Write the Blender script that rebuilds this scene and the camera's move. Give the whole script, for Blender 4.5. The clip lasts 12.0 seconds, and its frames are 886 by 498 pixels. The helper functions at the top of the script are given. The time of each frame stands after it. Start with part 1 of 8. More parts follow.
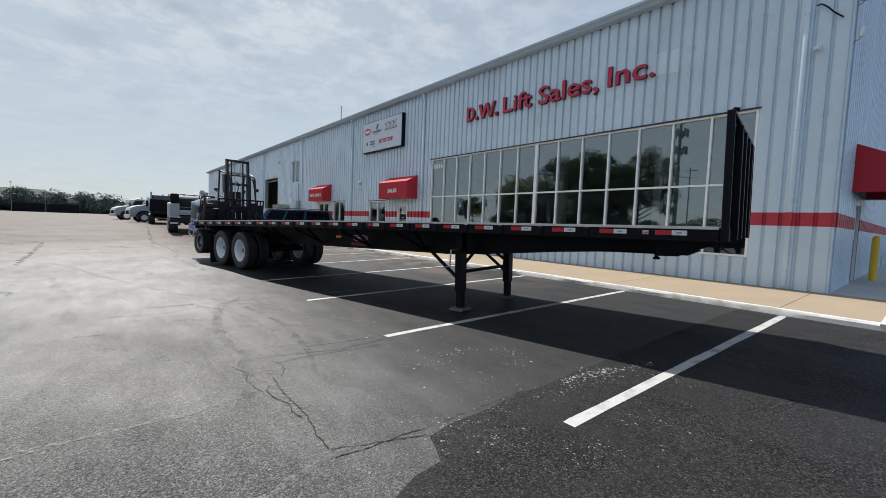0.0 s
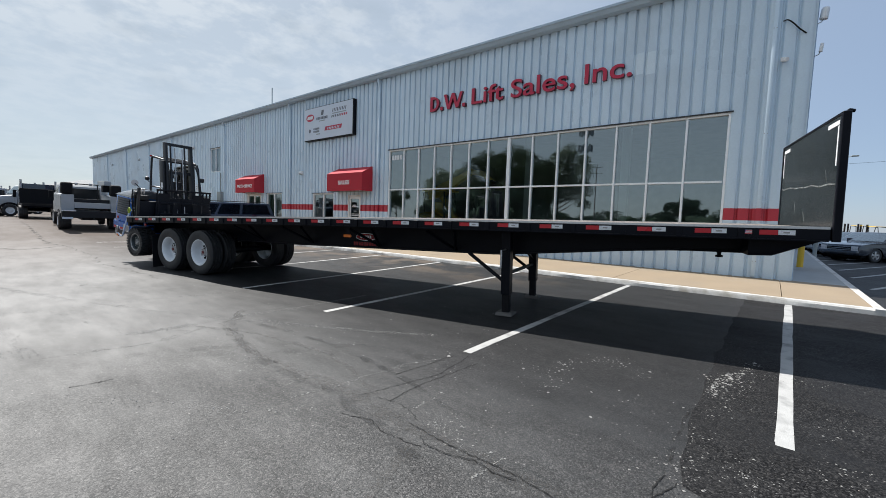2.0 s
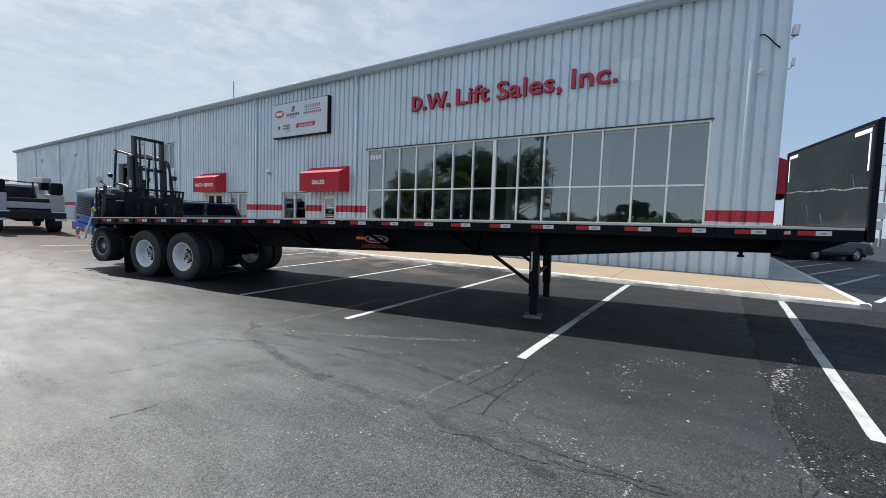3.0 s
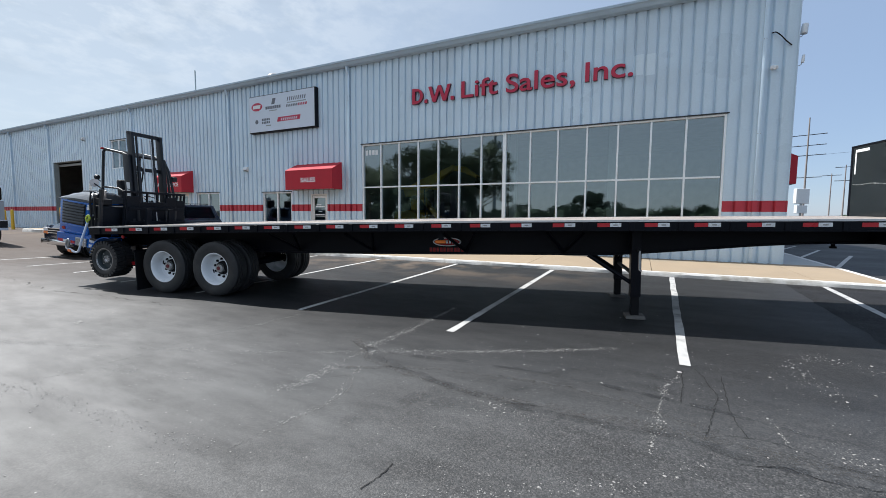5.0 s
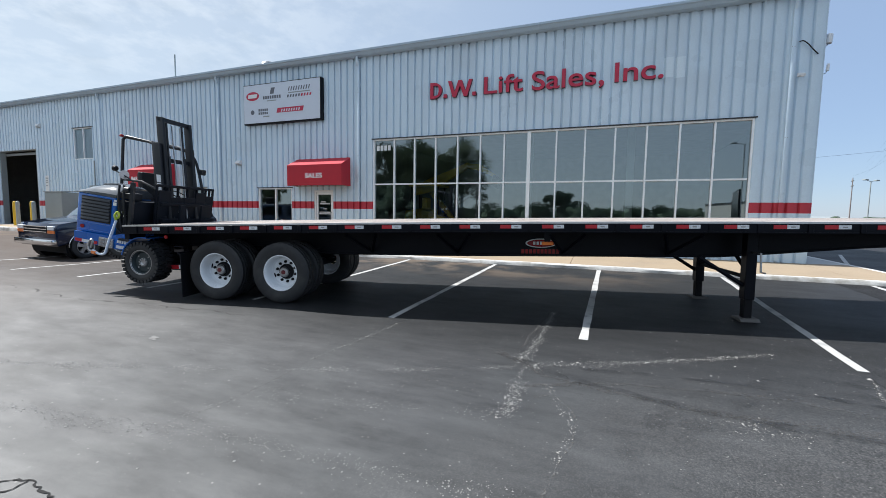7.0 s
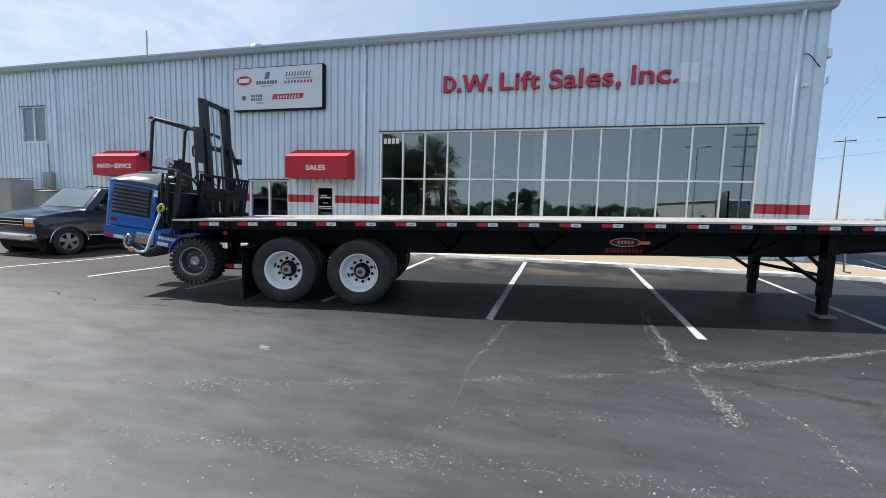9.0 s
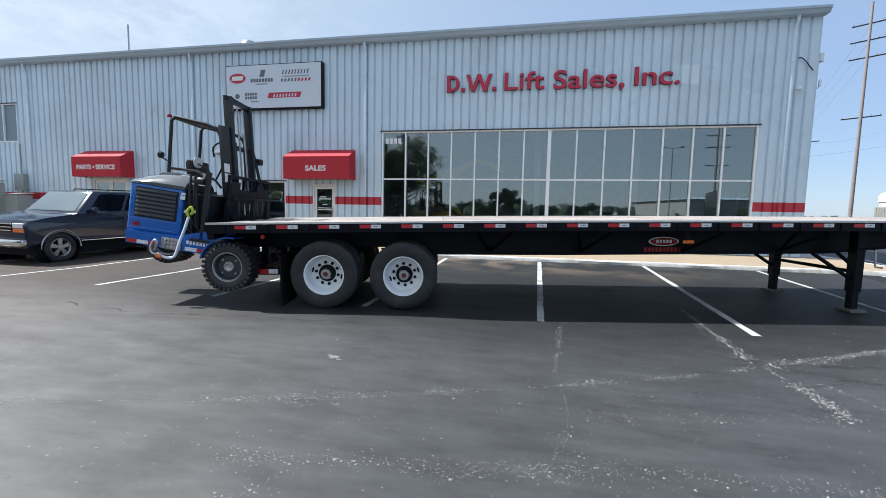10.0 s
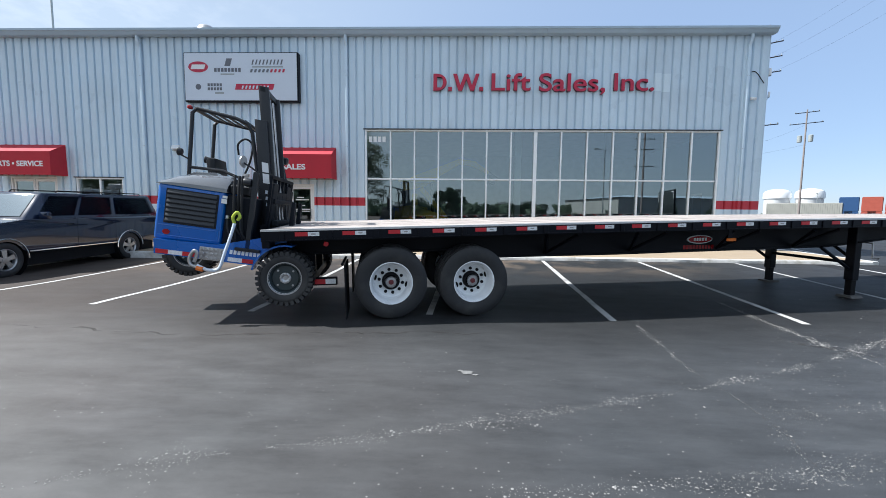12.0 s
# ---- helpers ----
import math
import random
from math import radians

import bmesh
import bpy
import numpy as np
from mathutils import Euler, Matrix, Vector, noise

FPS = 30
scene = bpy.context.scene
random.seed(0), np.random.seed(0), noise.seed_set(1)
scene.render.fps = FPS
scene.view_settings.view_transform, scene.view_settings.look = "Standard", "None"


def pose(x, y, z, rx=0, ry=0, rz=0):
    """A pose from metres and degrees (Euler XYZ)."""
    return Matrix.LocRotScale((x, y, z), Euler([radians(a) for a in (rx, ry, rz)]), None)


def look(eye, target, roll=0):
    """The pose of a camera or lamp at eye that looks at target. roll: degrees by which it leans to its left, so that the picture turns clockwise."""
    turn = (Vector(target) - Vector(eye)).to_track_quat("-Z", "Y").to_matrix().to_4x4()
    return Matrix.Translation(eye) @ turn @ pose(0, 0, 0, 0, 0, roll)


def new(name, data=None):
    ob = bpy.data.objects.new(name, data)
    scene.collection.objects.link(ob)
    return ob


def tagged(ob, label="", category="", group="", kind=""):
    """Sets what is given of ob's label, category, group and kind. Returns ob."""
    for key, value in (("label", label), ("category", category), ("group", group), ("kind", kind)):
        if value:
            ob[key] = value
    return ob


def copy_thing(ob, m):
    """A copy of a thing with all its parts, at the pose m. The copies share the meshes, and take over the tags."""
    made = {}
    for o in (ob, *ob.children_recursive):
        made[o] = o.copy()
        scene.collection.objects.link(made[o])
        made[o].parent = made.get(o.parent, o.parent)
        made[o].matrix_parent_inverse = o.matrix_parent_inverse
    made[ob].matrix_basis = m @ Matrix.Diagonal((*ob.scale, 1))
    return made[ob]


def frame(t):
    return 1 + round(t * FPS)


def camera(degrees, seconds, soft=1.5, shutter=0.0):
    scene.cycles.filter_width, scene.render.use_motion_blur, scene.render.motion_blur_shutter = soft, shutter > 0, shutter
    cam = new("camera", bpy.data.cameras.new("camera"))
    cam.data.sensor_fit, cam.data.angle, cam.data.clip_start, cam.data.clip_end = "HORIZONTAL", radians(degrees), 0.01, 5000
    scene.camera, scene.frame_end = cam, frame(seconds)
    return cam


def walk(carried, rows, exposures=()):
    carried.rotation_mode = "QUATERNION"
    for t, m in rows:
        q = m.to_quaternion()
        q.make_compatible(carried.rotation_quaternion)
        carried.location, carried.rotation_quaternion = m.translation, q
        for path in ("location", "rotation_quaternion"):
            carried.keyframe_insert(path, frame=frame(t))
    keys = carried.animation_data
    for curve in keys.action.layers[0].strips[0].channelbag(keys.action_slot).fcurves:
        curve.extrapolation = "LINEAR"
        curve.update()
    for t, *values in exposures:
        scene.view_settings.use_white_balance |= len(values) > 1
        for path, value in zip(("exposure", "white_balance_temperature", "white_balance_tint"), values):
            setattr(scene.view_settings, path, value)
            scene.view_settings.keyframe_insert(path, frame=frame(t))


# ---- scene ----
cam = camera(95.0, 12.0, soft=0.8)
PATH = [
    (0, (0.268, 0.12, 1.501), (1.538, 1.66, 1.377), 2.3),
    (0.5, (0.045, 0.591, 1.487), (1.362, 2.089, 1.347), 2.1),
    (1, (-0.221, 1.06, 1.489), (1.166, 2.493, 1.341), 2.1),
    (1.5, (-0.497, 1.502, 1.488), (0.973, 2.849, 1.34), 2.1),
    (2, (-0.69, 1.993, 1.513), (0.864, 3.244, 1.367), 2.1),
    (2.5, (-0.929, 2.5, 1.483), (0.697, 3.656, 1.337), 2.0),
    (2.7, (-1.024, 2.689, 1.471), (0.625, 3.812, 1.332), 2.1),
    (4.5, (-1.687, 4.543, 1.568), (0.084, 5.458, 1.41), 0.7),
    (5, (-1.827, 5.079, 1.54), (-0.034, 5.951, 1.384), 0.5),
    (5.5, (-1.949, 5.612, 1.538), (-0.137, 6.443, 1.383), 0.5),
    (6, (-2.055, 6.18, 1.543), (-0.223, 6.967, 1.387), 0.5),
    (6.5, (-2.216, 6.709, 1.548), (-0.366, 7.452, 1.39), 0.7),
    (7, (-2.289, 7.26, 1.539), (-0.421, 7.956, 1.376), 0.9),
    (9, (-2.668, 9.34, 1.519), (-0.737, 9.826, 1.339), 1.7),
    (9.5, (-2.691, 9.873, 1.532), (-0.745, 10.304, 1.355), 1.6),
    (10, (-2.774, 10.383, 1.506), (-0.817, 10.759, 1.33), 1.2),
    (10.5, (-2.794, 10.893, 1.5), (-0.827, 11.209, 1.324), 0.8),
    (11, (-2.795, 11.397, 1.501), (-0.818, 11.641, 1.326), 0.5),
    (11.5, (-2.813, 11.868, 1.505), (-0.827, 12.027, 1.329), 0.4),
    (12, (-2.781, 12.36, 1.533), (-0.789, 12.422, 1.356), 0.6),
]
walk(cam, [(t, look(eye, target, roll)) for t, eye, target, roll in PATH],
     exposures=[(0.0, 0.52, 6220, 9), (2.5, 0.65, 6140, 9), (5.5, 0.79, 6010, 9), (9.0, 0.92, 5960, 8), (12.0, 1.02, 5870, 8)])

# ---- world, sun ----
SUN_AZ, SUN_EL = 0.4, 51.0          # degrees from +y towards +x, degrees up
world = bpy.data.worlds.new("sky")
scene.world = world
world.use_nodes = True
wn, wl = world.node_tree.nodes, world.node_tree.links
wn.clear()
w_out, w_bg = wn.new("ShaderNodeOutputWorld"), wn.new("ShaderNodeBackground")
w_sky = wn.new("ShaderNodeTexSky")
w_sky.sky_type, w_sky.sun_disc = "NISHITA", False
w_sky.sun_elevation, w_sky.sun_rotation = radians(SUN_EL), radians(SUN_AZ)
w_sky.air_density, w_sky.dust_density, w_sky.ozone_density = 1.0, 0.3, 1.6
w_tc = wn.new("ShaderNodeTexCoord")
# cloud layer: directions meet a flat sheet overhead
w_sep, w_lift, w_inv = wn.new("ShaderNodeSeparateXYZ"), wn.new("ShaderNodeMath"), wn.new("ShaderNodeMath")
w_lift.operation, w_inv.operation = "ADD", "DIVIDE"
w_lift.inputs[1].default_value, w_inv.inputs[0].default_value = 0.16, 1.0
w_map = wn.new("ShaderNodeVectorMath")
w_map.operation = "SCALE"
wl.new(w_tc.outputs["Generated"], w_sep.inputs["Vector"])
wl.new(w_sep.outputs["Z"], w_lift.inputs[0])
wl.new(w_lift.outputs["Value"], w_inv.inputs[1])
wl.new(w_inv.outputs["Value"], w_map.inputs["Scale"])
w_noise = wn.new("ShaderNodeTexNoise")
w_noise.inputs["Scale"].default_value, w_noise.inputs["Detail"].default_value = 6.5, 9.0
w_noise.inputs["Roughness"].default_value = 0.6
w_ramp = wn.new("ShaderNodeValToRGB")
w_ramp.color_ramp.elements[0].position, w_ramp.color_ramp.elements[1].position = 0.44, 0.60
# clouds thicken towards the sunny north-west
w_dot = wn.new("ShaderNodeVectorMath")
w_dot.operation = "DOT_PRODUCT"
w_dot.inputs[1].default_value = (-0.45, 0.9, 0.1)
w_rng = wn.new("ShaderNodeMapRange")
w_rng.interpolation_type = "SMOOTHSTEP"
w_rng.inputs["From Min"].default_value, w_rng.inputs["From Max"].default_value = -0.25, 1.0
w_rng.inputs["To Min"].default_value, w_rng.inputs["To Max"].default_value = 0.0, 0.85
w_mul = wn.new("ShaderNodeMath")
w_mul.operation = "MULTIPLY"
w_mix = wn.new("ShaderNodeMix")
w_mix.data_type = "RGBA"
w_mix.inputs["B"].default_value = (5.4, 5.55, 5.6, 1.0)
# thin haze over the clear sky, and greyer wisps
w_hz = wn.new("ShaderNodeMix")
w_hz.data_type = "RGBA"
w_hc = wn.new("ShaderNodeMix")
w_hc.data_type = "RGBA"
w_hc.inputs["A"].default_value, w_hc.inputs["B"].default_value = (2.2, 2.75, 3.7, 1.0), (3.75, 4.02, 4.15, 1.0)
w_ht = wn.new("ShaderNodeMapRange")
w_ht.interpolation_type = "SMOOTHSTEP"
w_ht.inputs["From Min"].default_value, w_ht.inputs["From Max"].default_value = -0.9, 0.7
wl.new(w_ht.outputs["Result"], w_hc.inputs["Factor"])
wl.new(w_hc.outputs["Result"], w_hz.inputs["B"])
w_hr = wn.new("ShaderNodeMapRange")
w_hr.inputs["From Min"].default_value, w_hr.inputs["From Max"].default_value = -1.0, 1.0
w_hr.inputs["To Min"].default_value, w_hr.inputs["To Max"].default_value = 0.70, 0.88
w_n2 = wn.new("ShaderNodeTexNoise")
w_n2.inputs["Scale"].default_value, w_n2.inputs["Detail"].default_value = 3.6, 8.0
w_r2 = wn.new("ShaderNodeMapRange")
w_r2.inputs["From Min"].default_value, w_r2.inputs["From Max"].default_value = 0.53, 0.66
w_r2.inputs["To Max"].default_value = 0.75
w_m2 = wn.new("ShaderNodeMath")
w_m2.operation = "MULTIPLY"
w_dk = wn.new("ShaderNodeMix")
w_dk.data_type = "RGBA"
w_dk.inputs["B"].default_value = (2.5, 2.95, 3.4, 1.0)
wl.new(w_tc.outputs["Generated"], w_map.inputs[0])
wl.new(w_map.outputs["Vector"], w_noise.inputs["Vector"])
wl.new(w_noise.outputs["Fac"], w_ramp.inputs["Fac"])
wl.new(w_tc.outputs["Generated"], w_dot.inputs[0])
wl.new(w_dot.outputs["Value"], w_rng.inputs["Value"])
# the cells thin out into plain haze towards the horizon
w_hi = wn.new("ShaderNodeMapRange")
w_hi.interpolation_type = "SMOOTHSTEP"
w_hi.inputs["From Min"].default_value, w_hi.inputs["From Max"].default_value = 0.12, 0.55
w_hi.inputs["To Min"].default_value = 0.12
wl.new(w_sep.outputs["Z"], w_hi.inputs["Value"])
w_high = wn.new("ShaderNodeMath")
w_high.operation = "MULTIPLY"
wl.new(w_ramp.outputs["Color"], w_high.inputs[0])
wl.new(w_hi.outputs["Result"], w_high.inputs[1])
wl.new(w_high.outputs["Value"], w_mul.inputs[0])
wl.new(w_rng.outputs["Result"], w_mul.inputs[1])
wl.new(w_mul.outputs["Value"], w_mix.inputs["Factor"])
wl.new(w_dot.outputs["Value"], w_hr.inputs["Value"])
wl.new(w_dot.outputs["Value"], w_ht.inputs["Value"])
wl.new(w_hr.outputs["Result"], w_hz.inputs["Factor"])
wl.new(w_sky.outputs["Color"], w_hz.inputs["A"])
wl.new(w_hz.outputs["Result"], w_mix.inputs["A"])
wl.new(w_map.outputs["Vector"], w_n2.inputs["Vector"])
wl.new(w_n2.outputs["Fac"], w_r2.inputs["Value"])
w_low = wn.new("ShaderNodeMath")
w_low.operation = "MULTIPLY"
wl.new(w_r2.outputs["Result"], w_low.inputs[0])
wl.new(w_hi.outputs["Result"], w_low.inputs[1])
wl.new(w_low.outputs["Value"], w_m2.inputs[0])
wl.new(w_rng.outputs["Result"], w_m2.inputs[1])
wl.new(w_m2.outputs["Value"], w_dk.inputs["Factor"])
wl.new(w_mix.outputs["Result"], w_dk.inputs["A"])
wl.new(w_dk.outputs["Result"], w_bg.inputs["Color"])
w_bg.inputs["Strength"].default_value = 0.10
wl.new(w_bg.outputs["Background"], w_out.inputs["Surface"])

sun = new("sun", bpy.data.lights.new("sun", "SUN"))
sun.data.energy, sun.data.angle, sun.data.color = 4.7, radians(0.6), (1.0, 0.93, 0.845)
_a, _e = radians(SUN_AZ), radians(SUN_EL)
sun.matrix_world = look((0, 0, 30), (-30 * math.sin(_a) * math.cos(_e), -30 * math.cos(_a) * math.cos(_e), 30 - 30 * math.sin(_e)))


# ---- materials ----
def mat(name, col, rough=0.6, metal=0.0, var=0.12, scale=3.0, fine=60.0, bump=0.15, spec=0.5, coat=0.0, stain=None, stain_amt=0.3, per_piece=0.0):
    """A surface with variation at two scales; stain: a second colour that comes through in patches."""
    m = bpy.data.materials.new(name)
    m.use_nodes = True
    n, l = m.node_tree.nodes, m.node_tree.links
    p = n["Principled BSDF"]
    geo = n.new("ShaderNodeNewGeometry")
    big, small = n.new("ShaderNodeTexNoise"), n.new("ShaderNodeTexNoise")
    big.inputs["Scale"].default_value, big.inputs["Detail"].default_value = scale, 6
    small.inputs["Scale"].default_value, small.inputs["Detail"].default_value = fine, 3
    l.new(geo.outputs["Position"], big.inputs["Vector"])
    l.new(geo.outputs["Position"], small.inputs["Vector"])
    add = n.new("ShaderNodeMath")
    add.operation = "ADD"
    l.new(big.outputs["Fac"], add.inputs[0])
    l.new(small.outputs["Fac"], add.inputs[1])
    rng = n.new("ShaderNodeMapRange")
    rng.inputs["From Min"].default_value, rng.inputs["From Max"].default_value = 0.6, 1.4
    rng.inputs["To Min"].default_value, rng.inputs["To Max"].default_value = 1 - var, 1 + var
    l.new(add.outputs["Value"], rng.inputs["Value"])
    value = rng.outputs["Result"]
    if per_piece:
        info, pr = n.new("ShaderNodeObjectInfo"), n.new("ShaderNodeMapRange")
        pr.inputs["To Min"].default_value, pr.inputs["To Max"].default_value = 1 - per_piece, 1 + per_piece
        l.new(info.outputs["Random"], pr.inputs["Value"])
        mm = n.new("ShaderNodeMath")
        mm.operation = "MULTIPLY"
        l.new(value, mm.inputs[0])
        l.new(pr.outputs["Result"], mm.inputs[1])
        value = mm.outputs["Value"]
    mul = n.new("ShaderNodeVectorMath")
    mul.operation = "SCALE"
    mul.inputs[0].default_value = col[:3]
    l.new(value, mul.inputs["Scale"])
    colour = mul.outputs["Vector"]
    if stain:
        sn, sr, mx = n.new("ShaderNodeTexNoise"), n.new("ShaderNodeMapRange"), n.new("ShaderNodeMix")
        sn.inputs["Scale"].default_value, sn.inputs["Detail"].default_value = scale * 0.6, 8
        sr.inputs["From Min"].default_value, sr.inputs["From Max"].default_value = 0.5, 0.72
        sr.inputs["To Max"].default_value = stain_amt
        mx.data_type = "RGBA"
        mx.inputs["B"].default_value = (*stain, 1)
        l.new(geo.outputs["Position"], sn.inputs["Vector"])
        l.new(sn.outputs["Fac"], sr.inputs["Value"])
        l.new(sr.outputs["Result"], mx.inputs["Factor"])
        l.new(colour, mx.inputs["A"])
        colour = mx.outputs["Result"]
    l.new(colour, p.inputs["Base Color"])
    rr = n.new("ShaderNodeMapRange")
    rr.inputs["To Min"].default_value, rr.inputs["To Max"].default_value = max(rough - 0.1, 0.02), min(rough + 0.1, 1)
    l.new(big.outputs["Fac"], rr.inputs["Value"])
    l.new(rr.outputs["Result"], p.inputs["Roughness"])
    p.inputs["Metallic"].default_value = metal
    p.inputs["Specular IOR Level"].default_value = spec
    p.inputs["Coat Weight"].default_value = coat
    if bump:
        b = n.new("ShaderNodeBump")
        b.inputs["Strength"].default_value, b.inputs["Distance"].default_value = bump, 0.01
        l.new(small.outputs["Fac"], b.inputs["Height"])
        l.new(b.outputs["Normal"], p.inputs["Normal"])
    return m


def glass_mat(name, tint, ior, rough=0.01, gloss=(0.70, 0.80, 0.84)):
    """Tinted pane: Fresnel gloss over see-through tint."""
    m = bpy.data.materials.new(name)
    m.use_nodes = True
    n, l = m.node_tree.nodes, m.node_tree.links
    n.clear()
    out, mix, fr = n.new("ShaderNodeOutputMaterial"), n.new("ShaderNodeMixShader"), n.new("ShaderNodeFresnel")
    tr, gl = n.new("ShaderNodeBsdfTransparent"), n.new("ShaderNodeBsdfGlossy")
    fr.inputs["IOR"].default_value = ior
    tr.inputs["Color"].default_value = (*tint, 1)
    gl.inputs["Roughness"].default_value, gl.inputs["Color"].default_value = rough, (*gloss, 1)
    l.new(fr.outputs["Fac"], mix.inputs["Fac"])
    l.new(tr.outputs["BSDF"], mix.inputs[1])
    l.new(gl.outputs["BSDF"], mix.inputs[2])
    l.new(mix.outputs["Shader"], out.inputs["Surface"])
    return m


def asphalt_mat(name, dark, light, chip, coarse, rough, spec, worn_to=None):
    """Bound stone: dark binder, paler worn patches, aggregate that stands proud where the surface has worn.
    worn_to: the y up to which the sealing coat has worn off (elsewhere it is whole and smooth)."""
    m = bpy.data.materials.new(name)
    m.use_nodes = True
    n, l = m.node_tree.nodes, m.node_tree.links
    p = n["Principled BSDF"]
    geo = n.new("ShaderNodeNewGeometry")

    def noise_tex(scale, detail, vec=None, rough_=0.5):
        t = n.new("ShaderNodeTexNoise")
        t.inputs["Scale"].default_value, t.inputs["Detail"].default_value, t.inputs["Roughness"].default_value = scale, detail, rough_
        l.new(vec or geo.outputs["Position"], t.inputs["Vector"])
        return t.outputs["Fac"]

    def span(value, a, b, c, d):
        r = n.new("ShaderNodeMapRange")
        for key, v in (("From Min", a), ("From Max", b), ("To Min", c), ("To Max", d)):
            r.inputs[key].default_value = v
        l.new(value, r.inputs["Value"])
        return r.outputs["Result"]

    def calc(op, a, b):
        x = n.new("ShaderNodeMath")
        x.operation = op
        for i, v in enumerate((a, b)):
            if isinstance(v, (int, float)):
                x.inputs[i].default_value = v
            else:
                l.new(v, x.inputs[i])
        return x.outputs["Value"]

    def blend(fac, a, b):
        x = n.new("ShaderNodeMix")
        x.data_type = "RGBA"
        l.new(fac, x.inputs["Factor"])
        for key, v in (("A", a), ("B", b)):
            if isinstance(v, tuple):
                x.inputs[key].default_value = (*v, 1)
            else:
                l.new(v, x.inputs[key])
        return x.outputs["Result"]

    sep = n.new("ShaderNodeSeparateXYZ")
    l.new(geo.outputs["Position"], sep.inputs["Vector"])
    if worn_to is None:
        worn = span(noise_tex(0.9, 5), 0.36, 0.62, 0.35, 1.0)
    else:
        worn = span(calc("ADD", sep.outputs["Y"], calc("MULTIPLY", noise_tex(0.35, 6), 9.0)), worn_to + 2.6, worn_to + 8.4, 1.0, 0.0)
        worn = calc("MULTIPLY", worn, span(calc("ADD", sep.outputs["X"], noise_tex(1.2, 5)), 1.4, 3.0, 1.0, 0.25))
    stretch = n.new("ShaderNodeMapping")
    stretch.inputs["Scale"].default_value = (1.6, 0.12, 1)
    stretch.inputs["Rotation"].default_value = (0, 0, 0.35)
    l.new(geo.outputs["Position"], stretch.inputs["Vector"])
    c = blend(span(noise_tex(0.22, 7, None, 0.6), 0.36, 0.64, 0, 1), dark, light)
    c = blend(span(noise_tex(1.3, 6), 0.45, 0.7, 0, 0.45), c, tuple(v * 0.7 for v in dark))
    # scuffed mottling of the coat, drawn out along the driving direction
    drawn = n.new("ShaderNodeMapping")
    drawn.inputs["Scale"].default_value = (3.2, 0.9, 1)
    l.new(geo.outputs["Position"], drawn.inputs["Vector"])
    mottle = noise_tex(1.0, 9, drawn.outputs["Vector"], 0.72)
    c = blend(span(mottle, 0.50, 0.66, 0, 0.48), c, tuple(v * 0.45 for v in dark))
    c = blend(span(mottle, 0.46, 0.34, 0, 0.32), c, tuple(v * 1.4 for v in light))
    c = blend(span(noise_tex(1.1, 6, stretch.outputs["Vector"]), 0.52, 0.75, 0, 0.45), c, tuple(v * 1.35 for v in light))
    if worn_to is not None:
        # stalls: newer, darker coat than the aisle; southern end darkened to deepen trailer shade
        COAT = blend(span(sep.outputs["Y"], 8.0, 21.0, 0, 1), (0.0068, 0.0080, 0.0098), (0.0150, 0.0172, 0.0200))
        c = blend(span(calc("ADD", sep.outputs["X"], calc("MULTIPLY", noise_tex(0.5, 6), 2.0)), 1.9, 3.4, 0, 0.85), c, COAT)
        # the yard further north is paler, warmer and less glossy
        north = span(calc("ADD", sep.outputs["Y"], calc("MULTIPLY", noise_tex(0.15, 6), 10.0)), 17.0, 31.0, 0, 1)
        c = blend(north, c, (0.100, 0.080, 0.068))
    # fine grit everywhere, coarse stones where worn
    grit = noise_tex(260, 3)
    c = blend(span(grit, 0.45, 0.75, 0, 0.40), c, tuple(v * 0.55 for v in chip))
    vor = n.new("ShaderNodeTexVoronoi")
    vor.inputs["Scale"].default_value = coarse
    l.new(geo.outputs["Position"], vor.inputs["Vector"])
    tint = n.new("ShaderNodeSeparateColor")
    l.new(vor.outputs["Color"], tint.inputs["Color"])
    c = blend(calc("MULTIPLY", span(noise_tex(11, 6, None, 0.75), 0.42, 0.66, 0, 0.5), worn), c, tuple(v * 0.5 for v in chip))
    c = blend(calc("MULTIPLY", span(tint.outputs["Red"], 0.45, 1.0, 0, 0.9), worn), c, chip)
    c = blend(calc("MULTIPLY", span(noise_tex(55, 4, None, 0.7), 0.54, 0.64, 0, 0.75), worn), c, tuple(v * 0.35 for v in dark))
    c = blend(calc("MULTIPLY", span(tint.outputs["Green"], 0.45, 0.7, 0, 0.9), worn), c, tuple(v * 0.3 for v in dark))
    # pits between the stones: sunk in the bump, their shade painted into the colour
    pits = calc("MULTIPLY", span(noise_tex(40, 4, None, 0.66), 0.53, 0.62, 0, 0.42), worn)
    c = blend(pits, c, tuple(v * 0.35 for v in dark))
    # sparse pale flecks, and brown dust blown against the kerb
    vor2 = n.new("ShaderNodeTexVoronoi")
    vor2.inputs["Scale"].default_value = 34
    l.new(geo.outputs["Position"], vor2.inputs["Vector"])
    t2 = n.new("ShaderNodeSeparateColor")
    l.new(vor2.outputs["Color"], t2.inputs["Color"])
    c = blend(calc("MULTIPLY", span(t2.outputs["Blue"], 0.985, 1.0, 0, 0.8), span(vor2.outputs["Distance"], 0.08, 0.3, 1, 0)), c, (0.28, 0.27, 0.26))
    dust = calc("MULTIPLY", span(sep.outputs["X"], 6.4, 8.2, 0, 1), span(noise_tex(0.75, 7, None, 0.6), 0.46, 0.60, 0, 0.7))
    dust = calc("MULTIPLY", dust, span(sep.outputs["Y"], 4.5, 9.0, 0, 1))
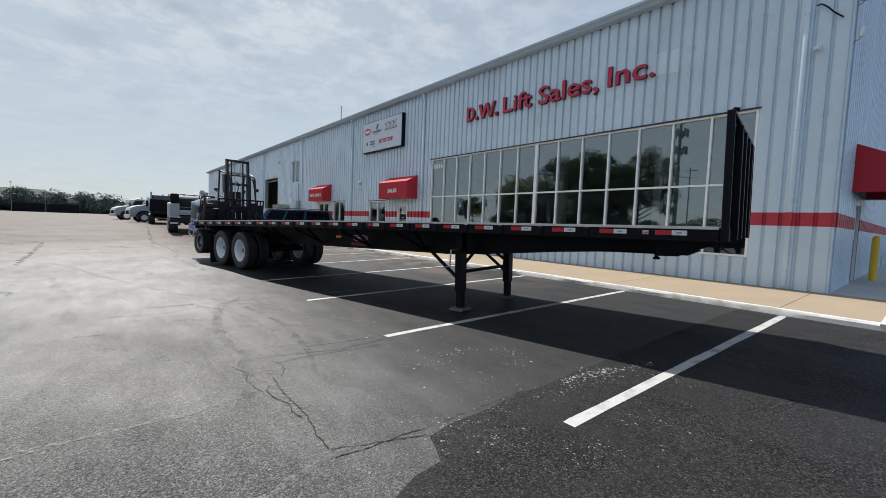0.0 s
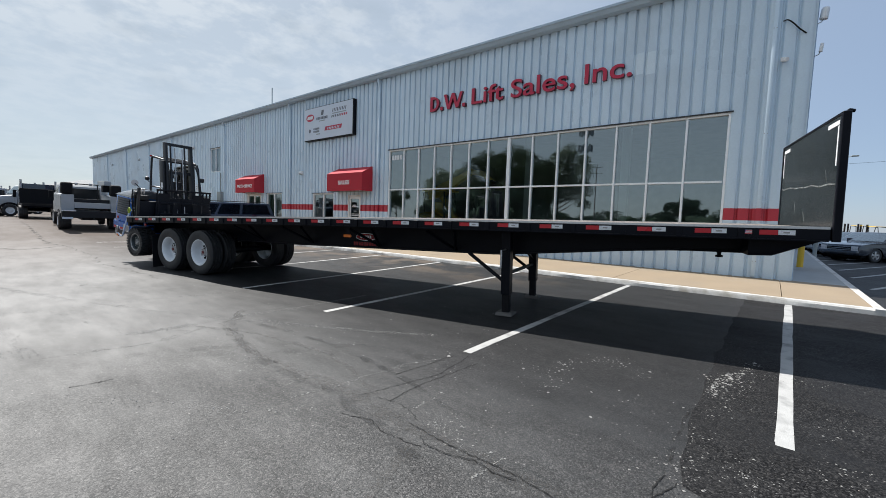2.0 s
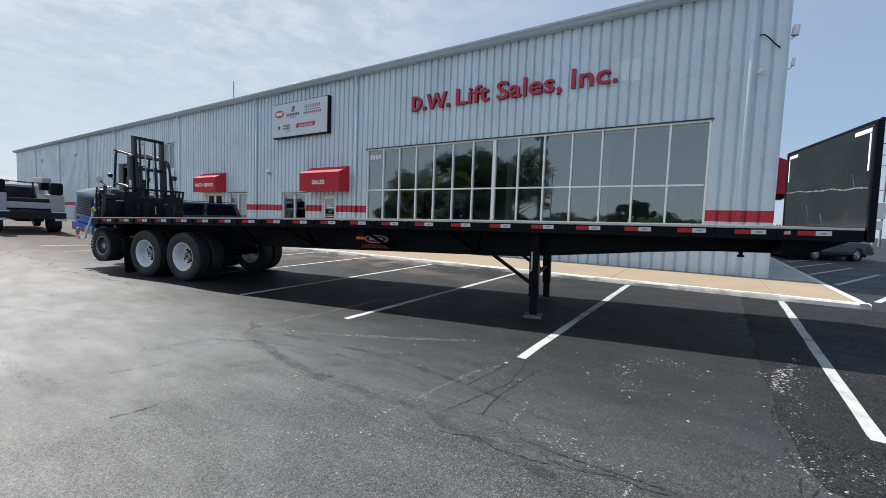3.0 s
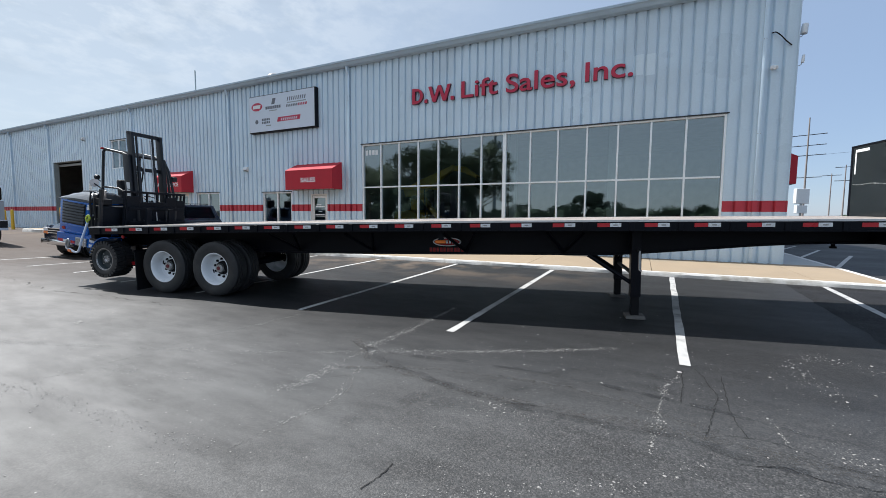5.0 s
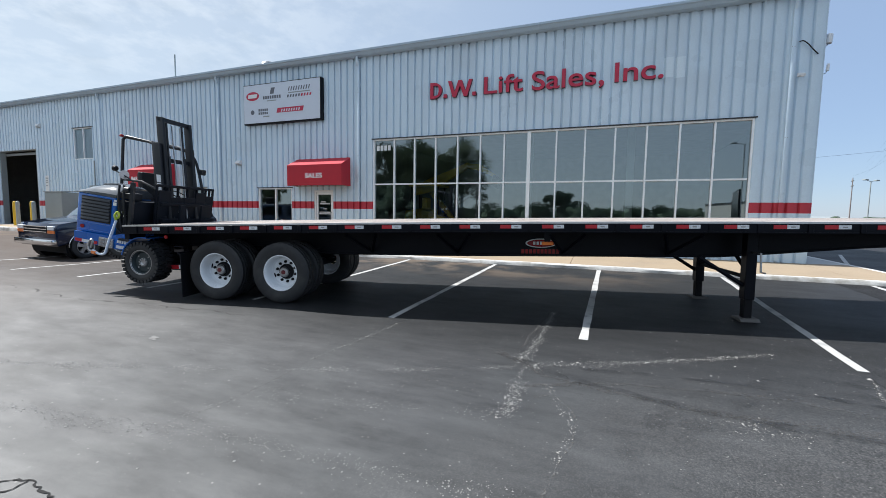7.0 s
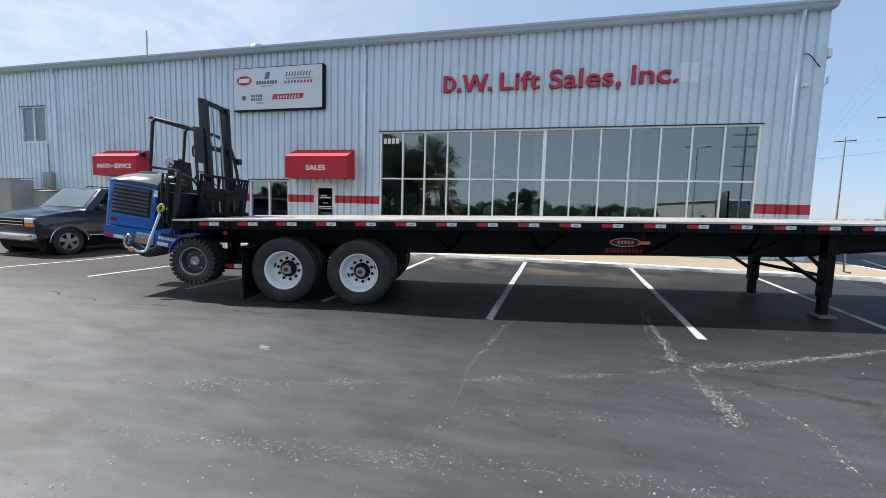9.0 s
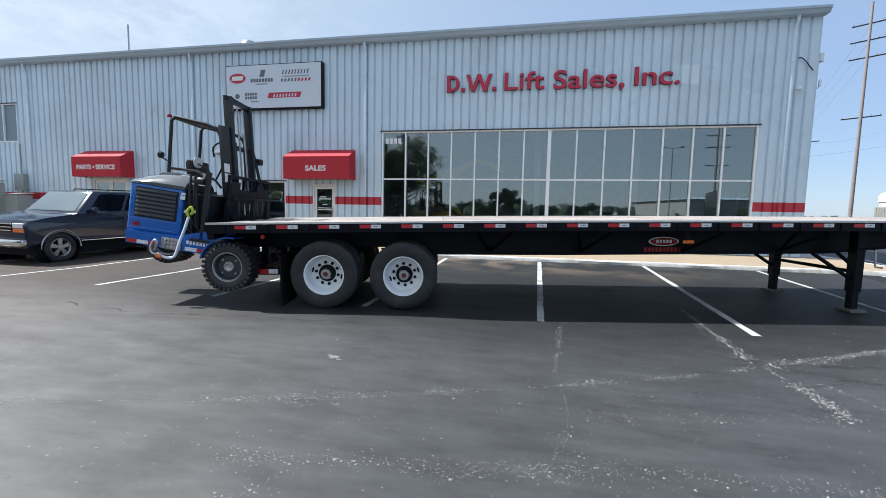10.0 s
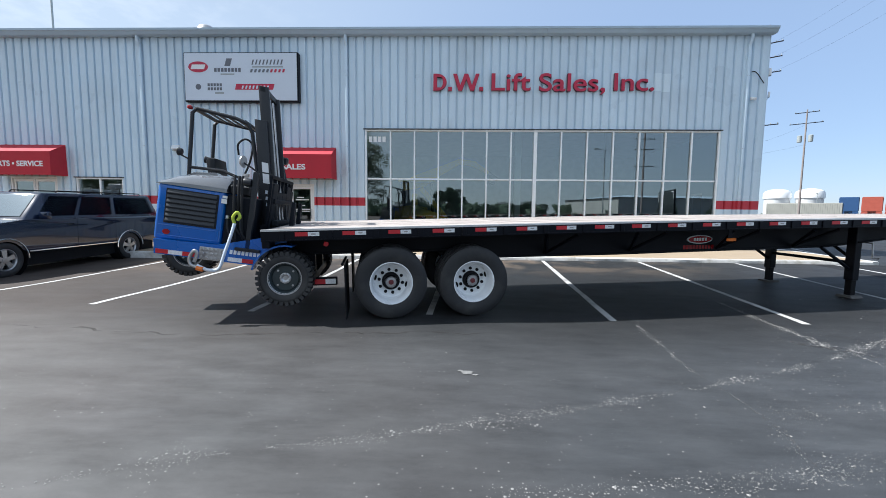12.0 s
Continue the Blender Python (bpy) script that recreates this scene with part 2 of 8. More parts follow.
    dust = calc("MULTIPLY", dust, span(sep.outputs["X"], 9.0, 9.2, 1, 0))
    c = blend(dust, c, (0.15, 0.115, 0.085))
    l.new(c, p.inputs["Base Color"])
    gloss = span(noise_tex(1.7, 7, None, 0.62), 0.3, 0.7, 1.08, 0.86)
    gloss = calc("MULTIPLY", gloss, span(mottle, 0.36, 0.64, 1.2, 0.72))
    if worn_to is not None:
        gloss = calc("MULTIPLY", gloss, calc("MULTIPLY", span(north, 0, 1, 1.0, 0.20), span(sep.outputs["X"], 1.5, 3.5, 1.0, 0.36)))
    cell = calc("ADD", 1.0, calc("MULTIPLY", worn, span(tint.outputs["Red"], 0.0, 1.0, -0.45, 0.4)))
    l.new(calc("MULTIPLY", cell, calc("MULTIPLY", gloss, calc("MULTIPLY", span(pits, 0, 0.50, 1.0, 0.45), span(worn, 0, 1, spec, spec * 0.78)))), p.inputs["Specular IOR Level"])
    l.new(calc("ADD", span(noise_tex(0.5, 5), 0.3, 0.7, rough - 0.07, rough + 0.06), calc("MULTIPLY", worn, 0.14)), p.inputs["Roughness"])
    h = calc("ADD", calc("MULTIPLY", calc("MULTIPLY", vor.outputs["Distance"], worn), -0.6), calc("SUBTRACT", calc("MULTIPLY", grit, 0.25), calc("MULTIPLY", pits, 0.7)))
    b = n.new("ShaderNodeBump")
    b.inputs["Strength"].default_value, b.inputs["Distance"].default_value = 0.6, 0.006
    l.new(h, b.inputs["Height"])
    l.new(b.outputs["Normal"], p.inputs["Normal"])
    return m


def broken_mat(name, col, scale, lo, hi, most, rough=0.85):
    """A worn trace on the asphalt that breaks up into ragged patches."""
    m = mat(name, col, rough, var=0.3, scale=5, fine=90, bump=0.3)
    n, l = m.node_tree.nodes, m.node_tree.links
    geo, nz, r = n.new("ShaderNodeNewGeometry"), n.new("ShaderNodeTexNoise"), n.new("ShaderNodeMapRange")
    nz.inputs["Scale"].default_value, nz.inputs["Detail"].default_value, nz.inputs["Roughness"].default_value = scale, 8, 0.65
    r.inputs["From Min"].default_value, r.inputs["From Max"].default_value, r.inputs["To Max"].default_value = lo, hi, most
    l.new(geo.outputs["Position"], nz.inputs["Vector"])
    l.new(nz.outputs["Fac"], r.inputs["Value"])
    l.new(r.outputs["Result"], n["Principled BSDF"].inputs["Alpha"])
    return m


M_ASPHALT = asphalt_mat("asphalt", (0.0195, 0.0215, 0.0236), (0.0340, 0.0358, 0.0372), (0.140, 0.134, 0.129), 125, 0.62, 0.90, 4.6)
M_PATCH = asphalt_mat("new_asphalt", (0.0105, 0.0107, 0.0120), (0.017, 0.0172, 0.019), (0.070, 0.068, 0.066), 105, 0.66, 0.25)
M_LINE = mat("line_paint", (0.44, 0.44, 0.43), 0.75, var=0.12, scale=9, fine=120, bump=0.3, stain=(0.16, 0.16, 0.16), stain_amt=0.75)
M_KERB = mat("kerb_paint", (0.60, 0.595, 0.575), 0.8, var=0.15, scale=6, fine=70, bump=0.4, stain=(0.30, 0.27, 0.22), stain_amt=0.8)
M_CONC = mat("pavement_concrete", (0.30, 0.235, 0.160), 0.9, var=0.12, scale=1.2, fine=90, bump=0.25, stain=(0.24, 0.205, 0.16), stain_amt=0.5)
M_CLAD = mat("wall_cladding", (0.605, 0.728, 0.832), 0.30, metal=0.0, var=0.05, scale=0.8, fine=25, bump=0.03, stain=(0.42, 0.47, 0.51), stain_amt=0.3, per_piece=0.03, spec=0.5)
M_CLADNEW = mat("unfaded_cladding", (0.68, 0.79, 0.87), 0.42, var=0.05, scale=0.8, fine=25, bump=0.03)
M_STRIPE = mat("red_stripe", (0.46, 0.035, 0.055), 0.45, var=0.08, scale=1.0, fine=30, bump=0.03)
M_TRIM = mat("grey_trim", (0.40, 0.50, 0.59), 0.4, var=0.06, scale=2, bump=0.03)
M_ALU = mat("frame_aluminium", (0.90, 0.93, 0.95), 0.34, metal=0.0, var=0.05, scale=4, bump=0.02)
M_GLASS = glass_mat("tinted_glass", (0.74, 0.86, 0.85), 3.4)
M_CARGLASS = glass_mat("car_glass", (0.30, 0.32, 0.34), 1.14)
M_DARKPANE = mat("dark_cab_glass", (0.02, 0.024, 0.026), 0.08, var=0.2, scale=2, bump=0.0, spec=0.35)
M_SCREENGLASS = glass_mat("windscreen_glass", (0.35, 0.38, 0.38), 5.2, 0.11, (0.82, 0.92, 0.98))
M_CLEARGLASS = glass_mat("clear_glass", (0.75, 0.8, 0.8), 1.5)
M_DARKROOM = mat("dark_interior", (0.30, 0.30, 0.29), 0.9, var=0.2, bump=0.1)
M_FLOORIN = mat("interior_floor", (0.34, 0.32, 0.30), 0.5, var=0.15, bump=0.05)
M_AWNING = mat("red_awning_fabric", (0.46, 0.024, 0.04), 0.8, var=0.1, scale=2.5, fine=250, bump=0.12)
M_LETTER = mat("red_letter", (0.47, 0.010, 0.052), 0.35, var=0.05, bump=0.02)
# darker red for the letter faces that look sideways, up or down
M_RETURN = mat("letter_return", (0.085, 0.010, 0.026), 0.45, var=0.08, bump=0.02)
M_WHITE = mat("white_paint", (0.78, 0.79, 0.80), 0.4, var=0.05, scale=2, bump=0.03)
M_SIGNFACE = mat("sign_face", (0.64, 0.70, 0.79), 0.35, var=0.05, scale=0.8, bump=0.02)
M_BLACK = mat("black_steel", (0.0040, 0.0050, 0.0092), 0.42, var=0.35, scale=3, fine=50, bump=0.06, spec=0.15)
M_BLACKM = mat("black_matt", (0.0085, 0.0088, 0.0108), 0.7, var=0.35, scale=4, fine=70, bump=0.15, spec=0.18)
M_MASTBLACK = mat("mast_black_paint", (0.0068, 0.0092, 0.0145), 0.42, var=0.3, scale=4, fine=60, bump=0.06, spec=0.5)
M_CARRIAGE = mat("carriage_black", (0.0055, 0.0080, 0.0135), 0.6, var=0.3, scale=5, fine=60, bump=0.08, spec=0.18)
M_MACHINE = mat("dark_machinery", (0.0085, 0.010, 0.0135), 0.6, var=0.35, scale=5, fine=70, bump=0.12, spec=0.4)
M_SCUFF = broken_mat("rubbed_metal", (0.22, 0.24, 0.24), 14, 0.34, 0.62, 0.7, 0.5)
M_LOUVRE = mat("louvre_plastic", (0.020, 0.024, 0.032), 0.45, var=0.2, scale=4, fine=60, bump=0.05)
M_PLATE = mat("headboard_plate", (0.017, 0.0215, 0.0245), 0.24, metal=0.0, var=0.4, scale=2.2, fine=40, bump=0.05, spec=0.55, stain=(0.022, 0.026, 0.026), stain_amt=0.5)
M_DECK = mat("deck_wood", (0.40, 0.355, 0.325), 0.55, var=0.2, scale=2.5, fine=35, bump=0.25, stain=(0.24, 0.20, 0.175), stain_amt=0.5, per_piece=0.14)
M_RAIL = mat("rub_rail", (0.62, 0.62, 0.62), 0.4, metal=0.6, var=0.12, scale=5, bump=0.05)
M_TAPER = mat("red_tape", (0.50, 0.02, 0.03), 0.3, var=0.06, bump=0.02)
M_TAPEW = mat("white_tape", (0.74, 0.75, 0.77), 0.3, var=0.2, scale=40, bump=0.02)
M_TYRE = mat("tyre_rubber", (0.021, 0.0215, 0.024), 0.62, var=0.25, scale=6, fine=80, bump=0.2, stain=(0.06, 0.058, 0.054), stain_amt=0.6)
M_RIM = mat("white_rim", (0.88, 0.90, 0.92), 0.30, var=0.04, scale=6, bump=0.02, stain=(0.62, 0.60, 0.57), stain_amt=0.25, coat=0.3)
M_STEEL = mat("bare_steel", (0.45, 0.45, 0.46), 0.35, metal=0.9, var=0.15, bump=0.05)
M_BLUE = mat("blue_paint", (0.006, 0.11, 0.44), 0.28, var=0.07, scale=2, bump=0.02, coat=0.4)
M_HOOD = mat("dark_hood", (0.10, 0.105, 0.115), 0.12, var=0.12, scale=3, bump=0.01, coat=1.0, spec=0.8)
M_YELLOW = mat("yellow_paint", (0.74, 0.47, 0.03), 0.4, var=0.1, scale=2, bump=0.04)
M_ORANGE = mat("orange_plastic", (0.75, 0.18, 0.02), 0.35, var=0.05, bump=0.0)
M_NAVY = mat("navy_car_paint", (0.0060, 0.0140, 0.040), 0.12, var=0.08, scale=2, bump=0.0, coat=0.6, spec=0.45)
M_GREYCAR = mat("grey_car_paint", (0.045, 0.055, 0.075), 0.25, metal=0.3, var=0.06, bump=0.0, coat=0.8)
M_SILVERCAR = mat("silver_car_paint", (0.45, 0.46, 0.48), 0.28, metal=0.4, var=0.06, bump=0.0, coat=0.6)
M_CHROME = mat("chrome", (0.75, 0.75, 0.76), 0.12, metal=1.0, var=0.05, bump=0.0)
M_GREYBOX = mat("grey_enclosure", (0.30, 0.33, 0.33), 0.5, var=0.08, bump=0.05)
M_POLEWOOD = mat("pole_wood", (0.235, 0.205, 0.195), 0.85, var=0.2, scale=2, fine=25, bump=0.3)
M_BARK = mat("bark", (0.11, 0.085, 0.06), 0.9, var=0.3, scale=4, fine=30, bump=0.5)
M_LEAF = mat("leaves", (0.115, 0.145, 0.080), 0.7, var=0.4, scale=0.9, fine=14, bump=0.0, per_piece=0.2, spec=0.15)
M_LEAF2 = mat("far_leaves", (0.105, 0.145, 0.100), 0.9, var=0.25, scale=0.25, fine=5, bump=0.0, spec=0.08)
M_LEAF3 = mat("distant_leaves", (0.048, 0.068, 0.056), 0.9, var=0.2, scale=0.12, fine=2, bump=0.0, spec=0.05)
M_CHIP = mat("pale_chips", (0.27, 0.266, 0.255), 0.9, var=0.25, scale=12, bump=0.2)
M_CRACK = mat("crack", (0.010, 0.010, 0.010), 0.95, var=0.3, bump=0.2)
M_CRACKFAR = broken_mat("faint_crack", (0.016, 0.016, 0.016), 3.5, 0.50, 0.62, 0.7)
M_SMUDGE = broken_mat("tyre_smudge", (0.030, 0.030, 0.031), 2.2, 0.46, 0.80, 0.35, 0.5)
M_TYRETRACE = broken_mat("tyre_trace", (0.016, 0.017, 0.019), 3.0, 0.40, 0.72, 0.55, 0.6)
M_WHEELDISC = mat("wheel_disc_paint", (0.030, 0.042, 0.046), 0.5, var=0.2, scale=8, bump=0.05)
M_PALESEAM = broken_mat("pale_seam", (0.14, 0.137, 0.13), 34, 0.46, 0.62, 0.6)
M_YARDCRACK = broken_mat("yard_crack", (0.040, 0.035, 0.031), 2.6, 0.40, 0.62, 0.55)
M_SEAL = broken_mat("worn_seam", (0.072, 0.070, 0.067), 22, 0.42, 0.66, 0.7, 0.52)
M_SEAL.node_tree.nodes["Principled BSDF"].inputs["Specular IOR Level"].default_value = 0.85
M_BLIND = mat("window_blind", (0.36, 0.36, 0.34), 0.7, var=0.05, bump=0.0)
M_TRUCKWHITE = mat("truck_white", (0.40, 0.42, 0.44), 0.4, var=0.1, scale=2, bump=0.04, stain=(0.3, 0.29, 0.27), stain_amt=0.35)
M_REDLENS = mat("red_lens", (0.30, 0.01, 0.015), 0.15, var=0.03, bump=0.0)


# ---- mesh helpers ----
def box(bm, x0, x1, y0, y1, z0, z1, bev=0.0, seg=1):
    v = [bm.verts.new((x, y, z)) for x in (x0, x1) for y in (y0, y1) for z in (z0, z1)]
    f = [bm.faces.new([v[i] for i in q]) for q in ((0, 1, 3, 2), (4, 6, 7, 5), (0, 4, 5, 1), (2, 3, 7, 6), (0, 2, 6, 4), (1, 5, 7, 3))]
    if bev:
        bmesh.ops.bevel(bm, geom=list({e for q in f for e in q.edges}), offset=bev, segments=seg, affect="EDGES", profile=0.5)
    return bm


def prism(bm, pts, axis, a, b, bev=0.0):
    def at(p, h):
        return {"x": (h, p[0], p[1]), "y": (p[0], h, p[1]), "z": (p[0], p[1], h)}[axis]
    lo, hi = [bm.verts.new(at(p, a)) for p in pts], [bm.verts.new(at(p, b)) for p in pts]
    k = len(pts)
    f = [bm.faces.new(lo[::-1]), bm.faces.new(hi)]
    f += [bm.faces.new((lo[i], lo[(i + 1) % k], hi[(i + 1) % k], hi[i])) for i in range(k)]
    if bev:
        bmesh.ops.bevel(bm, geom=list({e for q in f[:2] for e in q.edges}), offset=bev, segments=2, affect="EDGES", profile=0.5)
    return bm


def ring(bm, c, u, v, r, n):
    return [bm.verts.new(c + u * (r * math.cos(2 * math.pi * i / n)) + v * (r * math.sin(2 * math.pi * i / n))) for i in range(n)]


def tube(bm, pts, r, n=10, r1=None, cap=True):
    """A round bar along a row of points, tapering from r to r1."""
    pts = [Vector(p) for p in pts]
    r1 = r if r1 is None else r1
    rings, u = [], None
    for i, p in enumerate(pts):
        d = (pts[min(i + 1, len(pts) - 1)] - pts[max(i - 1, 0)]).normalized()
        if u is None:
            u = d.orthogonal().normalized()
        u = (u - d * u.dot(d)).normalized()
        rings.append(ring(bm, p, u, d.cross(u), r + (r1 - r) * i / max(len(pts) - 1, 1), n))
    for a, b in zip(rings, rings[1:]):
        for i in range(n):
            bm.faces.new((a[i], a[(i + 1) % n], b[(i + 1) % n], b[i]))
    if cap:
        bm.faces.new(rings[0][::-1])
        bm.faces.new(rings[-1])
    return bm


def bend(pts, k=5):
    """A smooth curve through the points."""
    p = [Vector(q) for q in pts]
    p = [p[0] * 2 - p[1]] + p + [p[-1] * 2 - p[-2]]
    out = []
    for a, b, c, d in zip(p, p[1:], p[2:], p[3:]):
        for i in range(k):
            t = i / k
            out.append(0.5 * (2 * b + (c - a) * t + (2 * a - 5 * b + 4 * c - d) * t * t + (3 * b - a - 3 * c + d) * t ** 3))
    return out + [p[-2]]


def lathe(bm, prof, centre, axis, n=32, closed=False):
    """Turn (radius, along) pairs round an axis through centre."""
    c, d = Vector(centre), Vector(axis).normalized()
    u = d.orthogonal().normalized()
    v = d.cross(u)
    rings = [ring(bm, c + d * h, u, v, max(r, 0.0005), n) for r, h in prof]
    pairs = list(zip(rings, rings[1:])) + ([(rings[-1], rings[0])] if closed else [])
    for a, b in pairs:
        for i in range(n):
            bm.faces.new((a[i], a[(i + 1) % n], b[(i + 1) % n], b[i]))
    return bm


def mesh_of(name, bm, material, angle=29):
    if len(bm.faces) > 1:
        bmesh.ops.recalc_face_normals(bm, faces=bm.faces)
    me = bpy.data.meshes.new(name)
    bm.to_mesh(me)
    bm.free()
    me.materials.append(material)
    for p in me.polygons:
        p.use_smooth = True
    me.set_sharp_from_angle(angle=radians(angle))
    return me


def part(name, bm, material, parent, label="", m=None):
    ob = new(name, mesh_of(name, bm, material))
    ob.parent = parent
    if m is not None:
        ob.matrix_basis = m
    return tagged(ob, label) if label else ob


def piece(name, me, parent, m):
    ob = new(name, me)
    ob.parent, ob.matrix_basis = parent, m
    return ob


def thing(name, label, category, m=None, group="", kind=""):
    ob = new(name)
    ob.empty_display_size = 0.2
    if m is not None:
        ob.matrix_basis = m
    return tagged(ob, label, category, group, kind)


def solid(name, bm, material, label, category, kind="", m=None, group=""):
    ob = new(name, mesh_of(name, bm, material))
    if m is not None:
        ob.matrix_basis = m
    return tagged(ob, label, category, group, kind)


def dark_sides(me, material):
    """The returns of a channel letter get a second colour: all faces that do not look to the front."""
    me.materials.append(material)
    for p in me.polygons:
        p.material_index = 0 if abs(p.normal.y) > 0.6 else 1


def text_mesh(body, width, height, depth, material, bold=0.0, returns=None):
    """Solid letters in the xz plane, from x = 0 to width, standing on z = 0, facing -y."""
    cu = bpy.data.curves.new("letters", "FONT")
    cu.body, cu.size, cu.extrude, cu.offset = body, 1.0, 0.05, bold
    tmp = bpy.data.objects.new("letters", cu)
    me = bpy.data.meshes.new_from_object(tmp)
    bpy.data.objects.remove(tmp)
    co = np.empty(len(me.vertices) * 3)
    me.vertices.foreach_get("co", co)
    co = co.reshape(-1, 3)
    lo, hi = co.min(0), co.max(0)
    out = np.empty_like(co)
    out[:, 0] = (co[:, 0] - lo[0]) / (hi[0] - lo[0]) * width
    out[:, 2] = (co[:, 1] - lo[1]) / (hi[1] - lo[1]) * height
    out[:, 1] = -(co[:, 2] - lo[2]) / (hi[2] - lo[2]) * depth
    me.vertices.foreach_set("co", out.ravel())
    me.materials.clear()
    me.materials.append(material)
    me.update()
    if returns:
        dark_sides(me, returns)
    return me


def pane_bm(x, y0, y1, z0, z1):
    """One sheet of glass that faces -x."""
    b = bmesh.new()
    b.faces.new([b.verts.new(p) for p in ((x, y0, z0), (x, y0, z1), (x, y1, z1), (x, y1, z0))])
    return b


# ---- the lie of the land ----
KERB_X, WALL_X, SOUTH_Y, NORTH_Y = 9.0, 12.26, 1.58, 72.0
EAVE = 7.76


def step(v, a, b):
    t = min(max((v - a) / (b - a), 0.0), 1.0)
    return t * t * (3 - 2 * t) if b - a < 3 else t


def land(x, y):
    swell = 0.042 * step(y, 10.4, 12.2) * step(x, 1.2, 2.4) * (1 - step(x, 3.0, 5.5))
    return (0.19 - 0.09 * step(y, 13.0, 21.0)) * step(x, 3.0, 9.0) + 0.36 * step(y, 23.0, 33.0) + swell


FACE_W = Matrix.Rotation(radians(-90), 4, "Z")      # turns a thing that faces -y so that it faces -x


# ---- ground ----
def build_ground():
    xs = sorted({-1500, -700, -300, -150, -80, *range(-40, 41, 2), 1, 1.2, 1.5, 1.8, 2.1, 2.4, 2.7, 3.5, 4.5, 5, 5.5, 60, 90, 150, 300, 700, 1500, 3, 9})
    ys = sorted({-1500, -700, -300, -150, -80, *range(-40, 80, 2), 10.4, 10.7, 11, 11.3, 11.6, 11.9, 12.2, 100, 150, 300, 700, 1500, 13, 21, 23, 33})
    bm = bmesh.new()
    vs = [[bm.verts.new((x, y, land(x, y))) for y in ys] for x in xs]
    for i in range(len(xs) - 1):
        for j in range(len(ys) - 1):
            bm.faces.new((vs[i][j], vs[i + 1][j], vs[i + 1][j + 1], vs[i][j + 1]))
    solid("ground", bm, M_ASPHALT, "worn grey asphalt car park with cracks and pale chips", "ground", "structure")


def strip(bm, pts, w, lift, rnd=None, rag=0.0):
    """A flat band along points on the ground."""
    rows = []
    for i, p in enumerate(pts):
        a, b = Vector(pts[max(i - 1, 0)]), Vector(pts[min(i + 1, len(pts) - 1)])
        d = (b - a).normalized()
        q = Vector((-d.y, d.x))
        wa = w + (rnd.uniform(-rag, rag) if rnd else 0)
        wb = w + (rnd.uniform(-rag, rag) if rnd else 0)
        pa, pb = Vector(p) + q * wa / 2, Vector(p) - q * wb / 2
        rows.append([bm.verts.new((c.x, c.y, land(c.x, c.y) + lift)) for c in (pa, pb)])
    for r, s in zip(rows, rows[1:]):
        bm.faces.new((r[0], r[1], s[1], s[0]))


def wander(pts, n, amp, rnd):
    """Points between the given ones, shaken sideways."""
    out = []
    for a, b in zip(pts, pts[1:]):
        a, b = Vector(a), Vector(b)
        d = (b - a).normalized()
        q = Vector((-d.y, d.x))
        k = max(2, int((b - a).length * n))
        out += [a + (b - a) * (i / k) + q * rnd.uniform(-amp, amp) for i in range(k)]
    return out + [Vector(pts[-1])]


